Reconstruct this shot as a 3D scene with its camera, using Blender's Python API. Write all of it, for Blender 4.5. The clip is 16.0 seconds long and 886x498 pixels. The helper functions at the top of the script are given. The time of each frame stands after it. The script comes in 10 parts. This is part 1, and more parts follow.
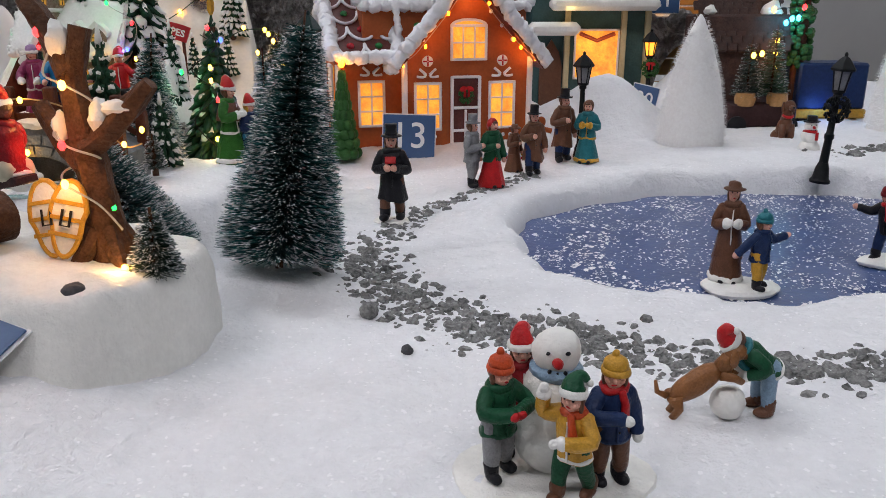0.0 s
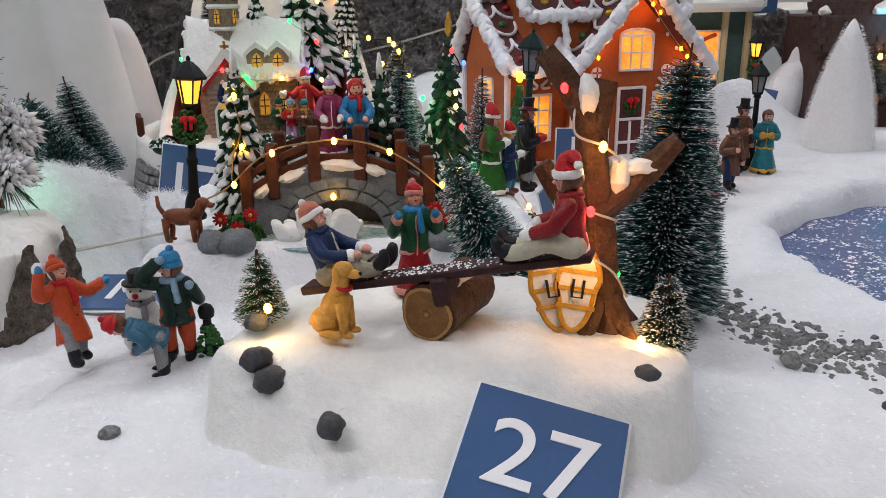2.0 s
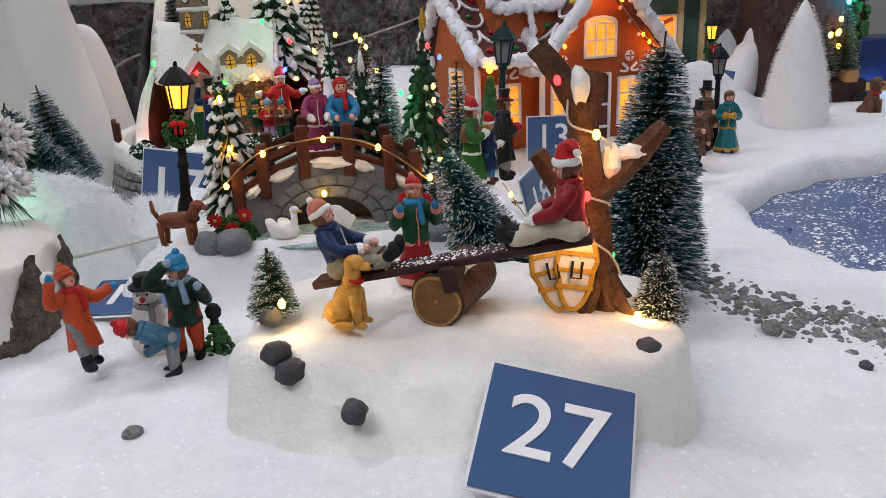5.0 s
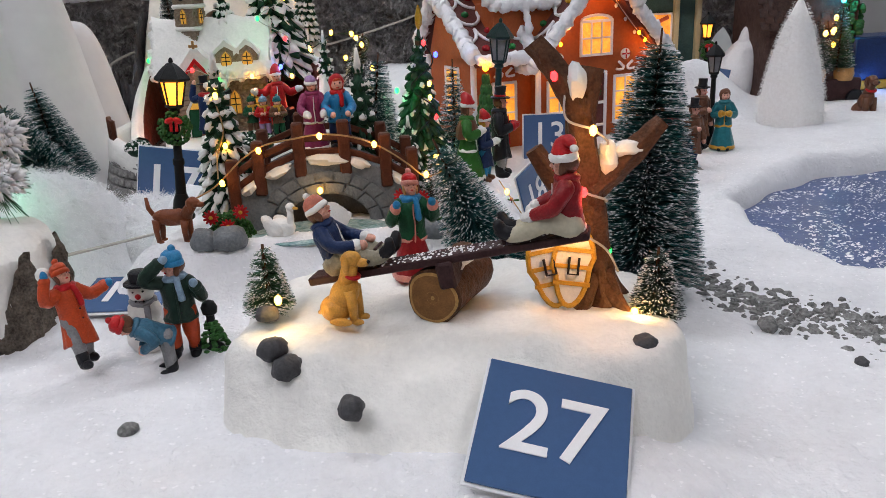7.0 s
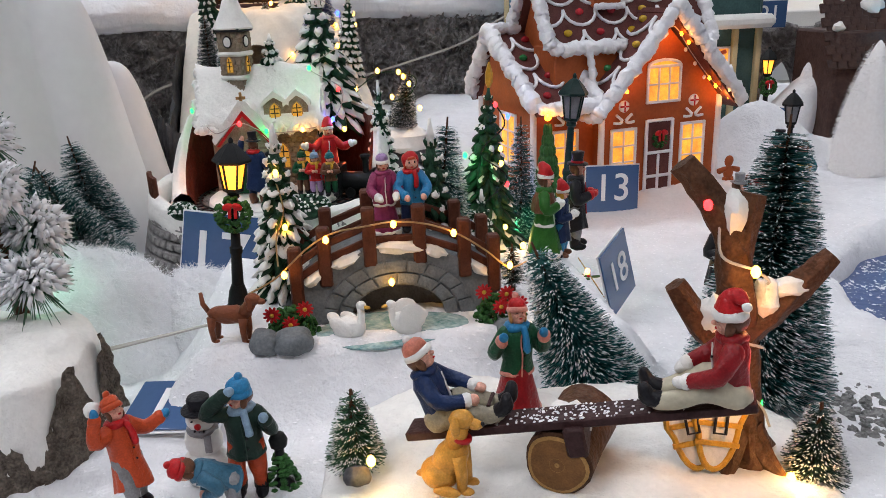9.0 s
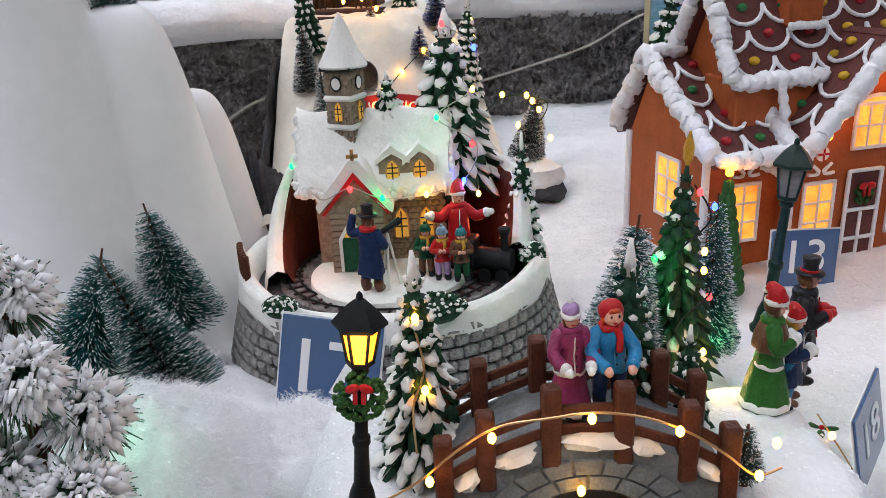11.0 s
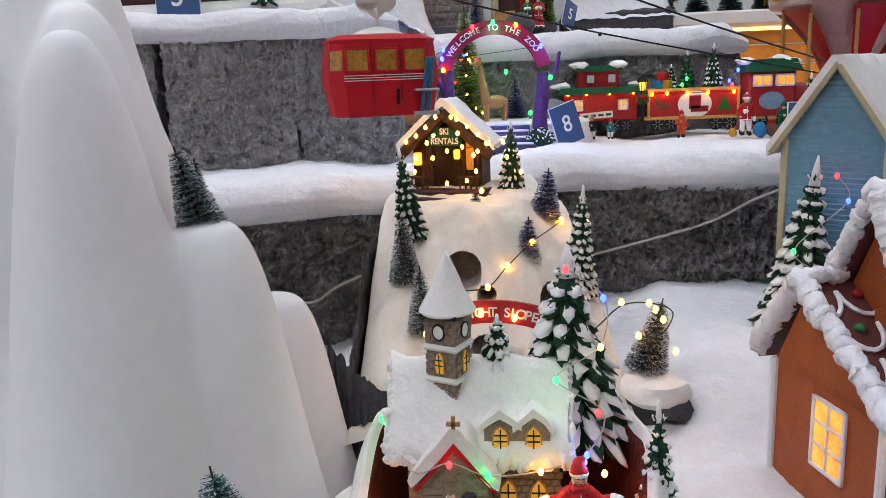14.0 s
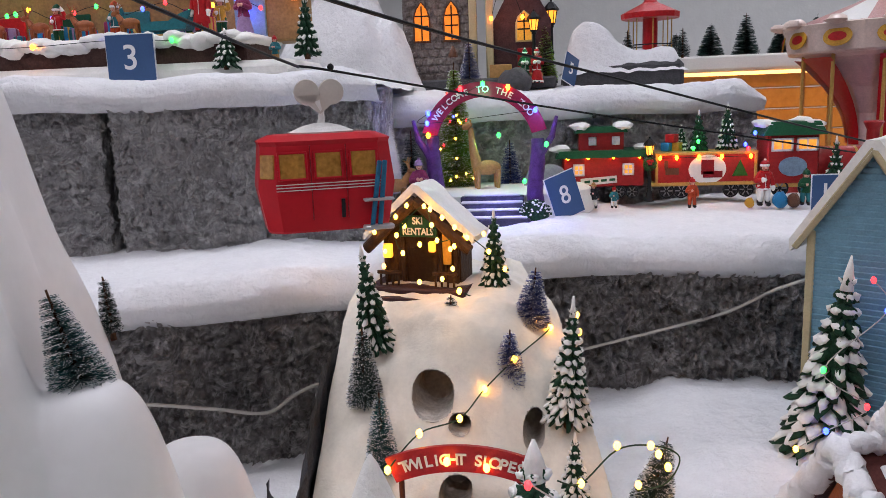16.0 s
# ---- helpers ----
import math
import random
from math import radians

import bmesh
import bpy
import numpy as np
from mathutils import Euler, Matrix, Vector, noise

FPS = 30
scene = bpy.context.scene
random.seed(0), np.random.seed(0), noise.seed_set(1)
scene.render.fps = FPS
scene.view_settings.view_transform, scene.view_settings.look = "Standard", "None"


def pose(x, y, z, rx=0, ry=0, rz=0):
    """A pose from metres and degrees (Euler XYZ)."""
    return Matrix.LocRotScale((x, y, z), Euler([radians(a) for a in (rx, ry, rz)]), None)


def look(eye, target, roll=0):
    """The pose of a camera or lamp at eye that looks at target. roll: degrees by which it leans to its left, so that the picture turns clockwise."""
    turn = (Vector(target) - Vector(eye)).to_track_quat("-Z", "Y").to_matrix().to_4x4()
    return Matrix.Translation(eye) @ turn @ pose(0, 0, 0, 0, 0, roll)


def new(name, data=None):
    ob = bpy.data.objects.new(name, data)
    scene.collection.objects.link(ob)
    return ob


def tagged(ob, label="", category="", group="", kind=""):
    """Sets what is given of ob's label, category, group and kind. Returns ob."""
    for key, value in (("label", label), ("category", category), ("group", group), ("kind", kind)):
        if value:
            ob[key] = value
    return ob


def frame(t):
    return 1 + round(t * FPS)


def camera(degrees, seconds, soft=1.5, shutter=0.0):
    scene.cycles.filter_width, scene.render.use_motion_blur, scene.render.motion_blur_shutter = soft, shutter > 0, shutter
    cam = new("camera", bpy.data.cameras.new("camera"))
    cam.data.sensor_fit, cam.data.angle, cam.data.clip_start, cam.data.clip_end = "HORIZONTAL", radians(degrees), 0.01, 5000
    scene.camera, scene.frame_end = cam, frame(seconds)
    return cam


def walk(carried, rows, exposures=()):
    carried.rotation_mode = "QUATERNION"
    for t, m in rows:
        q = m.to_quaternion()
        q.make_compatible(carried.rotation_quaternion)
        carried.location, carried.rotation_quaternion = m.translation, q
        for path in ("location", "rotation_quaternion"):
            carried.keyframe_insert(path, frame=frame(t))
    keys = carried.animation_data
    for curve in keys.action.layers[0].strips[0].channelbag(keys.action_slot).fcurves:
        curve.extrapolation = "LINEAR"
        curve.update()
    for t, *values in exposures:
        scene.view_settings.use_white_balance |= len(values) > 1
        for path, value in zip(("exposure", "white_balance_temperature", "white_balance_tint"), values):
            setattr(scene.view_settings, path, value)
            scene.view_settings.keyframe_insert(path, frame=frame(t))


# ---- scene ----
cam = camera(58.8, 16.0, soft=0.6)
METRES, EYE, TILT, LEAN, TURN = 0.85, 0.18, -20.0, 0.0, 0.0
PATH = [
    (0, (0.008, 0.011, 0.155), (-0.006, 1.922, -0.435), -0.0),
    (0.5, (-0.04, 0.026, 0.16), (-0.051, 1.936, -0.434), 0.0),
    (1, (-0.102, 0.032, 0.17), (-0.14, 1.941, -0.425), -0.2),
    (1.5, (-0.179, 0.042, 0.175), (-0.206, 1.951, -0.421), -0.9),
    (2, (-0.228, 0.052, 0.179), (-0.093, 1.949, -0.44), -0.8),
    (2.5, (-0.228, 0.05, 0.186), (-0.003, 1.935, -0.441), -1.5),
    (3, (-0.224, 0.049, 0.182), (0.007, 1.934, -0.447), -2.2),
    (3.5, (-0.233, 0.043, 0.181), (-0.003, 1.924, -0.458), -2.3),
    (4, (-0.24, 0.041, 0.183), (-0.012, 1.921, -0.459), -2.6),
    (4.2, (-0.245, 0.041, 0.183), (-0.019, 1.922, -0.458), -2.7),
    (6.5, (-0.247, 0.037, 0.184), (-0.007, 1.915, -0.462), -2.6),
    (7, (-0.247, 0.04, 0.182), (-0.006, 1.918, -0.463), -2.6),
    (7.5, (-0.256, 0.054, 0.19), (-0.018, 1.931, -0.457), -2.5),
    (8, (-0.266, 0.08, 0.205), (-0.044, 1.965, -0.427), -2.2),
    (10.3, (-0.291, 0.173, 0.23), (-0.109, 2.064, -0.396), -2.1),
    (10.5, (-0.297, 0.196, 0.241), (-0.125, 2.09, -0.378), -1.8),
    (11, (-0.307, 0.263, 0.254), (-0.307, 2.138, -0.44), -2.8),
    (11.5, (-0.307, 0.298, 0.257), (-0.407, 2.169, -0.444), -2.6),
    (12, (-0.304, 0.308, 0.252), (-0.43, 2.179, -0.442), -2.0),
    (12.5, (-0.302, 0.316, 0.252), (-0.435, 2.19, -0.432), -1.8),
    (13, (-0.309, 0.352, 0.27), (-0.443, 2.238, -0.383), -1.3),
    (13.5, (-0.321, 0.362, 0.299), (-0.503, 2.28, -0.237), -1.7),
    (14, (-0.321, 0.365, 0.318), (-0.536, 2.308, -0.104), -2.2),
    (14.5, (-0.32, 0.362, 0.318), (-0.538, 2.316, -0.049), -2.4),
    (15, (-0.318, 0.361, 0.317), (-0.538, 2.318, -0.027), -2.5),
    (15.5, (-0.299, 0.409, 0.364), (-0.541, 2.364, 0.021), -2.7),
    (16, (-0.294, 0.487, 0.368), (-0.544, 2.438, 0.006), -2.1),
]
walk(cam, [(t, look(eye, target, roll)) for t, eye, target, roll in PATH], [(0, 0.0, 6500, 10), (3.5, 0.05, 6500, 10), (8.2, 0.12, 6480, 10), (11, 0.24, 6330, 10), (13, 0.2, 6330, 10), (15, -0.06, 6450, 16), (16, -0.04, 6450, 16)])
# ---- world and light ----
world = bpy.data.worlds.new("shop_air")
scene.world = world
world.use_nodes = True
world.node_tree.nodes["Background"].inputs[0].default_value = (0.85, 0.9, 1.0, 1)
world.node_tree.nodes["Background"].inputs[1].default_value = 0.05


def area_lamp(name, x, y, z, sx, sy, watts, colour=(0.875, 0.88, 1.0)):
    d = bpy.data.lights.new(name, "AREA")
    d.shape, d.size, d.size_y, d.energy, d.color = "RECTANGLE", sx, sy, watts, colour
    ob = new(name, d)
    ob.location = (x, y, z)
    return ob


CEIL = 2.3
for lx, ly, watts in ((-1.6, -0.6, 18.0), (-2.15, 0.9, 10.0), (0.9, -0.9, 14.0), (-0.6, 1.5, 10.5), (1.9, 1.9, 8.0), (0.6, 3.6, 11.0), (2.2, 3.9, 11.0)):
    area_lamp("ceiling_lamp", lx, ly, CEIL - 0.09, 1.5, 0.3, watts, (0.75, 0.84, 1.0) if ly > 1 else (0.875, 0.88, 1.0))


def glow(x, y, z, watts, colour, r=0.004):
    d = bpy.data.lights.new("bulb_light", "POINT")
    d.energy, d.color, d.shadow_soft_size = watts, colour, r
    ob = new("bulb_light", d)
    ob.location = (x, y, z)
    return ob


# ---- materials ----
def mat(name, col, rough=0.6, var=0.18, scale=90.0, bump=0.0, bscale=400.0, metal=0.0, emit=None, power=0.0, speck=None, coat=0.0, dust=0.0):
    """Principled surface with a two-scale mottling, fine relief and, with dust, snow lying on upward faces."""
    m = bpy.data.materials.new(name)
    m.use_nodes = True
    nt = m.node_tree
    b = nt.nodes["Principled BSDF"]
    b.inputs["Roughness"].default_value = rough
    b.inputs["Metallic"].default_value = metal
    b.inputs["Coat Weight"].default_value = coat
    b.inputs["Specular IOR Level"].default_value = 0.5 if coat or rough < 0.32 else (0.16 if max(col) < 0.13 else 0.28)
    tc = nt.nodes.new("ShaderNodeTexCoord")
    big, fine = nt.nodes.new("ShaderNodeTexNoise"), nt.nodes.new("ShaderNodeTexNoise")
    for n, s in ((big, scale), (fine, scale * 5.3)):
        n.inputs["Scale"].default_value = s
        n.inputs["Detail"].default_value = 3
        nt.links.new(tc.outputs["Object"], n.inputs["Vector"])
    add = nt.nodes.new("ShaderNodeMath")
    add.operation = "ADD"
    nt.links.new(big.outputs["Fac"], add.inputs[0])
    nt.links.new(fine.outputs["Fac"], add.inputs[1])
    ramp = nt.nodes.new("ShaderNodeMapRange")
    ramp.inputs["From Min"].default_value, ramp.inputs["From Max"].default_value = 0.65, 1.35
    nt.links.new(add.outputs[0], ramp.inputs["Value"])
    mix = nt.nodes.new("ShaderNodeMix")
    mix.data_type = "RGBA"
    lo = tuple(c * (1 - var) for c in col)
    hi = tuple(min(0.95, c * (1 + var) + 0.01 * var) for c in col)
    mix.inputs["A"].default_value, mix.inputs["B"].default_value = (*lo, 1), (*(speck or hi), 1)
    nt.links.new(ramp.outputs[0], mix.inputs["Factor"])
    out = mix.outputs["Result"]
    if dust:
        geo = nt.nodes.new("ShaderNodeNewGeometry")
        sep = nt.nodes.new("ShaderNodeSeparateXYZ")
        nt.links.new(geo.outputs["Normal"], sep.inputs[0])
        up = nt.nodes.new("ShaderNodeMath")
        up.operation = "MULTIPLY_ADD"
        nt.links.new(fine.outputs["Fac"], up.inputs[0])
        up.inputs[1].default_value = 1.2
        nt.links.new(sep.outputs["Z"], up.inputs[2])
        cut = nt.nodes.new("ShaderNodeMapRange")
        cut.inputs["From Min"].default_value, cut.inputs["From Max"].default_value = 1.75 - dust, 1.95 - dust
        nt.links.new(up.outputs[0], cut.inputs["Value"])
        mix2 = nt.nodes.new("ShaderNodeMix")
        mix2.data_type = "RGBA"
        mix2.inputs["B"].default_value = (0.85, 0.86, 0.88, 1)
        nt.links.new(out, mix2.inputs["A"])
        nt.links.new(cut.outputs[0], mix2.inputs["Factor"])
        out = mix2.outputs["Result"]
    nt.links.new(out, b.inputs["Base Color"])
    if bump:
        bn = nt.nodes.new("ShaderNodeTexNoise")
        bn.inputs["Scale"].default_value = bscale
        bn.inputs["Detail"].default_value = 4
        nt.links.new(tc.outputs["Object"], bn.inputs["Vector"])
        bp = nt.nodes.new("ShaderNodeBump")
        bp.inputs["Strength"].default_value = min(1.0, bump)
        bp.inputs["Distance"].default_value = 0.6 / bscale
        nt.links.new(bn.outputs["Fac"], bp.inputs["Height"])
        nt.links.new(bp.outputs[0], b.inputs["Normal"])
    if emit:
        b.inputs["Emission Color"].default_value = (*emit, 1)
        b.inputs["Emission Strength"].default_value = power
    return m


def rough(m, scale, depth, detail=7, rough_=0.65, col=None, lo=0.4, hi=0.62):
    """Adds a deep broken relief, and with col a dry-brushed second paint, to a material of mat()."""
    nt = m.node_tree
    b = nt.nodes["Principled BSDF"]
    tc = nt.nodes.new("ShaderNodeTexCoord")
    n = nt.nodes.new("ShaderNodeTexNoise")
    n.inputs["Scale"].default_value, n.inputs["Detail"].default_value, n.inputs["Roughness"].default_value, n.inputs["Distortion"].default_value = scale, detail, rough_, 1.1 if col else 0.3
    nt.links.new(tc.outputs["Object"], n.inputs["Vector"])
    bp = nt.nodes.new("ShaderNodeBump")
    bp.inputs["Strength"].default_value, bp.inputs["Distance"].default_value = 1.0, depth
    nt.links.new(n.outputs["Fac"], bp.inputs["Height"])
    if b.inputs["Normal"].links:
        nt.links.new(b.inputs["Normal"].links[0].from_socket, bp.inputs["Normal"])
    nt.links.new(bp.outputs[0], b.inputs["Normal"])
    if col:
        n2 = nt.nodes.new("ShaderNodeTexNoise")
        n2.inputs["Scale"].default_value, n2.inputs["Detail"].default_value, n2.inputs["Roughness"].default_value = scale * 0.9, 7, 0.7
        n2.inputs["Distortion"].default_value = 1.6
        nt.links.new(tc.outputs["Object"], n2.inputs["Vector"])
        cut = nt.nodes.new("ShaderNodeMapRange")
        cut.inputs["From Min"].default_value, cut.inputs["From Max"].default_value = lo, hi
        nt.links.new(n2.outputs["Fac"], cut.inputs["Value"])
        mix = nt.nodes.new("ShaderNodeMix")
        mix.data_type = "RGBA"
        nt.links.new(b.inputs["Base Color"].links[0].from_socket, mix.inputs["A"])
        mix.inputs["B"].default_value = (*col, 1)
        nt.links.new(cut.outputs[0], mix.inputs["Factor"])
        nt.links.new(mix.outputs["Result"], b.inputs["Base Color"])
    return m


SNOW = rough(mat("cotton_snow", (0.775, 0.78, 0.80), 0.8, 0.05, 60, 0.5, 600), 95, 0.0032, 5, 0.6)
SNOW_SMOOTH = mat("white_foam", (0.83, 0.83, 0.835), 0.55, 0.03, 20, 0.05, 300)
SNOW_RESIN = rough(mat("glitter_snow_resin", (0.83, 0.82, 0.78), 0.45, 0.06, 80, 0.6, 1100), 120, 0.0016, 4, 0.5)
FLAKE = mat("snow_flakes", (0.88, 0.88, 0.9), 0.6, 0.03, 200)
STONE = rough(mat("grey_foam_stone", (0.22, 0.205, 0.20), 0.85, 0.4, 26, 0.8, 160, speck=(0.39, 0.365, 0.355)), 50, 0.034, 7, 0.6, (0.55, 0.53, 0.525), 0.47, 0.62)
STONE_PALE = rough(mat("pale_foam_stone", (0.53, 0.515, 0.515), 0.85, 0.35, 14, 0.8, 160, speck=(0.64, 0.62, 0.615)), 52, 0.034, 7, 0.6, (0.70, 0.69, 0.685), 0.47, 0.6)
GRAVEL = mat("slate_gravel", (0.145, 0.147, 0.143), 0.8, 0.45, 120, 1.0, 300, speck=(0.34, 0.34, 0.33))
ROCK_DARK = mat("dark_grey_rock", (0.07, 0.07, 0.075), 0.6, 0.3, 150, 0.5, 300)
CARD_BLUE = mat("blue_card", (0.055, 0.115, 0.25), 0.24, 0.05, 400, coat=0.4)
CARD_WHITE = mat("white_print", (0.85, 0.85, 0.86), 0.4, 0.03, 300)
BARK = mat("brown_bark", (0.085, 0.038, 0.019), 0.55, 0.45, 160, 0.9, 350)
WOOD_RED = mat("red_brown_wood", (0.085, 0.028, 0.015), 0.5, 0.3, 200, 0.5, 500)
WOOD_DARK = mat("dark_plum_wood", (0.045, 0.02, 0.02), 0.5, 0.3, 200, 0.4, 500)
LOG_END = mat("cut_log", (0.40, 0.22, 0.07), 0.55, 0.25, 250, 0.3, 500)
PINE = mat("dark_teal_bristle", (0.006, 0.088, 0.088), 0.31, 0.5, 500)
PINE_GREEN = mat("green_bristle", (0.03, 0.10, 0.05), 0.31, 0.4, 500)
PINE_BLUE = mat("blue_bristle", (0.03, 0.05, 0.22), 0.31, 0.4, 500)
PINE_BLACK = mat("black_green_bristle", (0.012, 0.04, 0.032), 0.31, 0.4, 500)
RESIN_GREEN = mat("painted_green_fir", (0.011, 0.046, 0.022), 0.45, 0.5, 300, 0.7, 900)
PALE_BRISTLE = mat("white_bristle", (0.9, 0.885, 0.87), 0.7, 0.08, 300)
LEAF = mat("leaf_green", (0.03, 0.10, 0.025), 0.45, 0.4, 300, 0.4, 600)
IRON = mat("black_iron_paint", (0.008, 0.009, 0.010), 0.5, 0.3, 200, 0.2, 600)
IRON_GREEN = mat("dark_green_iron", (0.012, 0.03, 0.028), 0.35, 0.3, 200, 0.2, 600)
WIRE_DARK = mat("dark_wire", (0.01, 0.012, 0.012), 0.5, 0.2, 300)
WIRE_GREEN = mat("green_wire", (0.02, 0.05, 0.025), 0.5, 0.2, 300)
WIRE_CLEAR = mat("clear_wire", (0.45, 0.42, 0.38), 0.3, 0.1, 300)
WIRE_COPPER = mat("copper_wire", (0.5, 0.33, 0.16), 0.35, 0.1, 300, metal=0.7)
WARM = mat("warm_bulb", (1, 0.75, 0.3), 0.3, 0, emit=(1.0, 0.40, 0.028), power=20)
RED_LIT = mat("red_bulb", (1, 0.1, 0.08), 0.3, 0, emit=(1.0, 0.012, 0.015), power=9)
GREEN_LIT = mat("green_bulb", (0.1, 1, 0.3), 0.3, 0, emit=(0.004, 1.0, 0.05), power=7)
BLUE_LIT = mat("blue_bulb", (0.2, 0.3, 1), 0.3, 0, emit=(0.012, 0.03, 1.0), power=16)
LAMP_LIT = mat("lantern_light", (1, 0.6, 0.15), 0.3, 0, emit=(1.0, 0.36, 0.02), power=1.8)
WINDOW_LIT = mat("lit_window", (0.9, 0.5, 0.1), 0.3, 0.3, 300, emit=(1.0, 0.36, 0.03), power=0.66)
WINDOW_DIM = mat("dim_window", (0.75, 0.42, 0.06), 0.3, 0.3, 300, emit=(1.0, 0.5, 0.06), power=0.22)

nt = WINDOW_LIT.node_tree
tc, nz, mx = nt.nodes.new("ShaderNodeTexCoord"), nt.nodes.new("ShaderNodeTexNoise"), nt.nodes.new("ShaderNodeMix")
nz.inputs["Scale"].default_value, nz.inputs["Detail"].default_value = 70, 2
mx.data_type = "RGBA"
mx.inputs["A"].default_value, mx.inputs["B"].default_value = (0.8, 0.15, 0.004, 1), (1.5, 0.62, 0.05, 1)
nt.links.new(tc.outputs["Object"], nz.inputs["Vector"])
st = nt.nodes.new("ShaderNodeMapRange")
st.inputs["From Min"].default_value, st.inputs["From Max"].default_value = 0.3, 0.7
nt.links.new(nz.outputs["Fac"], st.inputs["Value"])
nt.links.new(st.outputs[0], mx.inputs["Factor"])
nt.links.new(mx.outputs["Result"], nt.nodes["Principled BSDF"].inputs["Emission Color"])


def paint(name, col, rough=0.34, var=0.24):
    return mat(name, col, rough, var, 260, 0.6, 650)


SKIN = paint("painted_skin", (0.70, 0.37, 0.28))
RED = paint("red_paint", (0.46, 0.012, 0.015))
RED_DEEP = paint("deep_red_paint", (0.24, 0.009, 0.013))
ORANGE = paint("orange_red_paint", (0.52, 0.07, 0.02))
WHITE = paint("white_paint", (0.80, 0.79, 0.76), 0.5, 0.06)
BLACK = paint("black_paint", (0.015, 0.015, 0.018))
NAVY = paint("navy_paint", (0.014, 0.03, 0.09))
BLUE = paint("blue_paint", (0.02, 0.20, 0.42))
PALE_BLUE = paint("pale_blue_paint", (0.22, 0.33, 0.45))
GREY = paint("grey_paint", (0.22, 0.22, 0.23))
KHAKI = paint("khaki_paint", (0.28, 0.25, 0.18))
GREEN = paint("green_paint", (0.012, 0.075, 0.035))
GRASS = paint("grass_green_paint", (0.03, 0.125, 0.022))
TEAL = paint("teal_paint", (0.02, 0.16, 0.19))
YELLOW = paint("ochre_yellow_paint", (0.56, 0.30, 0.035))
BROWN = paint("brown_paint", (0.13, 0.055, 0.03))
TAN = paint("tan_paint", (0.45, 0.24, 0.09))
MAGENTA = paint("magenta_paint", (0.25, 0.03, 0.10))
LILAC = paint("lilac_paint", (0.38, 0.24, 0.45))
GINGER = mat("gingerbread", (0.36, 0.085, 0.022), 0.5, 0.16, 60, 0.3, 500)
CHOC = mat("chocolate_shingle", (0.12, 0.04, 0.035), 0.45, 0.25, 120, 0.3, 500)
ICING = mat("white_icing", (0.82, 0.82, 0.84), 0.35, 0.05, 200, 0.7, 260)


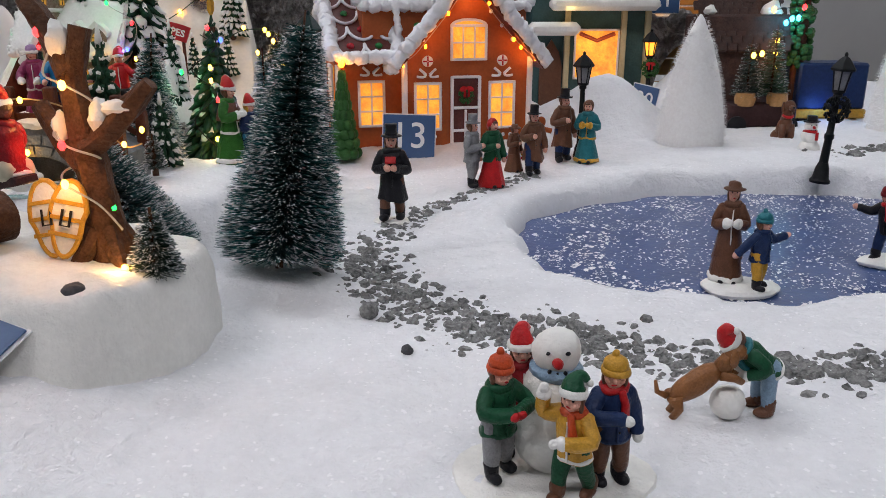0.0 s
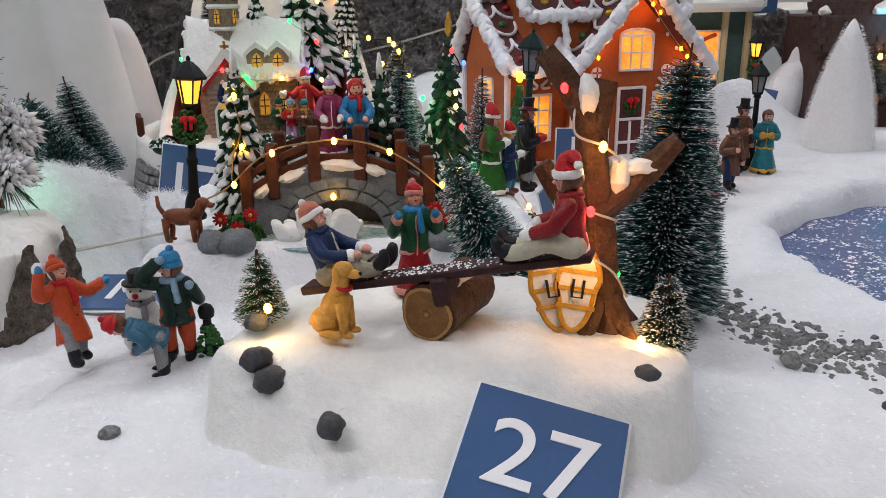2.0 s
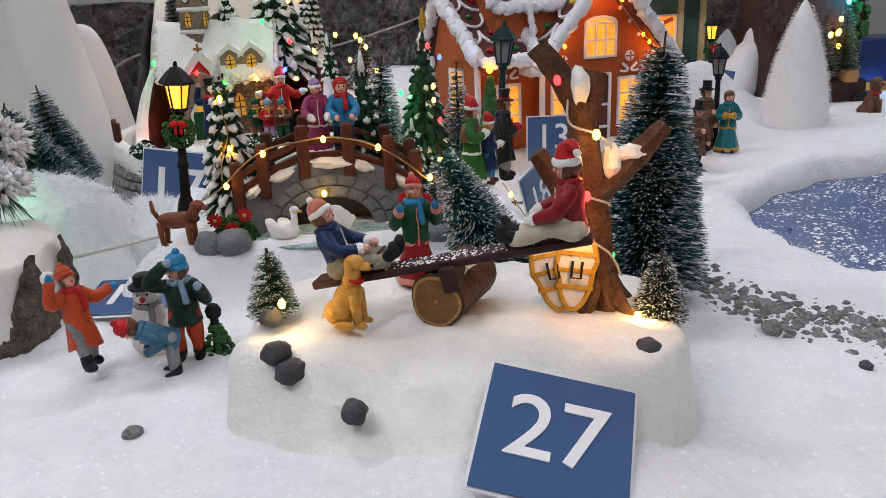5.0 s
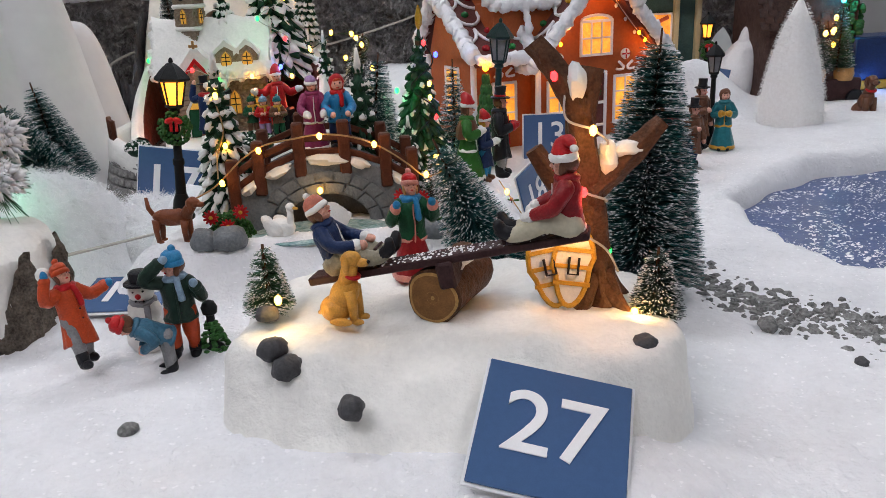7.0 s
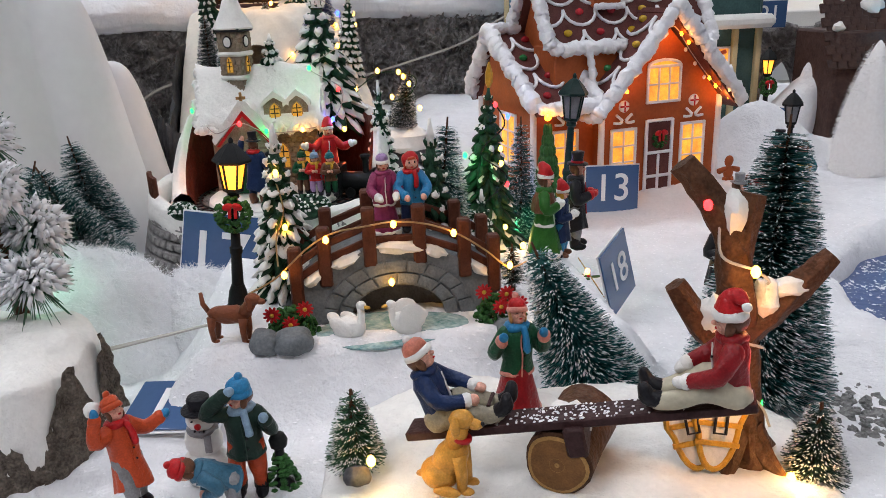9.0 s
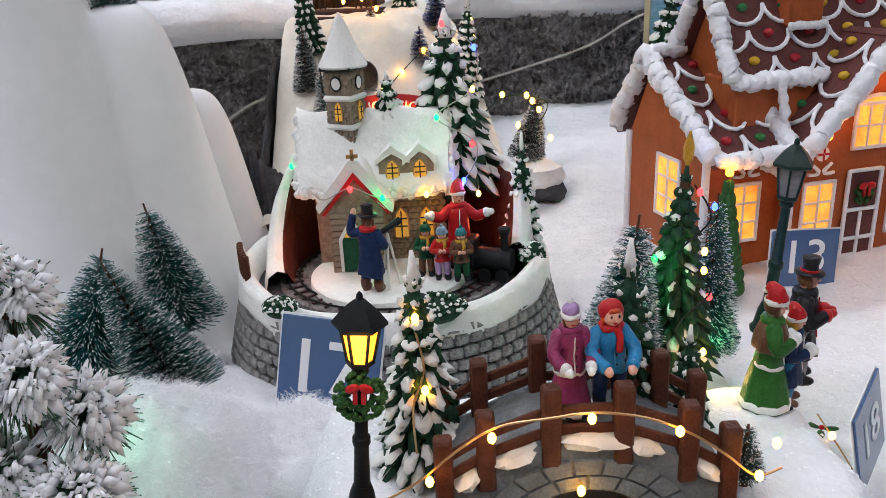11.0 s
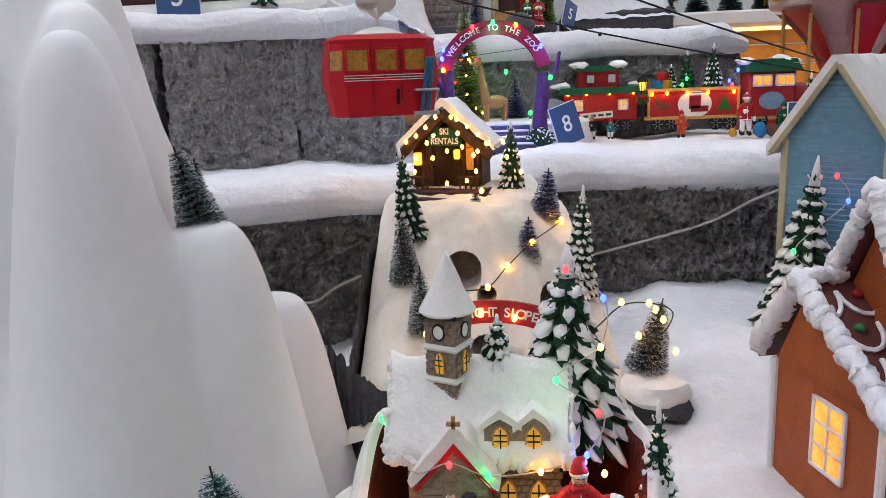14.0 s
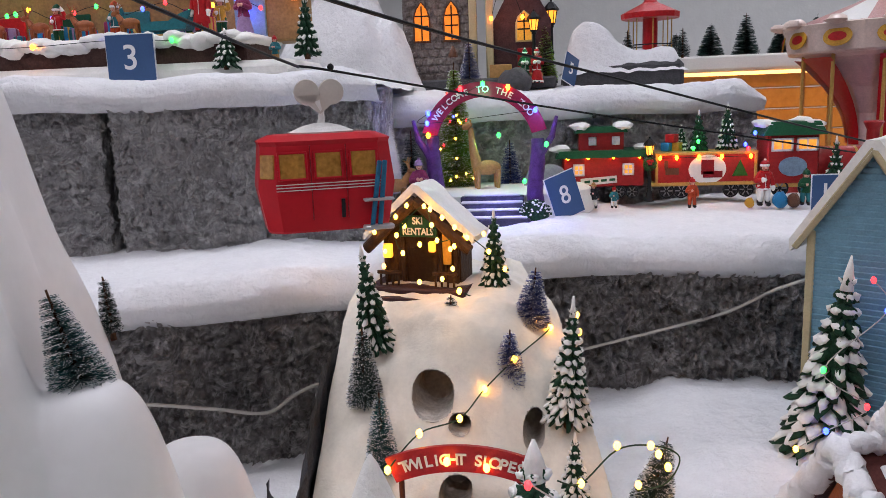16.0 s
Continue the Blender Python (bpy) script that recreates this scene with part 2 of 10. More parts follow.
# ---- mesh helpers ----
class Geo:
    """Points and faces with a material number each."""

    def __init__(self):
        self.v, self.f, self.m = [], [], []

    def add(self, verts, faces, m=0, M=None):
        k = len(self.v)
        self.v += [M @ Vector(p) for p in verts] if M is not None else [Vector(p) for p in verts]
        self.f += [tuple(k + i for i in f) for f in faces]
        self.m += [m] * len(faces)
        return self

    def box(self, c, s, m=0, M=None, b=None):
        """A box with chamfered edges, centre c and full size s."""
        x, y, z = (q / 2 for q in s)
        b = min(x, y, z) * 0.25 if b is None else min(b, x * 0.9, y * 0.9, z * 0.9)
        vs, ix = [], {}
        for sx in (-1, 1):
            for sy in (-1, 1):
                for sz in (-1, 1):
                    for a in range(3):
                        p = [sx * x, sy * y, sz * z]
                        for q in range(3):
                            if q != a:
                                p[q] -= (sx, sy, sz)[q] * b
                        ix[sx, sy, sz, a] = len(vs)
                        vs.append((p[0] + c[0], p[1] + c[1], p[2] + c[2]))
        fs = []
        for a in range(3):
            u, w = (a + 1) % 3, (a + 2) % 3
            for s0 in (-1, 1):
                def key(su, sw, ax=a):
                    t = [0, 0, 0]
                    t[a], t[u], t[w] = s0, su, sw
                    return ix[(*t, ax)]
                f = [key(-1, -1), key(1, -1), key(1, 1), key(-1, 1)]
                fs.append(f if s0 > 0 else f[::-1])
            for su in (-1, 1):
                for sw in (-1, 1):
                    t0, t1 = [0, 0, 0], [0, 0, 0]
                    t0[a], t1[a] = -1, 1
                    t0[u] = t1[u] = su
                    t0[w] = t1[w] = sw
                    f = [ix[(*t0, u)], ix[(*t1, u)], ix[(*t1, w)], ix[(*t0, w)]]
                    fs.append(f if su * sw < 0 else f[::-1])
        for k in ((i, j, l) for i in (-1, 1) for j in (-1, 1) for l in (-1, 1)):
            f = [ix[(*k, 0)], ix[(*k, 1)], ix[(*k, 2)]]
            fs.append(f if k[0] * k[1] * k[2] > 0 else f[::-1])
        return self.add(vs, fs, m, M)

    def lathe(self, prof, m=0, M=None, seg=16, wob=0.0, seed=0):
        """Rings of (radius, height) round the z axis, closed at both ends."""
        rnd = random.Random(seed)
        vs, fs = [], []
        ph = [rnd.uniform(0, 6.28) for _ in range(3)]
        for r, z in prof:
            for i in range(seg):
                a = 2 * math.pi * i / seg
                q = r * (1 + wob * (math.sin(3 * a + ph[0]) + math.sin(5 * a + ph[1] + 40 * z) * 0.6))
                vs.append((q * math.cos(a), q * math.sin(a), z))
        for k in range(len(prof) - 1):
            for i in range(seg):
                j = (i + 1) % seg
                fs.append((k * seg + i, k * seg + j, (k + 1) * seg + j, (k + 1) * seg + i))
        fs.append(tuple(range(seg - 1, -1, -1)))
        fs.append(tuple((len(prof) - 1) * seg + i for i in range(seg)))
        return self.add(vs, fs, m, M)

    def ball(self, c, r, m=0, M=None, seg=12, rings=7, R=None, rough=0.0, seed=0):
        """An ellipsoid; rough lets its surface wander."""
        r = (r, r, r) if isinstance(r, (int, float)) else r
        vs, fs = [], []
        for k in range(rings + 1):
            t = math.pi * k / rings
            for i in range(seg):
                a = 2 * math.pi * i / seg
                p = Vector((math.sin(t) * math.cos(a), math.sin(t) * math.sin(a), math.cos(t)))
                if rough:
                    p *= 1 + rough * noise.noise(p * 1.7 + Vector((seed * 3.1, seed, 7)))
                p = Vector((p[0] * r[0], p[1] * r[1], p[2] * r[2]))
                if R is not None:
                    p = R @ p
                vs.append(p + Vector(c))
        for k in range(rings):
            for i in range(seg):
                j = (i + 1) % seg
                fs.append((k * seg + i, (k + 1) * seg + i, (k + 1) * seg + j, k * seg + j))
        return self.add(vs, fs, m, M)

    def tube(self, pts, r, m=0, M=None, seg=8):
        """A round bar along points; r is one radius or one for each point."""
        pts = [Vector(p) for p in pts]
        rs = [r] * len(pts) if isinstance(r, (int, float)) else r
        vs, fs = [], []
        side = Vector((0.31, 0.87, 0.38))
        for k, p in enumerate(pts):
            d = (pts[min(k + 1, len(pts) - 1)] - pts[max(k - 1, 0)]).normalized()
            side = (side - d * side.dot(d))
            side = side.normalized() if side.length > 1e-5 else d.orthogonal().normalized()
            up = d.cross(side)
            for i in range(seg):
                a = 2 * math.pi * i / seg
                vs.append(p + rs[k] * (math.cos(a) * side + math.sin(a) * up))
        for k in range(len(pts) - 1):
            for i in range(seg):
                j = (i + 1) % seg
                fs.append((k * seg + i, k * seg + j, (k + 1) * seg + j, (k + 1) * seg + i))
        fs.append(tuple(range(seg - 1, -1, -1)))
        fs.append(tuple((len(pts) - 1) * seg + i for i in range(seg)))
        return self.add(vs, fs, m, M)

    def prism(self, poly, d, m=0, M=None):
        """A flat outline in x and z, centred on y = 0, d thick."""
        n = len(poly)
        area = sum(poly[i][0] * poly[(i + 1) % n][1] - poly[(i + 1) % n][0] * poly[i][1] for i in range(n))
        if area < 0:
            poly = poly[::-1]
        vs = [(x, -d / 2, z) for x, z in poly] + [(x, d / 2, z) for x, z in poly]
        fs = [tuple(range(n)), tuple(range(2 * n - 1, n - 1, -1))]
        fs += [((i + 1) % n, i, n + i, n + (i + 1) % n) for i in range(n)]
        return self.add(vs, fs, m, M)

    def grid(self, nx, ny, fn, m=0):
        """A sheet: fn(u, v) gives the point, u and v from 0 to 1."""
        vs = [fn(i / nx, j / ny) for j in range(ny + 1) for i in range(nx + 1)]
        fs = [(j * (nx + 1) + i, j * (nx + 1) + i + 1, (j + 1) * (nx + 1) + i + 1, (j + 1) * (nx + 1) + i) for j in range(ny) for i in range(nx)]
        return self.add(vs, fs, m)


def part(name, geo, mats, parent=None, label="", sharp=40):
    me = bpy.data.meshes.new(name)
    me.from_pydata([tuple(p) for p in geo.v], [], geo.f)
    for mt in mats if isinstance(mats, (list, tuple)) else [mats]:
        me.materials.append(mt)
    me.polygons.foreach_set("material_index", geo.m)
    me.polygons.foreach_set("use_smooth", [True] * len(me.polygons))
    me.update()
    if sharp:
        me.set_sharp_from_angle(angle=radians(sharp))
    ob = new(name, me)
    ob.parent = parent
    if label:
        ob["label"] = label
    return ob


def again(ob, m, parent):
    """One more object on the same mesh, for alike pieces."""
    o = new(ob.name, ob.data)
    o.parent = parent
    o.matrix_basis = m
    return o


def thing(name, m, label, category, group="", kind=""):
    ob = new(name)
    ob.empty_display_size = 0.01
    ob.matrix_basis = m if isinstance(m, Matrix) else Matrix.Translation(m)
    return tagged(ob, label, category, group, kind)


def moved(before, dx, dy, dz):
    """Moves all that was built since the set before was taken, as one piece."""
    for ob in bpy.data.objects:
        if ob not in before and ob.parent is None:
            ob.matrix_basis = Matrix.Translation((dx, dy, dz)) @ ob.matrix_basis


def S(a, b, x):
    t = np.clip((x - a) / (b - a), 0, 1)
    return t * t * (3 - 2 * t)


def T(x, y, z):
    return Matrix.Translation((x, y, z))


def RZ(a):
    return Matrix.Rotation(radians(a), 4, "Z")


def RX(a):
    return Matrix.Rotation(radians(a), 4, "X")


def RY(a):
    return Matrix.Rotation(radians(a), 4, "Y")


def SC(x, y=None, z=None):
    return Matrix.Diagonal((x, y or x, z or x, 1))
# ---- the shop round the display ----
PLASTER = mat("shop_wall_paint", (0.36, 0.355, 0.35), 0.8, 0.05, 3, 0.2, 60)
CEILING = mat("ceiling_board", (0.45, 0.45, 0.45), 0.85, 0.05, 3, 0.2, 80)
FLOOR = mat("shop_floor", (0.18, 0.17, 0.165), 0.4, 0.15, 5, 0.1, 80)
FLUOR = mat("lit_tube", (1, 1, 1), 0.3, 0, emit=(1, 0.97, 0.92), power=6)


def slab(name, c, s, material, kind="structure", label="", category=""):
    return tagged(part(name, Geo().box(c, s, 0, None, 0.004), material), label, category, "", kind)


slab("floor", (0, 1, -0.93), (9, 9, 0.06), FLOOR)
slab("ceiling", (0, 1, CEIL + 0.03), (9, 9, 0.06), CEILING)
WHITE_WALL = mat("white_wall_paint", (0.74, 0.74, 0.73), 0.8, 0.05, 3, 0.2, 60)
slab("wall_north", (0, 5.45, 0.7), (9, 0.1, 3.2), WHITE_WALL)
slab("wall_south", (0, -3.45, 0.7), (9, 0.1, 3.2), PLASTER)
slab("wall_west", (-4.45, 1, 0.7), (0.1, 8.8, 3.2), PLASTER)
slab("wall_east", (4.45, 1, 0.7), (0.1, 8.8, 3.2), PLASTER)
for lx, ly in ((-1.6, -0.6), (-2.15, 0.9), (0.9, -0.9), (-0.6, 1.5), (1.9, 1.9), (0.6, 3.6), (2.2, 3.9)):
    fix = thing("ceiling_light", (lx, ly, CEIL - 0.03), "white fluorescent light fitting on the shop ceiling", "ceiling light", "ceiling lights")
    part("housing", Geo().box((0, 0, 0.005), (1.56, 0.34, 0.05), 0, None, 0.006), CEILING, fix)
    part("diffuser", Geo().box((0, 0, -0.028), (1.5, 0.28, 0.012), 0, None, 0.004), FLUOR, fix)
slab("table_top", (0.1, 1.05, -0.12), (2.7, 2.3, 0.12), WHITE)
slab("table_plinth", (0.1, 1.05, -0.54), (2.5, 2.1, 0.72), PLASTER)

# ---- snow ground ----
PC, PA, PB, PR = (0.2727, 0.5653), 0.2110, 0.1451, radians(5.3)


def pond_r(x, y):
    dx, dy = x - PC[0], y - PC[1]
    u, v = dx * math.cos(PR) + dy * math.sin(PR), -dx * math.sin(PR) + dy * math.cos(PR)
    n = 2 + 0.9 * S(0.3, -0.3, v / PB)
    return (np.abs(u / PA) ** n + np.abs(v / PB) ** n) ** (1 / n) + 0.018 * np.sin(70 * x + 41 * y) + 0.014 * np.sin(123 * y - 37 * x)


def soft_box(x, y, x0, x1, y0, y1, s):
    return S(x0 - s, x0 + s, x) * S(x1 + s, x1 - s, x) * S(y0 - s, y0 + s, y) * S(y1 + s, y1 - s, y)


def base_z(x, y):
    z = 0.045 * S(0.9, 1.15, y) * (1 - S(0.0, 0.2, x)) + 0.012 * S(0.79, 0.85, y) * S(0.16, 0.1, x) * S(-0.2, -0.15, x)
    z = z + 0.017 * S(-0.08, -0.18, x) * S(0.5, 0.44, y)
    z = z + 0.043 * soft_box(x, y, -0.372, -0.125, 0.462, 0.628, 0.02)
    z = z + 0.045 * np.exp(-((x + 0.475) ** 2 + (y - 0.66) ** 2) / 0.006)
    z = z + 0.016 * np.exp(-((x + 0.41) ** 2 + (y - 0.60) ** 2) / 0.004)
    z = z + 0.07 * np.exp(-(((x - 0.2) / 0.07) ** 2 + ((y - 0.99) / 0.05) ** 2))
    z = z - 0.035 * S(0.23, 0.12, y) - 0.02 * S(0.12, 0.02, y)
    z = z + 0.022 * np.clip(x + 0.06, 0, 0.6) - 0.012 * S(-0.36, -0.42, x) * S(0.5, 0.56, y)
    z = z + 0.015 * np.exp(-((x + 0.405) ** 2 + (y - 0.475) ** 2) / 0.0012)
    z = z + 0.013 * np.exp(-((x + 0.088) ** 2 + (y - 0.43) ** 2) / 0.0022) + 0.008 * np.exp(-((x + 0.17) / 0.14) ** 2 - ((y - 0.268) / 0.05) ** 2)
    r = pond_r(x, y)
    z = z - 0.032 * S(1.06, 0.96, r) + 0.007 * np.exp(-((r - 1.13) / 0.075) ** 2) * S(-0.06, 0.05, y - PC[1])
    return z


def lumps(x, y, a):
    p = Vector((x, y, 0))
    return a * (noise.noise(p * 23) * 0.5 + noise.noise(p * 71) * 0.3 + noise.noise(p * 190) * 0.16)


def ground_z(x, y):
    a = 0.006 if pond_r(x, y) > 1.02 else 0.0
    return float(base_z(x, y)) + lumps(x, y, a)


NX, NY, GX0, GX1, GY0, GY1 = 420, 300, -1.0, 1.15, 0.03, 1.6
xs, ys = np.linspace(GX0, GX1, NX + 1), np.linspace(GY0, GY1, NY + 1)
zz = base_z(xs[None, :], ys[:, None])
g = Geo()
g.grid(NX, NY, lambda u, v: (GX0 + u * (GX1 - GX0), GY0 + v * (GY1 - GY0), 0.0))
for j in range(NY + 1):
    for i in range(NX + 1):
        p = g.v[j * (NX + 1) + i]
        p[2] = zz[j, i] + (lumps(p[0], p[1], 0.006) if pond_r(p[0], p[1]) > 1.02 else 0)
tagged(part("ground", g, SNOW, sharp=0), "", "", "", "structure")

POND = mat("blue_pond_sheet", (0.033, 0.072, 0.215), 0.3, 0.15, 40, 0.15, 200)
g = Geo()
ring = []
for i in range(72):
    a = 2 * math.pi * i / 72
    k = 1.2 + 0.02 * math.sin(3 * a + 1)
    u, v = PA * k * math.cos(a), PB * k * math.sin(a)
    ring.append((PC[0] + u * math.cos(PR) - v * math.sin(PR), PC[1] + u * math.sin(PR) + v * math.cos(PR)))
g.add([(x, y, -0.0085) for x, y in ring] + [(x, y, -0.0125) for x, y in ring], [tuple(range(72)), tuple(range(143, 71, -1))] + [((i + 1) % 72, i, 72 + i, 72 + (i + 1) % 72) for i in range(72)])
pond = thing("frozen_pond", (0, 0, 0), "blue sheet of a frozen pond sprinkled with snow flakes", "pond")
part("ice_sheet", g, POND, pond)

rnd = random.Random(5)
g = Geo()


def flake(g, x, y, z, s):
    a = rnd.uniform(0, 6.28)
    k = rnd.randint(4, 6)
    q = [(x + s * rnd.uniform(0.5, 1) * math.cos(a + 6.28 * i / k), y + s * rnd.uniform(0.5, 1) * math.sin(a + 6.28 * i / k), z + s * rnd.uniform(-0.1, 0.5)) for i in range(k)]
    g.add([(x, y, z + s * 0.35)] + q, [(0, i + 1, (i + 1) % k + 1) for i in range(k)])


n = 0
while n < 6800:
    x, y = rnd.uniform(0.05, 0.49), rnd.uniform(0.41, 0.72)
    r = pond_r(x, y)
    dens = 0.25 + 0.75 * (noise.noise(Vector((x * 26, y * 26, 3))) > -0.02) * (0.3 + r ** 2)
    if r < 1.0 and rnd.random() < dens:
        flake(g, x, y, -0.0083, rnd.choice((0.0005, 0.0007, 0.0009, 0.0012, 0.0014 if r < 0.7 else 0.0022)))
        n += 1
tagged(part("flake", g, FLAKE, pond, sharp=0), "", "", "", "stuff")
g = Geo()
for _ in range(26000):
    x, y = rnd.uniform(-0.55, 0.45), rnd.uniform(0.14, 0.8) ** 1.0
    if pond_r(x, y) > 1.0:
        flake(g, x, y, ground_z(x, y) - 0.0003, rnd.choice((0.0005, 0.0007, 0.0010, 0.0014)))
tagged(part("loose_snow", g, FLAKE, sharp=0), "loose flakes of artificial snow on the cotton ground", "snow", "", "stuff")


# ---- gravel paths ----
def stone(g, x, y, z, s, rnd, flat=0.6, m=0):
    """One angular chip of slate."""
    k = rnd.randint(5, 7)
    a0 = rnd.uniform(0, 6.28)
    M = T(x, y, z) @ RZ(math.degrees(a0)) @ RX(rnd.uniform(-30, 30)) @ RY(rnd.uniform(-30, 30))
    lo = [(s * rnd.uniform(0.7, 1.1) * math.cos(6.28 * i / k), 0.72 * s * rnd.uniform(0.7, 1.1) * math.sin(6.28 * i / k), 0) for i in range(k)]
    hi = [(p[0] * 0.72 + rnd.uniform(-0.1, 0.1) * s, p[1] * 0.7, s * flat * rnd.uniform(0.7, 1.2)) for p in lo]
    g.add(lo + hi, [tuple(range(k - 1, -1, -1)), tuple(range(k, 2 * k))] + [(i, (i + 1) % k, k + (i + 1) % k, k + i) for i in range(k)], m, M)


PATH_A = [(0.085, 0.735), (0.028, 0.665), (-0.012, 0.61), (-0.034, 0.547), (-0.05, 0.49), (-0.035, 0.44), (-0.005, 0.405), (0.025, 0.375), (0.062, 0.36), (0.092, 0.345)]
PATH_B = [(0.1, 0.336), (0.15, 0.325), (0.2, 0.317), (0.26, 0.30)]
PATH_C = [(0.40, 0.80), (0.47, 0.84), (0.56, 0.92), (0.62, 0.94)]


def lay_path(pts, width, count, size, name):
    g = Geo()
    rnd = random.Random(len(name) + count)
    for _ in range(count):
        t = rnd.uniform(0, len(pts) - 1.001)
        k = int(t)
        f = t - k
        wf = 0.4 + 0.6 * S(1.0, 5.0, t) if len(pts) > 6 else 1.0
        if len(pts) > 6 and t < 4 and rnd.random() < 0.55:
            continue
        x = pts[k][0] * (1 - f) + pts[k + 1][0] * f + rnd.gauss(0, width) * wf
        y = pts[k][1] * (1 - f) + pts[k + 1][1] * f + rnd.gauss(0, width) * wf
        if pond_r(x, y) > 1.1:
            stone(g, x, y, ground_z(x, y) - 0.0012, size * rnd.choice((0.3, 0.45, 0.6, 0.8, 1.0, 1.25)), rnd)
    tagged(part("gravel_path", g, GRAVEL, sharp=20), "grey slate chips strewn as a garden path in the snow", "gravel", "", "stuff")


lay_path(PATH_A, 0.0118, 2600, 0.0036, "a")
lay_path(PATH_B, 0.009, 850, 0.0036, "b")
lay_path(PATH_C, 0.012, 140, 0.006, "c")


# ---- stone terraces with snow ----
def rough_wall(name, line, z0, z1, material, amp, nx, nz, back, seed, label):
    """A rough-hewn foam wall along a line of (x, y), its face towards the front."""
    seg = [math.dist(line[i], line[i + 1]) for i in range(len(line) - 1)]
    tot = sum(seg)

    def at(u):
        d = u * tot
        for i, s in enumerate(seg):
            if d <= s or i == len(seg) - 1:
                f = d / s
                return line[i][0] * (1 - f) + line[i + 1][0] * f, line[i][1] * (1 - f) + line[i + 1][1] * f
            d -= s

    def face(u, v):
        x, y = at(u)
        p = Vector((x * 1.3, seed, v * (z1 - z0)))
        q = p + noise.noise_vector(p * 30) * 0.012
        d = amp * (noise.noise(p * 16) + 1.1 * (0.35 - abs(noise.noise(q * 42))) + 0.9 * (0.3 - abs(noise.noise(q * 95))) + 0.5 * noise.noise(p * 190) + 0.3 * noise.noise(p * 380))
        return (x, y - d - 0.004, z0 + v * (z1 - z0))

    nx, nz = int(nx * 2.1), int(nz * 2)
    g = Geo()
    g.grid(nx, nz, face)
    k = len(g.v)
    top = [g.v[nz * (nx + 1) + i] for i in range(nx + 1)]
    bot = [g.v[i] for i in range(nx + 1)]
    rear_t = [(p[0], p[1] + back, z1) for p in top]
    rear_b = [(p[0], p[1] + back, z0) for p in top]
    g.add(rear_t + rear_b, [])
    for i in range(nx):
        a, b = nz * (nx + 1) + i, nz * (nx + 1) + i + 1
        g.f += [(a, b, k + i + 1, k + i), (k + i, k + i + 1, k + nx + 2 + i, k + nx + 1 + i), (k + nx + 1 + i, k + nx + 2 + i, i + 1, i)]
        g.m += [0, 0, 0]
    for i in (0, nx):
        g.f.append(tuple([j * (nx + 1) + i for j in range(nz + 1)] + [k + i, k + nx + 1 + i]))
        g.m.append(0)
    return tagged(part(name, g, material, sharp=0), label, "", "", "structure")


LOW_L = [(-0.95, 1.09), (-0.7, 1.14), (-0.56, 1.185), (-0.38, 1.27)]
LOW_R = [(-0.375, 1.33), (-0.2, 1.365), (0.0, 1.345)]
rough_wall("wall_lower_west", LOW_L, 0.0, 0.186, STONE, 0.015, 170, 50, 0.16, 3.0, "dark grey rough foam stone terrace wall")
rough_wall("wall_lower_east", LOW_R, 0.0, 0.186, STONE, 0.015, 120, 50, 0.16, 8.0, "dark grey rough foam stone terrace wall")
rough_wall("wall_lower_return", [(0.008, 1.35), (0.3, 1.32)], 0.0, 0.18, STONE, 0.015, 60, 40, 0.16, 18.0, "dark grey rough foam stone terrace wall")
rough_wall("wall_upper_west", [(-1.3, 1.15), (-0.763, 1.297)], 0.2, 0.392, STONE_PALE, 0.013, 110, 44, 0.14, 21.0, "pale grey carved foam block of the upper terrace")
rough_wall("wall_upper_middle", [(-0.752, 1.30), (-0.607, 1.345)], 0.2, 0.392, STONE_PALE, 0.012, 60, 44, 0.14, 25.0, "pale grey carved foam block of the upper terrace")
rough_wall("wall_upper_bend", [(-0.6055, 1.3457), (-0.49, 1.42)], 0.2, 0.392, STONE_PALE, 0.012, 50, 44, 0.14, 29.0, "pale grey carved foam block of the upper terrace")
rough_wall("wall_upper_east", [(-0.5, 1.60), (-0.2, 1.68), (0.03, 1.74)], 0.2, 0.36, STONE_PALE, 0.01, 120, 36, 0.14, 33.0, "pale grey carved foam wall behind the toy train")


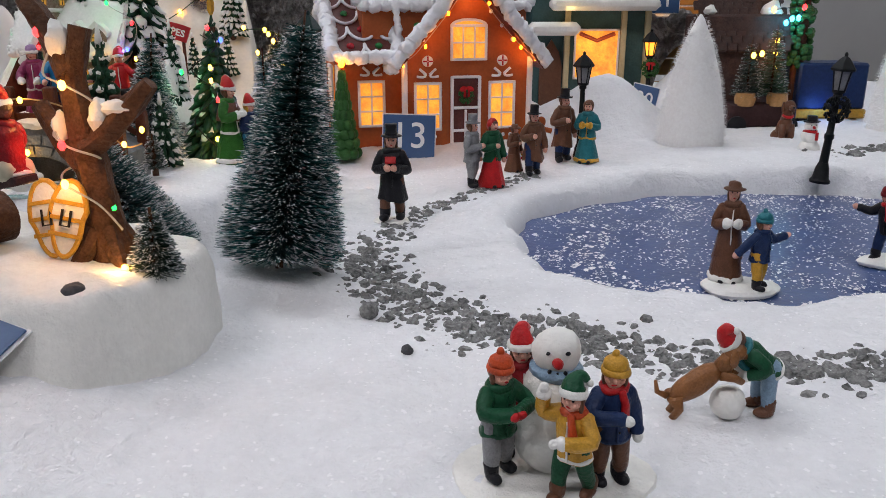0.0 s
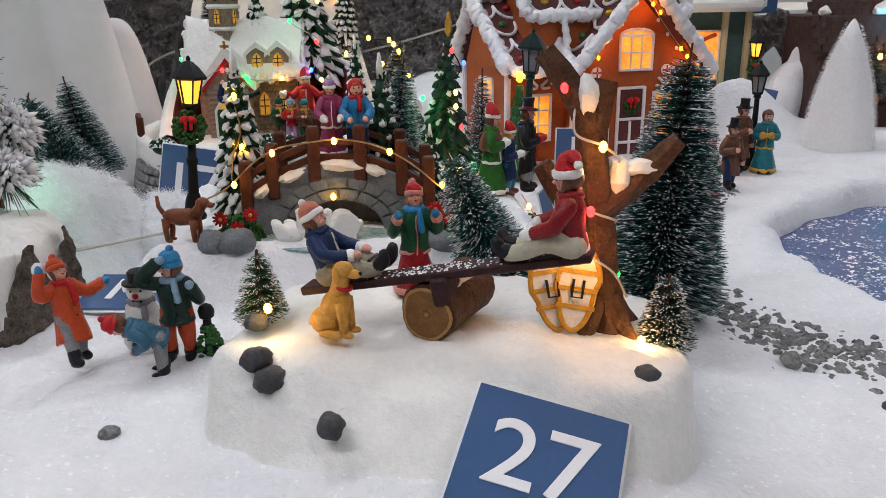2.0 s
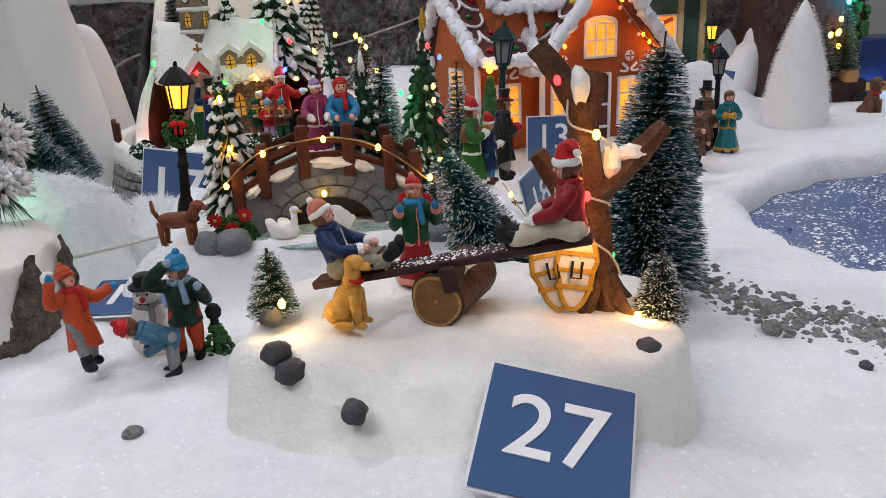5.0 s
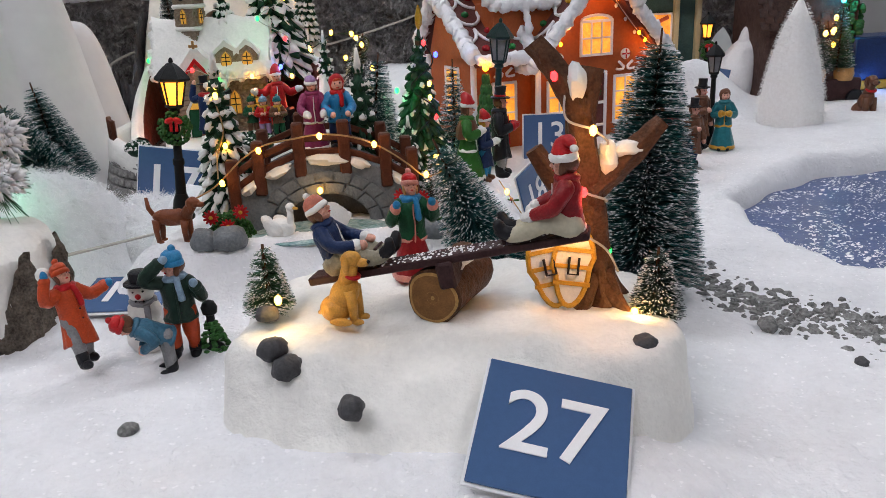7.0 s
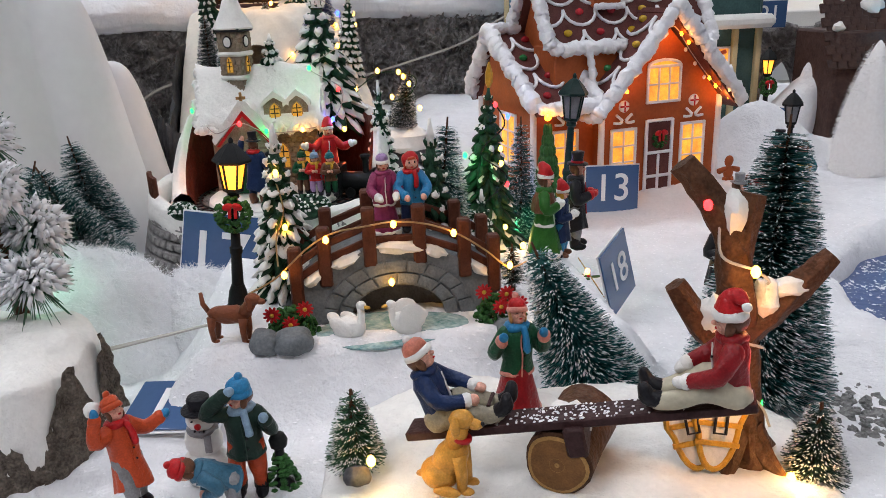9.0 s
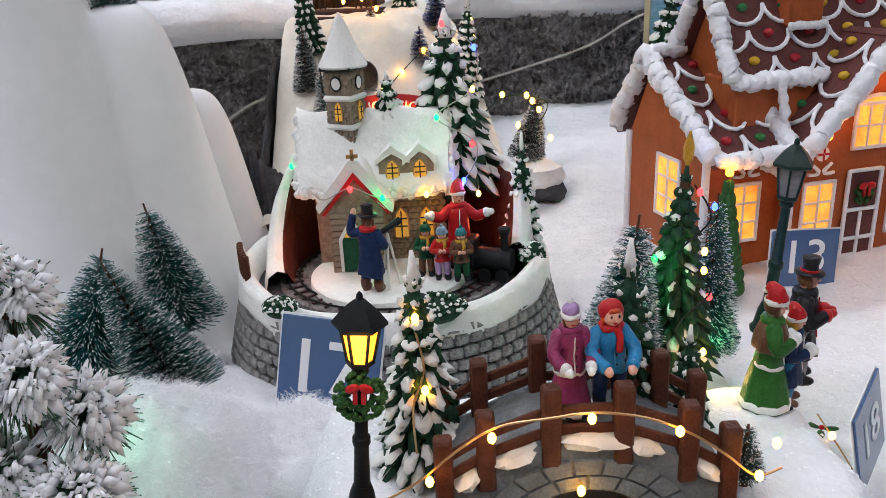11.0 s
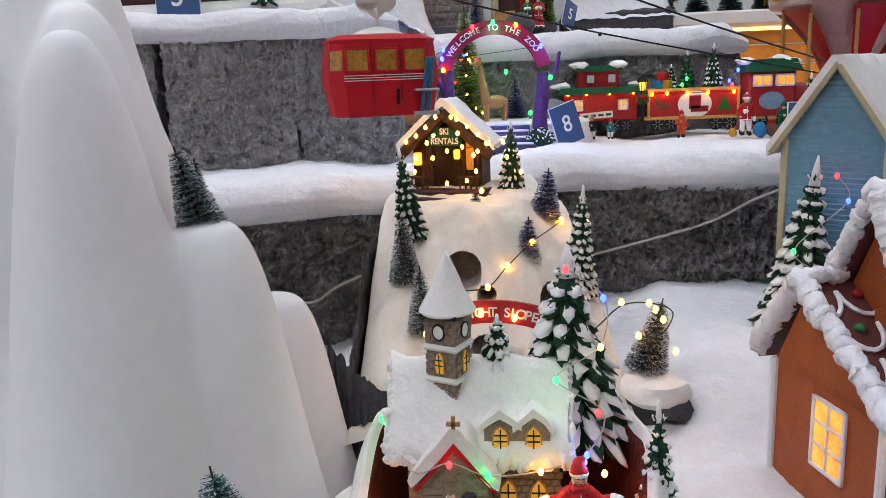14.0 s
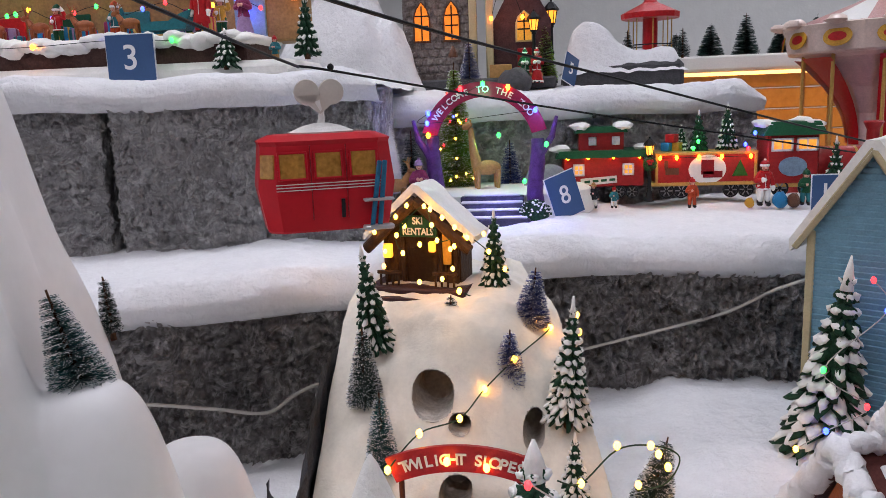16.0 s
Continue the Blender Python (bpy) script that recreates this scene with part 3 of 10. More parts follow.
def snow_bank(name, line, z, back, h, roll, label, nx=150):
    """A cotton blanket over a terrace with a thick rounded roll at its front edge."""
    seg = [math.dist(line[i], line[i + 1]) for i in range(len(line) - 1)]
    tot = sum(seg)

    def at(u):
        d = u * tot
        for i, s in enumerate(seg):
            if d <= s + 1e-9 or i == len(seg) - 1:
                f = d / s
                return line[i][0] * (1 - f) + line[i + 1][0] * f, line[i][1] * (1 - f) + line[i + 1][1] * f
            d -= s

    prof = [(0.03, -0.012), (-0.004, -0.012), (-0.016, -0.002)] + [(-0.02 + roll * (1 - math.cos(a)), h * math.sin(a)) for a in (0.25, 0.6, 0.95, 1.25, 1.57)] + [(roll + 0.04 + (back - roll - 0.04) * q, h * (1 - 0.12 * q)) for q in (0, 0.15, 0.3, 0.45, 0.6, 0.75, 0.9, 1.0)] + [(back, -0.012)]

    def fn(u, v):
        x, y = at(u)
        k = v * (len(prof) - 1)
        i = min(int(k), len(prof) - 2)
        f = k - i
        dy, dz = (prof[i][q] * (1 - f) + prof[i + 1][q] * f for q in (0, 1))
        p = Vector((x, y + dy, dz))
        w = noise.noise(p * 9 + Vector((0, 0, z * 9))) * 0.010 + noise.noise(p * 40) * 0.003 + noise.noise(p * 130) * 0.0012
        e = 0.25 + 0.75 * min(S(0, 0.07, u), S(1, 0.93, u)) ** 0.6
        return (x, y + dy - (w * 0.7 if dy < 0.05 else 0), z + dz * (e if dz > 0 else 1) + (w if dz > 0 else w * 0.5))

    g = Geo()
    g.grid(nx, 48, fn)
    return tagged(part(name, g, SNOW, sharp=0), label, "", "", "structure")


snow_bank("snow_shelf_west", [(-1.0, 1.075), (-0.7, 1.135), (-0.56, 1.18), (-0.36, 1.28)], 0.186, 0.30, 0.034, 0.03, "thick cotton snow on the lower terrace")
snow_bank("snow_shelf_east", [(-0.40, 1.305), (-0.2, 1.362), (0.0, 1.342), (0.3, 1.31)], 0.186, 0.42, 0.034, 0.03, "thick cotton snow on the lower terrace")
snow_bank("snow_top_west", [(-1.3, 1.13), (-0.76, 1.287), (-0.607, 1.335), (-0.48, 1.41)], 0.386, 0.30, 0.026, 0.025, "thick cotton snow on the upper terrace")
snow_bank("snow_top_east", [(-0.56, 1.56), (-0.2, 1.665), (0.035, 1.725)], 0.354, 0.5, 0.032, 0.03, "thick cotton snow on the upper terrace")
slab("terrace_block_lower", (-0.33, 1.66, 0.09), (1.3, 0.55, 0.2), STONE)
slab("terrace_block_upper", (-0.93, 1.72, 0.29), (0.8, 0.55, 0.19), STONE_PALE)
slab("terrace_block_back", (-0.3, 2.0, 0.17), (0.6, 0.45, 0.37), STONE_PALE)


def drift(x, y, z, ax, ay, h, label, seed=7.3, fibres=0):
    """A loose heap of cotton snow: a soft lumpy core whose foot sinks into the ground, and fine teased fibres standing out of it."""
    def fn(u, v):
        a, r = 2 * math.pi * u, (1 - v) ** 0.8
        px, py = ax * r * math.cos(a), ay * r * math.sin(a)
        p = Vector((px, py, seed))
        pz = h * (1 - r ** 1.5) - 0.016 * r ** 6 + noise.noise(p * 26) * h * 0.2 * (1 - r * r) + noise.noise(p * 75) * 0.006 + noise.noise(p * 210) * 0.0028
        k = 1 + 0.12 * noise.noise(p * 30 + Vector((0, 0, 4)))
        return (px * k, py * k, pz)
    t = thing("snow_drift", (x, y, z), label, "snow", "cotton snow drifts")
    part("cotton", Geo().grid(110, 60, fn), SNOW, t, "", 0)
    if fibres:
        rnd = random.Random(int(seed * 100))
        g = Geo()
        for _ in range(fibres):
            p = Vector(fn(rnd.random(), rnd.random() ** 1.2 * 0.97))
            d = Vector((rnd.gauss(0, 1), rnd.gauss(0, 1), rnd.uniform(0.0, 1.1))).normalized()
            L, bend = rnd.uniform(0.003, 0.009), Vector((rnd.gauss(0, 1), rnd.gauss(0, 1), rnd.gauss(0, 0.6))) * 0.0018
            w = d.orthogonal().normalized() * 0.00011
            m, e = p + d * L * 0.55 + bend, p + d * L
            g.add([p - w, p + w, m + w, m - w, e], [(0, 1, 2, 3), (3, 2, 4)])
        tagged(part("fibre", g, FLAKE, t, "teased cotton fibres", 0), "teased cotton fibres", "", "", "stuff")
    return t


drift(-0.445, 0.588, 0.006, 0.075, 0.05, 0.069, "loose cotton snow drifted round the feet of brush firs", 2.1, 9000)
drift(-0.510, 0.600, 0.006, 0.075, 0.05, 0.064, "loose cotton snow drifted round the feet of brush firs", 3.4, 8000)
drift(-0.505, 0.722, -0.004, 0.07, 0.05, 0.042, "loose cotton snow drifted round the feet of brush firs", 5.2, 2600)
drift(-0.385, 0.605, 0.018, 0.06, 0.042, 0.026, "loose cotton snow drifted against the stone base", 6.4, 4200)

# ---- smooth white mountain ----
LOBES = [(-0.585, 0.81, 0.366, 0.047, 1.35), (-0.528, 0.848, 0.246, 0.0428, 1.8), (-0.52, 0.937, 0.171, 0.0385, 2.2), (-0.605, 0.86, 0.385, 0.052, 1.35), (-0.645, 0.905, 0.47, 0.062, 1.35), (-0.70, 0.84, 0.40, 0.06, 1.35), (-0.61, 0.94, 0.30, 0.045, 1.35), (-0.80, 0.9, 0.5, 0.08, 1.35)]


def peak_z(x, y):
    z = 0.0
    for cx, cy, h, r, p in LOBES:
        d2 = ((x - cx) ** 2 + (y - cy) ** 2) / (r * r)
        z = z + (h * np.exp(-(d2 * 0.6) ** p)) ** 13
    return z ** (1 / 13) - 0.012


MX0, MX1, MY0, MY1, MN = -1.0, -0.40, 0.66, 1.10, 300
mz = peak_z(np.linspace(MX0, MX1, MN + 1)[None, :], np.linspace(MY0, MY1, MN + 1)[:, None])
g = Geo()
g.grid(MN, MN, lambda u, v: (MX0 + u * (MX1 - MX0), MY0 + v * (MY1 - MY0), 0.0))
for j in range(MN + 1):
    for i in range(MN + 1):
        g.v[j * (MN + 1) + i][2] = mz[j, i]
tagged(part("snow_mountain", g, SNOW_SMOOTH, sharp=0), "smooth white foam mountain with rounded folded peaks", "mountain")
# ---- trees ----
def brush_tree(x, y, z, h, r, label, lean=(0, 0), colour=None, snow=0.35, blades=2600, seed=0, group="bottle brush trees", droop=0.15, width=0.0009, tip=0.0011, power=0.85, thick=None):
    """A bottle-brush fir: a twisted wire trunk with a cone of bristles tipped with snow."""
    rnd = random.Random(seed + 11)
    M = T(x, y, z) @ RY(lean[0]) @ RX(lean[1])
    t = thing("fir_tree", M, label, "tree", group)
    g = Geo()
    g.tube([(0, 0, -0.004), (0, 0, h * 0.5), (0, 0, h * 0.94)], [0.0022, 0.0014, 0.0006], 0, None, 6)
    part("trunk", g, BARK, t)
    g = Geo()
    turns = h / (0.0085 + 0.02 * r)
    for k in range(int(blades * 1.7)):
        s = 1 - math.sqrt(1 - rnd.random() * 0.985)
        s = 0.03 + 0.97 * s
        rad = r * (1 - s) ** power * rnd.uniform(0.86, 1.03) * (0.82 + 0.18 * S(0, 0.08, s)) + 0.0022
        a = rnd.uniform(0, 6.283)
        if rnd.random() < 0.7:
            a = 6.283 * turns * s + math.pi * rnd.randint(0, 1) + rnd.gauss(0, 0.42)
        d = Vector((math.cos(a), math.sin(a), 0))
        z0 = h * s
        tipz = z0 + rad * rnd.uniform(0.02, 0.22) - droop * rad * 0.7
        p0, p1 = Vector((0, 0, z0)) + d * 0.0008, d * rad + Vector((0, 0, tipz))
        w = Vector((-d[1], d[0], rnd.uniform(-1, 1))).normalized() * width * 0.74
        g.add([p0 - w * 0.5, p0 + w * 0.5, p1 + w * 0.3, p1 - w * 0.3], [(0, 1, 2, 3)], 0)
        if rnd.random() < snow * 1.5:
            q = p0.lerp(p1, rnd.uniform(0.72, 0.97))
            e = tip * rnd.uniform(0.35, 0.9)
            u = (p1 - p0).normalized() * max(e * 1.2, rad * rnd.uniform(0.05, 0.14))
            v = Vector((-d[1], d[0], 0)) * e * 0.5
            n = Vector((0, 0, e * 0.55))
            g.add([q - u, q + v, q + u, q - v, q + n], [(0, 1, 4), (1, 2, 4), (2, 3, 4), (3, 0, 4), (3, 2, 1, 0)], 1)
    part("crown", g, [colour or PINE, FLAKE], t, sharp=0)
    return t


def resin_tree(x, y, z, h, r, label, tiers=9, snow=0.7, lean=(0, 0), seed=0, group="painted resin firs", cap=True):
    """A cast fir: rings of drooping boughs, each with a pad of snow."""
    rnd = random.Random(seed + 3)
    t = thing("fir_tree", T(x, y, z) @ RY(lean[0]) @ RX(lean[1]), label, "tree", group)
    part("trunk", Geo().lathe([(r * 0.22, -0.003), (r * 0.2, h * 0.2), (r * 0.1, h * 0.9)], 0, None, 8), BARK, t)
    g, sn = Geo(), Geo()
    g.lathe([(r * 0.55, h * 0.07), (r * 0.45, h * 0.3), (r * 0.25, h * 0.65), (0.0006, h * 0.985)], 0, None, 10)
    for k in range(tiers):
        f = k / tiers
        rr = r * (1 - f) ** 0.85
        zc = h * (0.1 + 0.86 * f)
        n = max(5, int(11 * (1 - f) + 3))
        off = rnd.uniform(0, 6.28)
        for i in range(n):
            a = off + 6.283 * (i + rnd.uniform(-0.2, 0.2)) / n
            L, wd = rr * rnd.uniform(0.5, 0.66), max(0.0016, rr * 3.1 / n)
            R = (RZ(math.degrees(a)) @ RY(rnd.uniform(28, 42))).to_3x3()
            c = Vector((math.cos(a) * rr * 0.52, math.sin(a) * rr * 0.52, zc))
            g.ball(c, (L, wd * 0.62, h / tiers * 0.36), 0, None, 10, 7, R, 0.5, i + k * 17)
            if rnd.random() < snow:
                c2 = c + R @ Vector((L * rnd.uniform(0.25, 0.5), 0, h / tiers * 0.24))
                k2 = 1.35 if snow > 0.85 else 1.0
                sn.ball(c2, (L * rnd.uniform(0.3, 0.5) * k2, wd * rnd.uniform(0.3, 0.6) * k2, h / tiers * rnd.uniform(0.16, 0.26)), 0, None, 9, 6, R, 0.8, i * 3 + k)
    if cap:
        sn.lathe([(r * 0.15, h * 0.86), (r * 0.1, h * 0.94), (0.0008, h * 1.02)], 0, None, 7, 0.1, seed)
    part("crown", g, RESIN_GREEN, t, sharp=0)
    if sn.v:
        part("snow", sn, SNOW_RESIN, t, sharp=0)
    return t


def cone_tree(x, y, z, h, r, label, seed=0):
    """A white bristle cone."""
    t = thing("white_tree", (x, y, z), label, "tree", "white bristle cones")
    part("core", Geo().lathe([(r * 0.9, 0), (r * 0.86, h * 0.25), (r * 0.66, h * 0.55), (r * 0.38, h * 0.8), (r * 0.1, h * 0.97), (0.001, h)], 0, None, 18), PALE_BRISTLE, t)
    rnd = random.Random(seed)
    g = Geo()
    for _ in range(12000):
        s = 1 - math.sqrt(1 - rnd.random())
        rad = r * math.cos(s * 1.5) ** 0.75 * rnd.uniform(0.93, 0.99) + 0.0012
        a = rnd.uniform(0, 6.283)
        d = Vector((math.cos(a), math.sin(a), 0))
        p1 = d * rad + Vector((0, 0, h * s + rad * 0.06))
        p0 = d * rad * 0.7 + Vector((0, 0, h * s))
        w = Vector((-d[1], d[0], rnd.uniform(-1, 1))).normalized() * 0.0004
        g.add([p0 - w, p0 + w, p1], [(0, 1, 2)], 0)
    part("bristles", g, PALE_BRISTLE, t, sharp=0)
    return t


def bulb(g, p, s=0.0022, m=0):
    g.ball(p, (s * 0.85, s * 0.85, s * 1.2), m, None, 10, 8)
# ---- toy figures, each one plain cast shape ----
POSES = {
    "down": ((0.175, 0.01, 0.56), (0.185, -0.04, 0.43)),
    "front": ((0.185, -0.03, 0.57), (0.07, -0.175, 0.60)),
    "up": ((0.25, -0.02, 0.70), (0.22, -0.06, 0.88)),
    "out": ((0.23, -0.03, 0.63), (0.36, -0.09, 0.67)),
    "wave": ((0.22, -0.05, 0.58), (0.19, -0.16, 0.72)),
    "rest": ((0.19, -0.10, 0.58), (0.12, -0.27, 0.52)),
    "shade": ((0.26, -0.06, 0.78), (0.10, -0.11, 0.93)),
    "hug": ((0.2, -0.12, 0.62), (0.02, -0.24, 0.62)),
    "back": ((0.22, 0.06, 0.6), (0.30, 0.12, 0.5)),
}


def cast(g, h, wx=1.0, seed=0.0):
    """Brings a modelled shape to its size, with the uneven folds of a small casting."""
    o = Vector((seed * 3.7, seed * 1.3, 0))
    for p in g.v:
        p += noise.noise_vector(p * 6 + o) * 0.012 + noise.noise_vector(p * 17 + o) * 0.006
        p[0] *= h * wx
        p[1] *= h * wx
        p[2] *= h


def soft_tube(g, pts, rs, m, M=None, seg=14, n=4):
    """A limb with swelling sides and rounded ends."""
    line = smooth_line(pts, n)
    q = len(line) - 1
    rad = []
    for k in range(q + 1):
        t = k / q * (len(rs) - 1)
        a = min(int(t), len(rs) - 2)
        rad.append(rs[a] * (1 - t + a) + rs[a + 1] * (t - a))
    d0, d1 = (line[0] - line[1]).normalized(), (line[-1] - line[-2]).normalized()
    line = [line[0] + d0 * rad[0] * 0.75, line[0] + d0 * rad[0] * 0.45] + line + [line[-1] + d1 * rad[-1] * 0.45, line[-1] + d1 * rad[-1] * 0.75]
    g.tube(line, [rad[0] * 0.35, rad[0] * 0.82] + rad + [rad[-1] * 0.82, rad[-1] * 0.35], m, M, seg)


def folded(g, prof, m, M, folds, depth, seg=36, split=0.0):
    """A garment of rings (radius, height): folds deepen towards its hem, which is the first ring."""
    z0, z1 = prof[0][1], prof[-1][1]
    k0 = len(g.v)
    g.lathe(prof, m, None, seg)
    for q in range(k0, len(g.v)):
        p = g.v[q]
        a = math.atan2(p[1], p[0])
        f = max(0.0, 1 - (p[2] - z0) / max(1e-6, z1 - z0))
        k = 1 + depth * f ** 1.5 * (math.sin(folds * a + 1.3) + 0.5 * math.sin((folds + 3) * a))
        g.v[q] = M @ Vector((p[0] * k, p[1] * k, p[2] + split * f * math.sin(a * 2)))


def figure(name, m, h, label, coat=None, legs=None, hat="beanie", hatm=None, boots=None, trim=None, left="down", right="down", skirt=False, long=False, scarf=None, hair=None, group="", sit=False, bend=0.0, cape=None, stride=0.0, gloves=None, nod=0.0, turn=0.0):
    """A small painted figure: feet at z = 0, face towards -y."""
    grown = long or skirt or hat in ("top", "wide")
    hs, wx = (0.84, 0.9) if grown else (0.96, 0.97)
    mats = [SKIN, coat or BLUE, legs or GREY, hatm or RED, boots or BLACK, trim or WHITE, scarf or coat or RED, hair or BROWN, cape or coat or BROWN, BLACK, RED, gloves or (trim if trim else SKIN)]
    g = Geo()
    B = Matrix.Identity(4)
    if sit:
        for s in (-1, 1):
            soft_tube(g, [(s * 0.075, 0.03, 0.41), (s * 0.1, -0.17, 0.45), (s * 0.095, -0.33, 0.38), (s * 0.085, -0.46, 0.36)], [0.1, 0.088, 0.07, 0.055], 2)
            soft_tube(g, [(s * 0.085, -0.45, 0.37), (s * 0.09, -0.52, 0.40), (s * 0.1, -0.55, 0.46)], [0.058, 0.058, 0.042], 4)
    elif skirt:
        folded(g, [(0.215, 0.0), (0.218, 0.02), (0.2, 0.1), (0.172, 0.22), (0.138, 0.35), (0.108, 0.45), (0.1, 0.5)], 2, Matrix.Identity(4), 9, 0.05)
        if trim:
            folded(g, [(0.222, 0.012), (0.228, 0.03), (0.222, 0.06), (0.21, 0.07)], 5, Matrix.Identity(4), 9, 0.03)
        for s in (-1, 1):
            g.ball((s * 0.07, -0.17, 0.02), (0.045, 0.07, 0.03), 4, None, 10, 7)
    else:
        for s in (-1, 1):
            st = s * stride
            soft_tube(g, [(s * 0.062, 0, 0.46), (s * 0.082, -0.02 + st * 0.5, 0.25), (s * 0.088, st, 0.06)], [0.085, 0.07, 0.054], 2)
            soft_tube(g, [(s * 0.088, st, 0.13), (s * 0.088, st, 0.06)], [0.066, 0.062], 4)
            g.ball((s * 0.094, st - 0.045, 0.037), (0.058, 0.1, 0.045), 4, None, 14, 9)
    if bend:
        B = T(0, 0, 0.42) @ RX(bend) @ T(0, 0, -0.42)
    Q = B @ SC(1, 0.8, 1)
    if long:
        folded(g, [(0.178, 0.22), (0.182, 0.235), (0.16, 0.34), (0.138, 0.47), (0.138, 0.58), (0.143, 0.67), (0.118, 0.745), (0.06, 0.785), (0.045, 0.79)], 1, Q, 7, 0.06, 36, 0.02)
    else:
        folded(g, [(0.128, 0.355), (0.15, 0.36), (0.152, 0.39), (0.136, 0.48), (0.14, 0.58), (0.146, 0.67), (0.12, 0.745), (0.06, 0.785), (0.045, 0.79)], 1, Q, 6, 0.035)
        folded(g, [(0.152, 0.365), (0.158, 0.372), (0.157, 0.392), (0.146, 0.402)], 5 if trim else 1, Q, 6, 0.02)
    if cape:
        folded(g, [(0.195, 0.53), (0.2, 0.545), (0.175, 0.65), (0.12, 0.75), (0.05, 0.79)], 8, Q, 8, 0.05)
    soft_tube(g, [B @ Vector((0.004, -0.116 - 0.012 * (z < 0.5), z)) for z in (0.38, 0.5, 0.62, 0.72)], [0.009, 0.008, 0.008, 0.006], 5 if trim else 1, None, 6, 2)
    for z in (0.46, 0.55, 0.64):
        g.ball(B @ Vector((0.024, -0.118, z)), 0.009, 9, None, 8, 6)
    for s, kind in ((-1, left), (1, right)):
        e, w = POSES[kind]
        pts = [B @ Vector((s * 0.105, 0.0, 0.715)), B @ Vector((s * e[0], e[1], e[2])), B @ Vector((s * w[0], w[1], w[2]))]
        soft_tube(g, pts, [0.07, 0.062, 0.05], 1)
        d = (pts[2] - pts[1]).normalized()
        soft_tube(g, [pts[2] - d * 0.012, pts[2] + d * 0.006], [0.056, 0.056], 5 if trim else 1, None, 14, 2)
        g.ball(pts[2] + d * 0.05, (0.04, 0.04, 0.05), 11, None, 12, 9, d.to_track_quat("Z", "Y").to_matrix())
        up = Vector((0, 0, 1)).cross(d)
        g.ball(pts[2] + d * 0.035 - up * s * 0.03, 0.017, 11, None, 8, 6)
    hc = B @ Vector((0, -0.014, 0.872))
    F = T(*hc) @ B.to_3x3().to_4x4() @ RZ(turn) @ RX(nod) @ SC(hs)
    R3 = F.to_3x3()

    def on(x, y, z):
        return F @ Vector((x, y, z))
    soft_tube(g, [B @ Vector((0, 0, 0.75)), on(0, 0.01, -0.06)], [0.05, 0.05], 0, None, 12, 2)
    g.ball(on(0, 0, 0), (0.087, 0.088, 0.1), 0, None, 20, 14, R3)
    g.ball(on(0, -0.03, -0.045), (0.06, 0.055, 0.05), 0, None, 14, 10, R3)
    g.ball(on(0, 0.032, 0.012), (0.094, 0.088, 0.098), 7, None, 18, 12, R3)
    g.ball(on(0, -0.094, -0.012), (0.016, 0.022, 0.017), 0, None, 10, 8, R3)
    for s in (-1, 1):
        g.ball(on(s * 0.034, -0.079, 0.016), (0.011, 0.009, 0.014), 9, None, 8, 6, R3)
        g.ball(on(s * 0.036, -0.076, 0.042), (0.02, 0.009, 0.006), 7, None, 8, 6, R3)
        g.ball(on(s * 0.048, -0.062, -0.022), (0.024, 0.02, 0.02), 0, None, 10, 8, R3)
        g.ball(on(s * 0.078, -0.005, -0.03), (0.022, 0.035, 0.06), 7, None, 10, 8, R3)
    g.ball(on(0, -0.084, -0.048), (0.021, 0.01, 0.008), 10, None, 8, 6, R3)
    C = T(*(B @ Vector((0, 0, 0.765)))) @ B.to_3x3().to_4x4() @ SC(1, 0.9, 1)
    g.lathe([(0.085, -0.03), (0.112, -0.018), (0.116, 0.008), (0.1, 0.03), (0.07, 0.036)], 6, C, 24, 0.05, 7)
    if scarf:
        soft_tube(g, [C @ Vector(p) for p in ((0.03, -0.11, 0), (0.045, -0.135, -0.07), (0.05, -0.14, -0.17))], [0.03, 0.03, 0.034], 6, None, 10)
    if hat == "top":
        g.lathe([(0.13, 0.052), (0.15, 0.056), (0.146, 0.07), (0.09, 0.074), (0.084, 0.13), (0.09, 0.205), (0.085, 0.215), (0.02, 0.218)], 3, F, 24)
        g.lathe([(0.089, 0.076), (0.093, 0.08), (0.091, 0.1), (0.086, 0.104)], 5 if trim else 3, F, 24)
    elif hat == "santa":
        g.lathe([(0.09, 0.022), (0.112, 0.026), (0.12, 0.045), (0.116, 0.075), (0.095, 0.09)], 5, F, 22, 0.03, 2)
        soft_tube(g, [on(0, 0, 0.075), on(0, 0.015, 0.13), on(0.025, 0.05, 0.17), on(0.075, 0.085, 0.15)], [0.1, 0.082, 0.055, 0.024], 3, None, 16)
        g.ball(on(0.09, 0.095, 0.13), 0.032, 5, None, 12, 9)
    elif hat == "hood":
        g.ball(on(0, 0.028, 0.02), (0.112, 0.104, 0.12), 3, None, 20, 14, R3)
        g.ball(on(0, -0.03, -0.004), (0.08, 0.075, 0.09), 0, None, 16, 12, R3)
        for s in (-1, 1):
            g.ball(on(s * 0.034, -0.098, 0.014), (0.011, 0.009, 0.014), 9, None, 8, 6, R3)
        g.ball(on(0, -0.108, -0.014), (0.015, 0.018, 0.016), 0, None, 10, 8, R3)
        g.ball(on(0, -0.098, -0.045), (0.022, 0.01, 0.008), 10, None, 8, 6, R3)
        g.ball(on(0, -0.075, 0.06), (0.055, 0.028, 0.025), 7, None, 12, 8, R3)
    elif hat == "wide":
        g.lathe([(0.15, 0.034), (0.168, 0.042), (0.155, 0.054), (0.095, 0.06), (0.09, 0.1), (0.07, 0.125), (0.02, 0.132)], 3, F, 26, 0.04, 4)
    else:
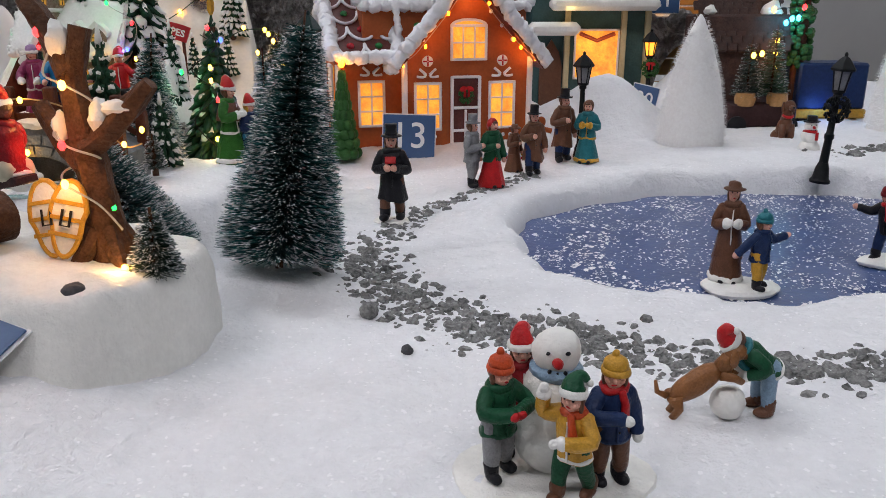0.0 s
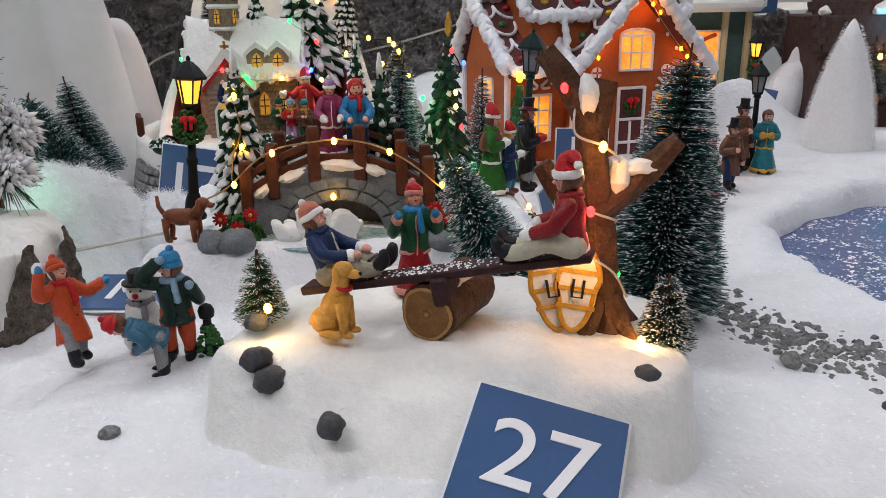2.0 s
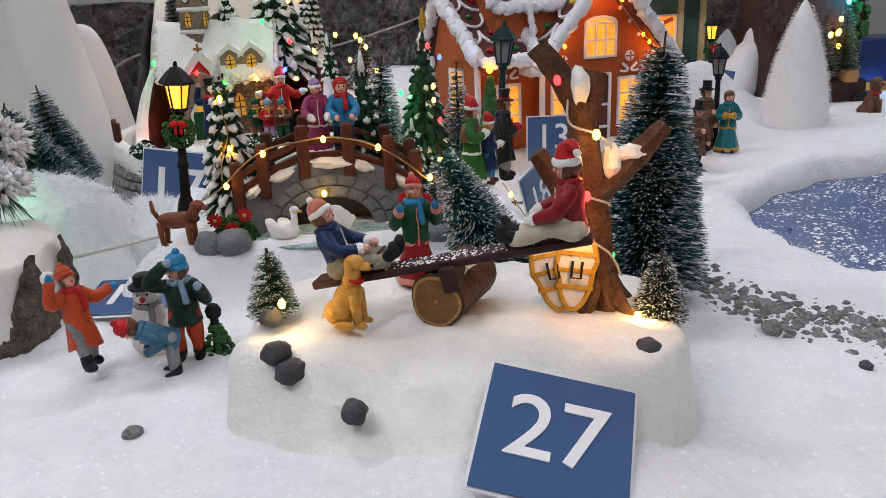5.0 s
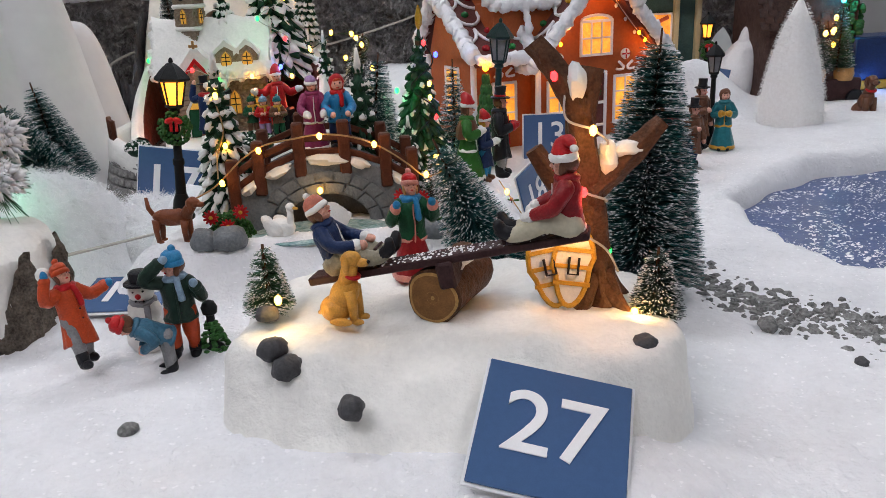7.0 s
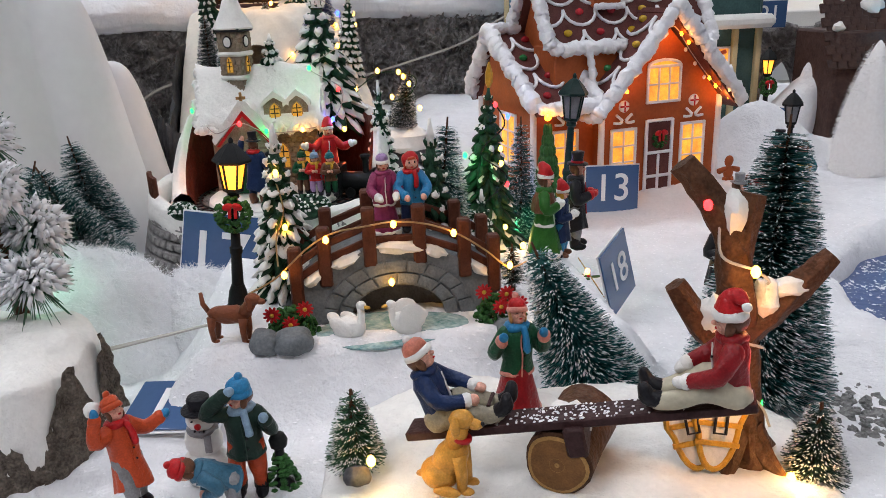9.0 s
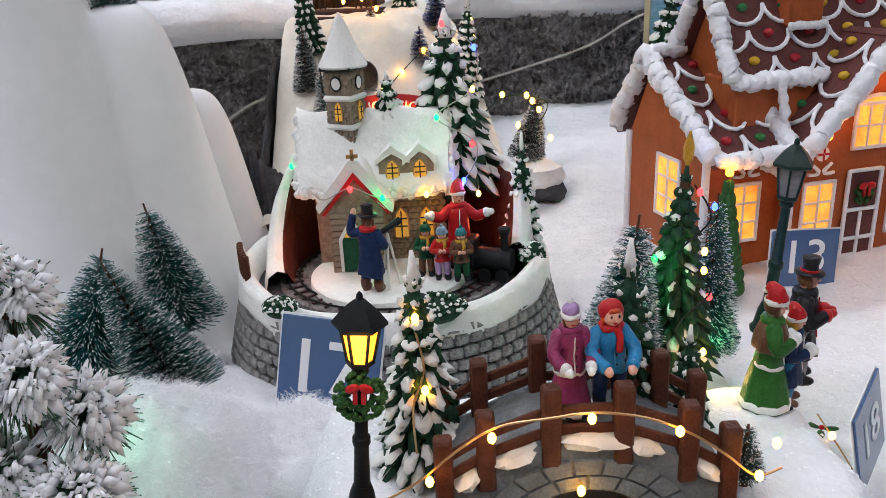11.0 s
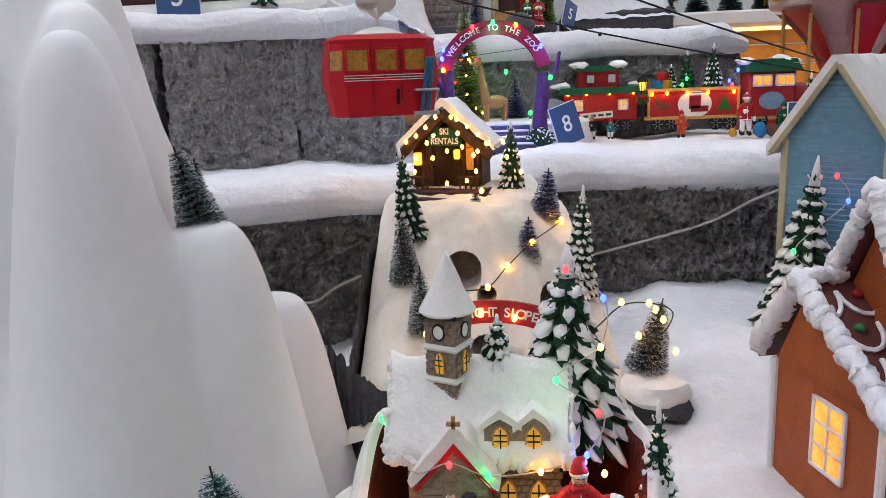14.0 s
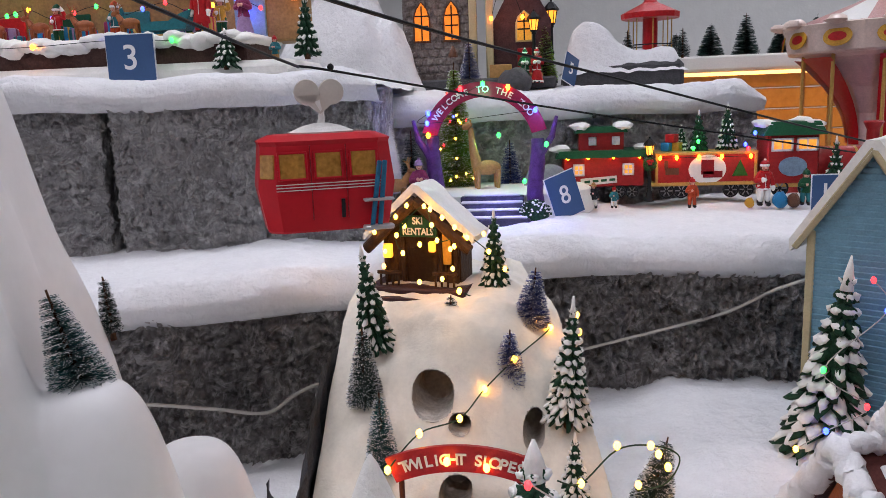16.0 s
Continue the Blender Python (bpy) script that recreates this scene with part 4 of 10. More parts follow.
        g.lathe([(0.092, 0.012), (0.112, 0.018), (0.116, 0.04), (0.108, 0.064), (0.095, 0.068)], 5 if trim else 3, F, 24, 0.02, 3)
        g.lathe([(0.1, 0.058), (0.1, 0.09), (0.085, 0.125), (0.05, 0.15), (0.012, 0.158)], 3, F, 22)
        g.ball(on(0, 0.01, 0.168), 0.032, 5 if trim else 3, None, 12, 9)
    cast(g, h, wx, len(label) + h * 100)
    ob = part(name, g, mats, None, "", 0)
    ob.matrix_basis = m
    return tagged(ob, label, "figurine", group)


def dog(m, s, label, material, collar=None, style="stand"):
    """A small cast dog, nose towards +x."""
    g = Geo()
    if style == "sit":
        g.ball((0, 0, 0.38), (0.2, 0.17, 0.34), 0, None, 22, 14, RY(28).to_3x3())
        g.ball((-0.12, 0, 0.18), (0.24, 0.23, 0.19), 0, None, 22, 14)
        for t in (-1, 1):
            g.tube([(0.14, t * 0.09, 0.5), (0.17, t * 0.1, 0.25), (0.18, t * 0.1, 0.04)], [0.09, 0.07, 0.06], 0, None, 14)
            g.ball((0.23, t * 0.1, 0.04), (0.1, 0.06, 0.045), 0, None, 14, 10)
            g.ball((0.02, t * 0.2, 0.06), (0.17, 0.07, 0.06), 0, None, 14, 10)
        neck, head = (0.12, 0, 0.66), (0.16, 0, 0.93)
        g.tube([(-0.3, 0, 0.12), (-0.42, 0.08, 0.06), (-0.4, 0.2, 0.04)], [0.05, 0.04, 0.02], 0, None, 12)
    elif style == "jump":
        R = RY(-38)
        g.ball((0, 0, 0.5), (0.42, 0.15, 0.17), 0, None, 22, 14, R.to_3x3())
        for t in (-1, 1):
            g.tube([(-0.28, t * 0.1, 0.32), (-0.22, t * 0.1, 0.15), (-0.3, t * 0.1, 0.02)], [0.1, 0.06, 0.05], 0, None, 14)
            g.tube([(0.28, t * 0.1, 0.66), (0.46, t * 0.1, 0.62), (0.56, t * 0.09, 0.56)], [0.07, 0.055, 0.045], 0, None, 14)
        neck, head = (0.36, 0, 0.8), (0.46, 0, 0.95)
        g.tube([(-0.36, 0, 0.3), (-0.5, 0, 0.36), (-0.53, 0, 0.52)], [0.05, 0.04, 0.02], 0, None, 12)
    else:
        g.ball((0, 0, 0.55), (0.42, 0.15, 0.18), 0, None, 22, 14, None, 0.15, 3)
        for x in (-0.32, 0.3):
            for t in (-1, 1):
                g.tube([(x, t * 0.09, 0.5), (x + 0.03 * t, t * 0.09, 0.25), (x, t * 0.09, 0.03)], [0.09, 0.06, 0.055], 0, None, 14)
                g.ball((x + 0.03, t * 0.09, 0.03), (0.08, 0.055, 0.035), 0, None, 8, 5)
        neck, head = (0.36, 0, 0.68), (0.5, 0, 0.86)
        g.tube([(-0.4, 0, 0.6), (-0.5, 0, 0.75), (-0.52, 0, 0.98)], [0.05, 0.05, 0.035], 0, None, 12)
    g.tube([Vector(neck) + Vector((-0.06, 0, -0.1)), head], [0.13, 0.1], 0, None, 18)
    g.ball(head, (0.15, 0.12, 0.12), 0, None, 18, 12)
    g.ball(Vector(head) + Vector((0.15, 0, -0.04)), (0.11, 0.07, 0.065), 0, None, 14, 10)
    g.ball(Vector(head) + Vector((0.25, 0, -0.02)), 0.028, 2, None, 6, 5)
    for t in (-1, 1):
        g.ball(Vector(head) + Vector((-0.04, t * 0.12, -0.05)), (0.06, 0.03, 0.13), 0, None, 14, 10)
    if collar:
        g.lathe([(0.12, -0.02), (0.13, -0.01), (0.13, 0.02), (0.12, 0.03)], 1, T(neck[0] + 0.03, 0, neck[2] + 0.03) @ RY(15), 12)
    cast(g, s, 1.0, len(label))
    ob = part("toy_dog", g, [material, collar or material, BLACK], None, "", 0)
    ob.matrix_basis = m
    return tagged(ob, label, "dog figurine", "toy dogs")


def snowman(m, h, label, scarf, hat=True):
    g = Geo()
    g.ball((0, 0, 0.24), (0.26, 0.25, 0.25), 0, None, 16, 10)
    g.ball((0, 0, 0.55), (0.2, 0.19, 0.2), 0, None, 16, 10)
    g.ball((0, 0, 0.8), (0.155, 0.15, 0.155), 0, None, 16, 10)
    g.lathe([(0.14, 0.64), (0.17, 0.66), (0.17, 0.7), (0.13, 0.72)], 1, None, 14, 0.05, 2)
    g.box((0.08, -0.18, 0.58), (0.07, 0.03, 0.2), 1)
    g.ball((0, -0.17, 0.79), (0.035, 0.05, 0.035), 3, None, 8, 6)
    for x, z in ((-0.055, 0.85), (0.055, 0.85), (-0.05, 0.72), (0, 0.705), (0.05, 0.72)):
        g.ball((x, -0.14, z), 0.014, 2, None, 6, 5)
    if hat:
        g.lathe([(0.19, 0.91), (0.195, 0.92), (0.19, 0.935), (0.115, 0.94), (0.12, 1.05), (0.11, 1.06)], 2, None, 14)
    cast(g, h, 1.0, 3.0)
    ob = part("snowman", g, [SNOW_RESIN, scarf, BLACK, RED], None, "", 60)
    ob.matrix_basis = m
    return tagged(ob, label, "snowman", "toy snowmen")


# ---- strings of fairy lights ----
BULB_MESH = {}


def bulb_ob(parent, p, material, size=0.0019):
    size *= 0.85
    key = material.name
    if key not in BULB_MESH:
        BULB_MESH[key] = part("bulb", Geo().ball((0, 0, 0), (1, 1, 1.35), 0, None, 10, 7), material, parent)
        BULB_MESH[key].matrix_basis = T(*p) @ SC(size)
        return BULB_MESH[key]
    return again(BULB_MESH[key], T(*p) @ SC(size), parent)


def smooth_line(pts, n=6):
    """Points on a smooth line through pts."""
    pts = [Vector(p) for p in pts]
    out = []
    for i in range(len(pts) - 1):
        a, b = pts[max(i - 1, 0)], pts[i]
        c, d = pts[i + 1], pts[min(i + 2, len(pts) - 1)]
        for k in range(n):
            t = k / n
            out.append(0.5 * ((2 * b) + (c - a) * t + (2 * a - 5 * b + 4 * c - d) * t * t + (3 * b - a - 3 * c + d) * t ** 3))
    return out + [pts[-1]]


def string_lights(label, pts, bulbs, wire, r=0.0005, size=0.0019):
    """A wire along pts with bulbs, a list of (place, material)."""
    t = thing("string_lights", pts[0], label, "string lights", "strings of fairy lights")
    o = Vector(pts[0])
    if len(pts) > 1:
        part("wire", Geo().tube(smooth_line([Vector(p) - o for p in pts]), r, 0, None, 6), wire, t)
    for p, m in bulbs:
        bulb_ob(t, Vector(p) - o, m, size)
    return t


# ---- number cards ----
def number_card(label, text, m, w, h, size=None, dx=0.0):
    """A printed blue card; its lower edge is on local z = 0, its face towards -y."""
    t = thing("number_card", m, label, "number card", "numbered display cards")
    part("card", Geo().box((0, 0, h / 2), (w, 0.0012, h), 0, None, 0.0003), CARD_BLUE, t)
    part("sleeve", Geo().box((0, 0.0012, h / 2), (w + 0.0022, 0.0008, h + 0.0022), 0, None, 0.0002), CARD_WHITE, t, "clear white-edged card sleeve")
    cu = bpy.data.curves.new("number", "FONT")
    cu.body, cu.align_x, cu.align_y = text, "CENTER", "CENTER"
    cu.size, cu.extrude, cu.offset = size or min(h * 0.86, w * 0.7), 0.0002, h * 0.004
    cu.materials.append(CARD_WHITE)
    ob = new("number", cu)
    ob.parent = t
    ob["label"] = "white printed number"
    ob.matrix_basis = T(dx, -0.0009, h * 0.5) @ RX(90)
    return t
# ---- the see-saw mound ----
def rock(name, x, y, z, s, label, material=None, seed=0, category="rock", parent=None):
    g = Geo().ball((0, 0, 0), (s, s * 0.82, s * 0.74), 0, None, 16, 11, None, 0.2, seed)
    ob = part(name, g, material or ROCK_DARK, parent, "", 0)
    ob.matrix_basis = T(x, y, z) @ RZ(seed * 37)
    return ob if parent else tagged(ob, label, category)


MC = (-0.203, 0.352)


def mound(name, m, ax, ay, h, label, n=4.0, seed=0, foot=-0.012, front=0.0):
    """A cast snow base: steep rounded sides, a lumpy top."""
    def fn(u, v):
        a = 2 * math.pi * u
        c, s = math.cos(a), math.sin(a)
        q = (abs(c) ** n + abs(s) ** n) ** (-1 / n)
        if v < 0.45:
            f = v / 0.45
            r, z = 1.0 - 0.10 * f ** 2 + max(0, -s) ** 5 * (front * (1 - f) - (0.3 * f if front else 0)), foot + (h - foot) * (1 - (1 - f) ** (1.8 - 0.7 * max(0, -s) * (front > 0))) * 0.9
        else:
            f = (v - 0.45) / 0.55
            r, z = (0.90 - (0.3 if front else 0) * max(0, -s) ** 5) * (1 - f), foot + (h - foot) * (0.9 + 0.1 * min(1, f * 3.0) ** 0.6)
        x, y = ax * q * c * r, ay * q * s * r
        p = Vector((x, y, z + seed))
        w = noise.noise(p * 32) * 0.005 + noise.noise(p * 90) * 0.002 + noise.noise(p * 220) * 0.0007
        return (x * (1 + w * 6), y * (1 + w * 6), z + w * (1.0 if v > 0.3 else 0.2))
    g = Geo().grid(96, 40, fn)
    ob = part(name, g, SNOW_RESIN, None, "", 0)
    ob.matrix_basis = m
    return tagged(ob, label, "snow base")


base27 = thing("snow_mound", T(MC[0], MC[1], 0) @ RZ(-13), "white glitter snow mound with dark rocks under the see-saw", "snow base")
mm = mound("snow", Matrix.Identity(4), 0.099, 0.068, 0.052, "", 3.4, 0, -0.008, 0.62)
mm.parent = base27
for key in ("label", "category"):
    if key in mm:
        del mm[key]
inv = (T(MC[0], MC[1], 0) @ RZ(-13)).inverted()
for k, (x, y, z, s) in enumerate(((-0.2785, 0.320, 0.0515, 0.0062), (-0.2735, 0.315, 0.0455, 0.0068), (-0.2505, 0.294, 0.037, 0.006), (-0.138, 0.298, 0.048, 0.0055), (-0.2815, 0.343, 0.0565, 0.005))):
    p = inv @ Vector((x, y, z))
    rock("rock", p[0], p[1], p[2], s, "", None, k + 1, "rock", base27)

number_card("blue number card leaning on the snow mound", "27", Matrix(((0.933, -0.045, 0.360, -0.192), (-0.303, 0.427, 0.850, 0.2455), (-0.190, -0.902, 0.384, 0.0245), (0, 0, 0, 1))), 0.052, 0.0515)

# log and see-saw
log = thing("log", T(-0.205, 0.344, 0.063) @ RZ(-32) @ RX(90) @ SC(0.87, 0.87, 0.92), "short sawn log with pale rings carrying the see-saw", "log")
part("bark", Geo().lathe([(0.0125, -0.02), (0.0135, -0.0195), (0.013, 0), (0.0135, 0.0195), (0.0125, 0.02)], 0, None, 18, 0.03, 4), BARK, log)
g = Geo()
for k in range(9):
    g.lathe([(0.0122 - k * 0.00132, 0.0203), (0.0122 - k * 0.00132, 0.0207 + 0.0002 * (k % 2)), (0.0122 - (k + 1) * 0.00132, 0.0209 + 0.0002 * (k % 2)), (0.0002, 0.0204)], k % 2, None, 28, 0.03, 4)
part("cut_end", g, [LOG_END, mat("cut_log_ring", (0.20, 0.09, 0.025), 0.55, 0.3, 250, 0.3, 500)], log, "pale sawn end with growth rings")
part("snow", Geo().ball((0.0, 0.0118, 0.004), (0.009, 0.0032, 0.012), 0, None, 16, 10, None, 0.7, 5), SNOW_RESIN, log)
A, B2 = Vector((-0.262, 0.353, 0.0665)), Vector((-0.1565, 0.311, 0.0905))
mid, d = (A + B2) / 2, (B2 - A)
yaw, pitch = math.degrees(math.atan2(d[1], d[0])), math.degrees(math.asin(d[2] / d.length))
SEE = T(*mid) @ RZ(yaw) @ RY(-pitch)
saw = thing("see_saw", SEE, "dark brown see-saw plank, tilted, dusted with snow", "see-saw")
part("plank", Geo().box((0, 0, 0), (d.length, 0.011, 0.0035), 0, None, 0.0006), WOOD_DARK, saw)
part("pivot", Geo().box((0.001, 0.0, -0.006), (0.007, 0.016, 0.011), 0, None, 0.001), WOOD_DARK, saw)
for s in (-1, 1):
    part("hand_bar", Geo().tube([(s * 0.026, -0.004, 0), (s * 0.026, -0.004, 0.009), (s * 0.026, 0.004, 0.009), (s * 0.026, 0.004, 0)], 0.0008, 0, None, 6), WOOD_DARK, saw)
g = Geo()
rnd = random.Random(9)
for _ in range(190):
    g.ball((rnd.gauss(0, 0.017), rnd.uniform(-0.005, 0.005), 0.0018), (rnd.uniform(0.0002, 0.0007),) * 2 + (0.0003,), 0, None, 5, 4)
part("snow", g, FLAKE, saw)
figure("seated_child", SEE @ T(-0.0415, 0, -0.0145) @ RZ(90) @ RX(-8), 0.0485, "seated toy child in a navy jacket and pink fur hat", NAVY, KHAKI, "beanie", paint("salmon_paint", (0.55, 0.18, 0.12)), BLACK, WHITE, "rest", "rest", sit=True, nod=-16, gloves=SKIN, group="see-saw children")
figure("seated_child", SEE @ T(0.0485, 0, -0.0155) @ RZ(-90) @ RX(-8), 0.05, "seated toy child in a red jacket and santa hat", RED_DEEP, mat("cream_paint", (0.5, 0.46, 0.34), 0.5), "santa", RED, BLACK, WHITE, "rest", "rest", sit=True, group="see-saw children")
figure("standing_child", T(-0.217, 0.383, 0.052) @ RZ(8), 0.0495, "toy child in green coat, red skirt and blue scarf", GREEN, RED_DEEP, "beanie", RED, BLACK, paint("rose_paint", (0.6, 0.25, 0.2)), "wave", "wave", True, scarf=BLUE, hair=TAN, gloves=BLUE, nod=-16)
dog(T(-0.250, 0.336, 0.0535) @ RZ(-25), 0.0285, "sitting yellow toy dog with a red collar", paint("dog_yellow", (0.62, 0.30, 0.05)), RED, "sit")
brush_tree(-0.282, 0.36, 0.0505, 0.0325, 0.0105, "small green frosted fir beside a glowing bulb", (0, 0), PINE_GREEN, 0.5, 900, 3, width=0.0007, tip=0.0008)
brush_tree(-0.119, 0.334, 0.0425, 0.033, 0.0115, "small green frosted fir beside a glowing bulb", (0, 0), PINE_BLACK, 0.5, 1000, 4, width=0.0007, tip=0.0008)

# bare tree with lights
bt = thing("bare_tree", (-0.144, 0.345, 0.048), "bare brown forked trunk wound with fairy lights, snow in its forks", "tree")


def limb(name, pts, rs, seed):
    """A gnarled limb through pts, its bark ridged along the grain."""
    line = smooth_line(pts, 6)
    n = len(line) - 1
    rad = [rs[min(int(k / n * (len(rs) - 1)), len(rs) - 2)] * (1 - (k / n * (len(rs) - 1)) % 1) + rs[min(int(k / n * (len(rs) - 1)) + 1, len(rs) - 1)] * ((k / n * (len(rs) - 1)) % 1) if k < n else rs[-1] for k in range(n + 1)]
    g = Geo().tube(line, rad, 0, None, 22)
    for q, p in enumerate(g.v):
        c = line[q // 22]
        a = 2 * math.pi * (q % 22) / 22
        k = 1 + 0.10 * math.sin(5 * a + seed + 0.25 * (q // 22)) + 0.16 * noise.noise(Vector((p[0] * 260, p[1] * 260, p[2] * 90 + seed)))
        g.v[q] = c + (p - c) * k
    return part(name, g, BARK, bt)


limb("trunk", [(0.002, 0, -0.004), (0.001, 0, 0.012), (-0.001, 0, 0.032), (-0.003, 0, 0.052), (-0.005, 0, 0.07), (-0.007, 0.001, 0.088)], [0.0125, 0.0085, 0.0068, 0.0068, 0.006, 0.0052], 1)
for k in range(5):
    a = k * 1.27 + 0.3
    part("root", Geo().tube([(0.004 * math.cos(a), 0.004 * math.sin(a), 0.013), (0.012 * math.cos(a), 0.011 * math.sin(a), 0.003), (0.021 * math.cos(a), 0.019 * math.sin(a), -0.003)], [0.006, 0.0042, 0.0012], 0, None, 8), BARK, bt)
limb("branch", [(-0.006, 0, 0.08), (-0.012, 0.002, 0.094), (-0.0235, 0.006, 0.110)], [0.0056, 0.005, 0.0042], 2)
limb("branch", [(-0.006, 0, 0.078), (-0.003, 0.001, 0.089), (-0.0005, 0.002, 0.099)], [0.0052, 0.005, 0.0046], 3)
limb("branch", [(-0.003, -0.001, 0.05), (0.008, -0.001, 0.058), (0.018, -0.001, 0.0665), (0.028, -0.002, 0.0765)], [0.0066, 0.0058, 0.0048, 0.0032], 4)
limb("branch", [(-0.004, 0, 0.042), (-0.014, 0.003, 0.052), (-0.024, 0.006, 0.067)], [0.006, 0.005, 0.0036], 5)
for x, y, z, r in ((-0.0085, -0.002, 0.0935, (0.0042, 0.0045, 0.008)), (0.005, -0.003, 0.063, (0.0042, 0.005, 0.0075)), (0.013, -0.003, 0.0665, (0.008, 0.0042, 0.003)), (-0.0125, 0.0, 0.058, (0.0045, 0.005, 0.0065))):
    part("snow", Geo().ball((x, y, z), r, 0, None, 14, 9, None, 0.45, int(z * 999)), SNOW_RESIN, bt)
pts = [(-0.156, 0.345, 0.14), (-0.158, 0.338, 0.129), (-0.148, 0.334, 0.1245), (-0.14, 0.34, 0.117), (-0.148, 0.352, 0.11), (-0.158, 0.344, 0.107), (-0.152, 0.335, 0.1), (-0.14, 0.339, 0.094), (-0.148, 0.352, 0.09), (-0.158, 0.345, 0.087), (-0.153, 0.334, 0.083), (-0.141, 0.336, 0.074), (-0.134, 0.34, 0.062)]
string_lights("fairy lights wound round the bare trunk, yellow and red bulbs", pts, [((-0.1485, 0.333, 0.1245), WARM), ((-0.152, 0.333, 0.1), RED_LIT), ((-0.153, 0.333, 0.0835), WARM), ((-0.1305, 0.329, 0.0475), WARM), ((-0.161, 0.344, 0.145), RED_LIT), ((-0.2765, 0.342, 0.0625), WARM), ((-0.138, 0.342, 0.071), GREEN_LIT)], WIRE_CLEAR, 0.0005, 0.0019)
glow(-0.1305, 0.322, 0.052, 0.010, (1, 0.6, 0.2))
glow(-0.15, 0.322, 0.121, 0.016, (1, 0.55, 0.15))
glow(-0.152, 0.315, 0.102, 0.006, (1, 0.06, 0.03))
glow(-0.154, 0.323, 0.081, 0.010, (1, 0.5, 0.12))
glow(-0.2755, 0.334, 0.063, 0.010, (1, 0.65, 0.2))

shoe = thing("snowshoes", T(-0.1605, 0.334, 0.0515) @ RZ(-8) @ RX(-12), "pair of yellow snowshoes leaning on the bare trunk", "snowshoes")
for k, (dx, tilt) in enumerate(((-0.0045, -10), (0.005, 8))):
    M = T(dx, -0.001 * k, 0.0165) @ RY(tilt)
    ov = [(0.0085 * math.cos(a) * (1.0 if math.sin(a) > 0 else 0.8), 0.0, 0.0165 * math.sin(a)) for a in [2 * math.pi * i / 24 for i in range(25)]]
    part("hoop", Geo().tube([M @ Vector(p) for p in ov], 0.0012, 0, None, 7), YELLOW, shoe)
    part("web", Geo().prism([(p[0] * 0.95, p[2] * 0.95) for p in ov[:-1]], 0.0008, 0, M), WHITE, shoe, "white netting")
    for z in (-0.007, 0.0, 0.007):
        part("bar", Geo().box((0, -0.0006, z), (0.0155, 0.0014, 0.0018), 0, M), YELLOW, shoe)
    part("binding", Geo().tube([M @ Vector(p) for p in ((-0.002, -0.0015, 0.004), (-0.002, -0.002, -0.003), (0.002, -0.002, -0.003), (0.002, -0.0015, 0.004))], 0.0006, 0, None, 6), BLACK, shoe)

# ---- boys throwing snowballs ----
zb = 0.018
figure("snowball_child", T(-0.3695, 0.387, zb + 0.004) @ RZ(50) @ RX(-10), 0.049, "toy child in orange-red coat and cap throwing a snowball", ORANGE, GREY, "beanie", ORANGE, BLACK, None, "up", "out", long=True, stride=0.09, gloves=BLUE, scarf=RED, nod=-16, group="snowball children")
g = Geo().ball((0, 0, 0), 0.0032, 0, None, 10, 7, None, 0.2, 1)
tagged(part("snowball", g, SNOW_RESIN), "small white snowball held by a throwing toy child", "snowball").matrix_basis = T(-0.3825, 0.391, 0.0655)
figure("snowball_child", T(-0.328, 0.399, zb - 0.002) @ RZ(4), 0.053, "toy child in dark green jacket, orange trousers, blue beanie", paint("olive_black_paint", (0.014, 0.032, 0.024)), paint("rust_orange_paint", (0.40, 0.05, 0.012)), "beanie", BLUE, BLACK, None, "shade", "wave", gloves=PALE_BLUE, scarf=PALE_BLUE, turn=-55, group="snowball children")
figure("snowball_child", T(-0.332, 0.384, zb - 0.003) @ RZ(-75), 0.044, "toy child in blue jacket bending over the snow", paint("steel_blue_paint", (0.035, 0.12, 0.19)), GREY, "beanie", RED, BLACK, None, "front", "front", bend=62, group="snowball children")
snowman(T(-0.3475, 0.412, zb - 0.004), 0.040, "toy snowman with black top hat and carrot nose", GREY)
mini = thing("wreath_post", (-0.315, 0.401, zb - 0.003), "small black post with a green garland", "post")
part("post", Geo().lathe([(0.0055, 0), (0.005, 0.003), (0.0022, 0.006), (0.002, 0.02), (0.0035, 0.021), (0.004, 0.024), (0.0028, 0.0265), (0.001, 0.0275)], 0, None, 10), IRON, mini)
g = Geo()
rnd = random.Random(4)
for _ in range(120):
    a, z = rnd.uniform(0, 6.28), rnd.uniform(0.001, 0.017)
    r = 0.008 * (1 - z / 0.022)
    g.ball((r * math.cos(a), r * math.sin(a), z), (0.0016, 0.0012, 0.0009), 0, None, 5, 4)
part("garland", g, LEAF, mini)
number_card("blue number card lying back in the snow", "19", T(-0.3705, 0.440, 0.0262) @ RZ(-7) @ RX(-84), 0.047, 0.04)
rock("stone", -0.3405, 0.333, 0.016, 0.0042, "small grey stone half sunk in the snow", GRAVEL, 6)
rock("stone", -0.033, 0.389, 0.005, 0.006, "flat dark slate stone lying in the snow", GRAVEL, 7)
rock("stone", -0.011, 0.344, 0.003, 0.0035, "small dark stone lying in the snow", ROCK_DARK, 8)

# second cast base with the frosted pine
stump = thing("pine_diorama", T(-0.475, 0.465, 0), "rounded snow base with brown rock face", "snow base")
mm = mound("snow", Matrix.Identity(4), 0.072, 0.055, 0.068, "", 3.0, 4)
mm.parent = stump
for key in ("label", "category"):
    if key in mm:
        del mm[key]
g = Geo()


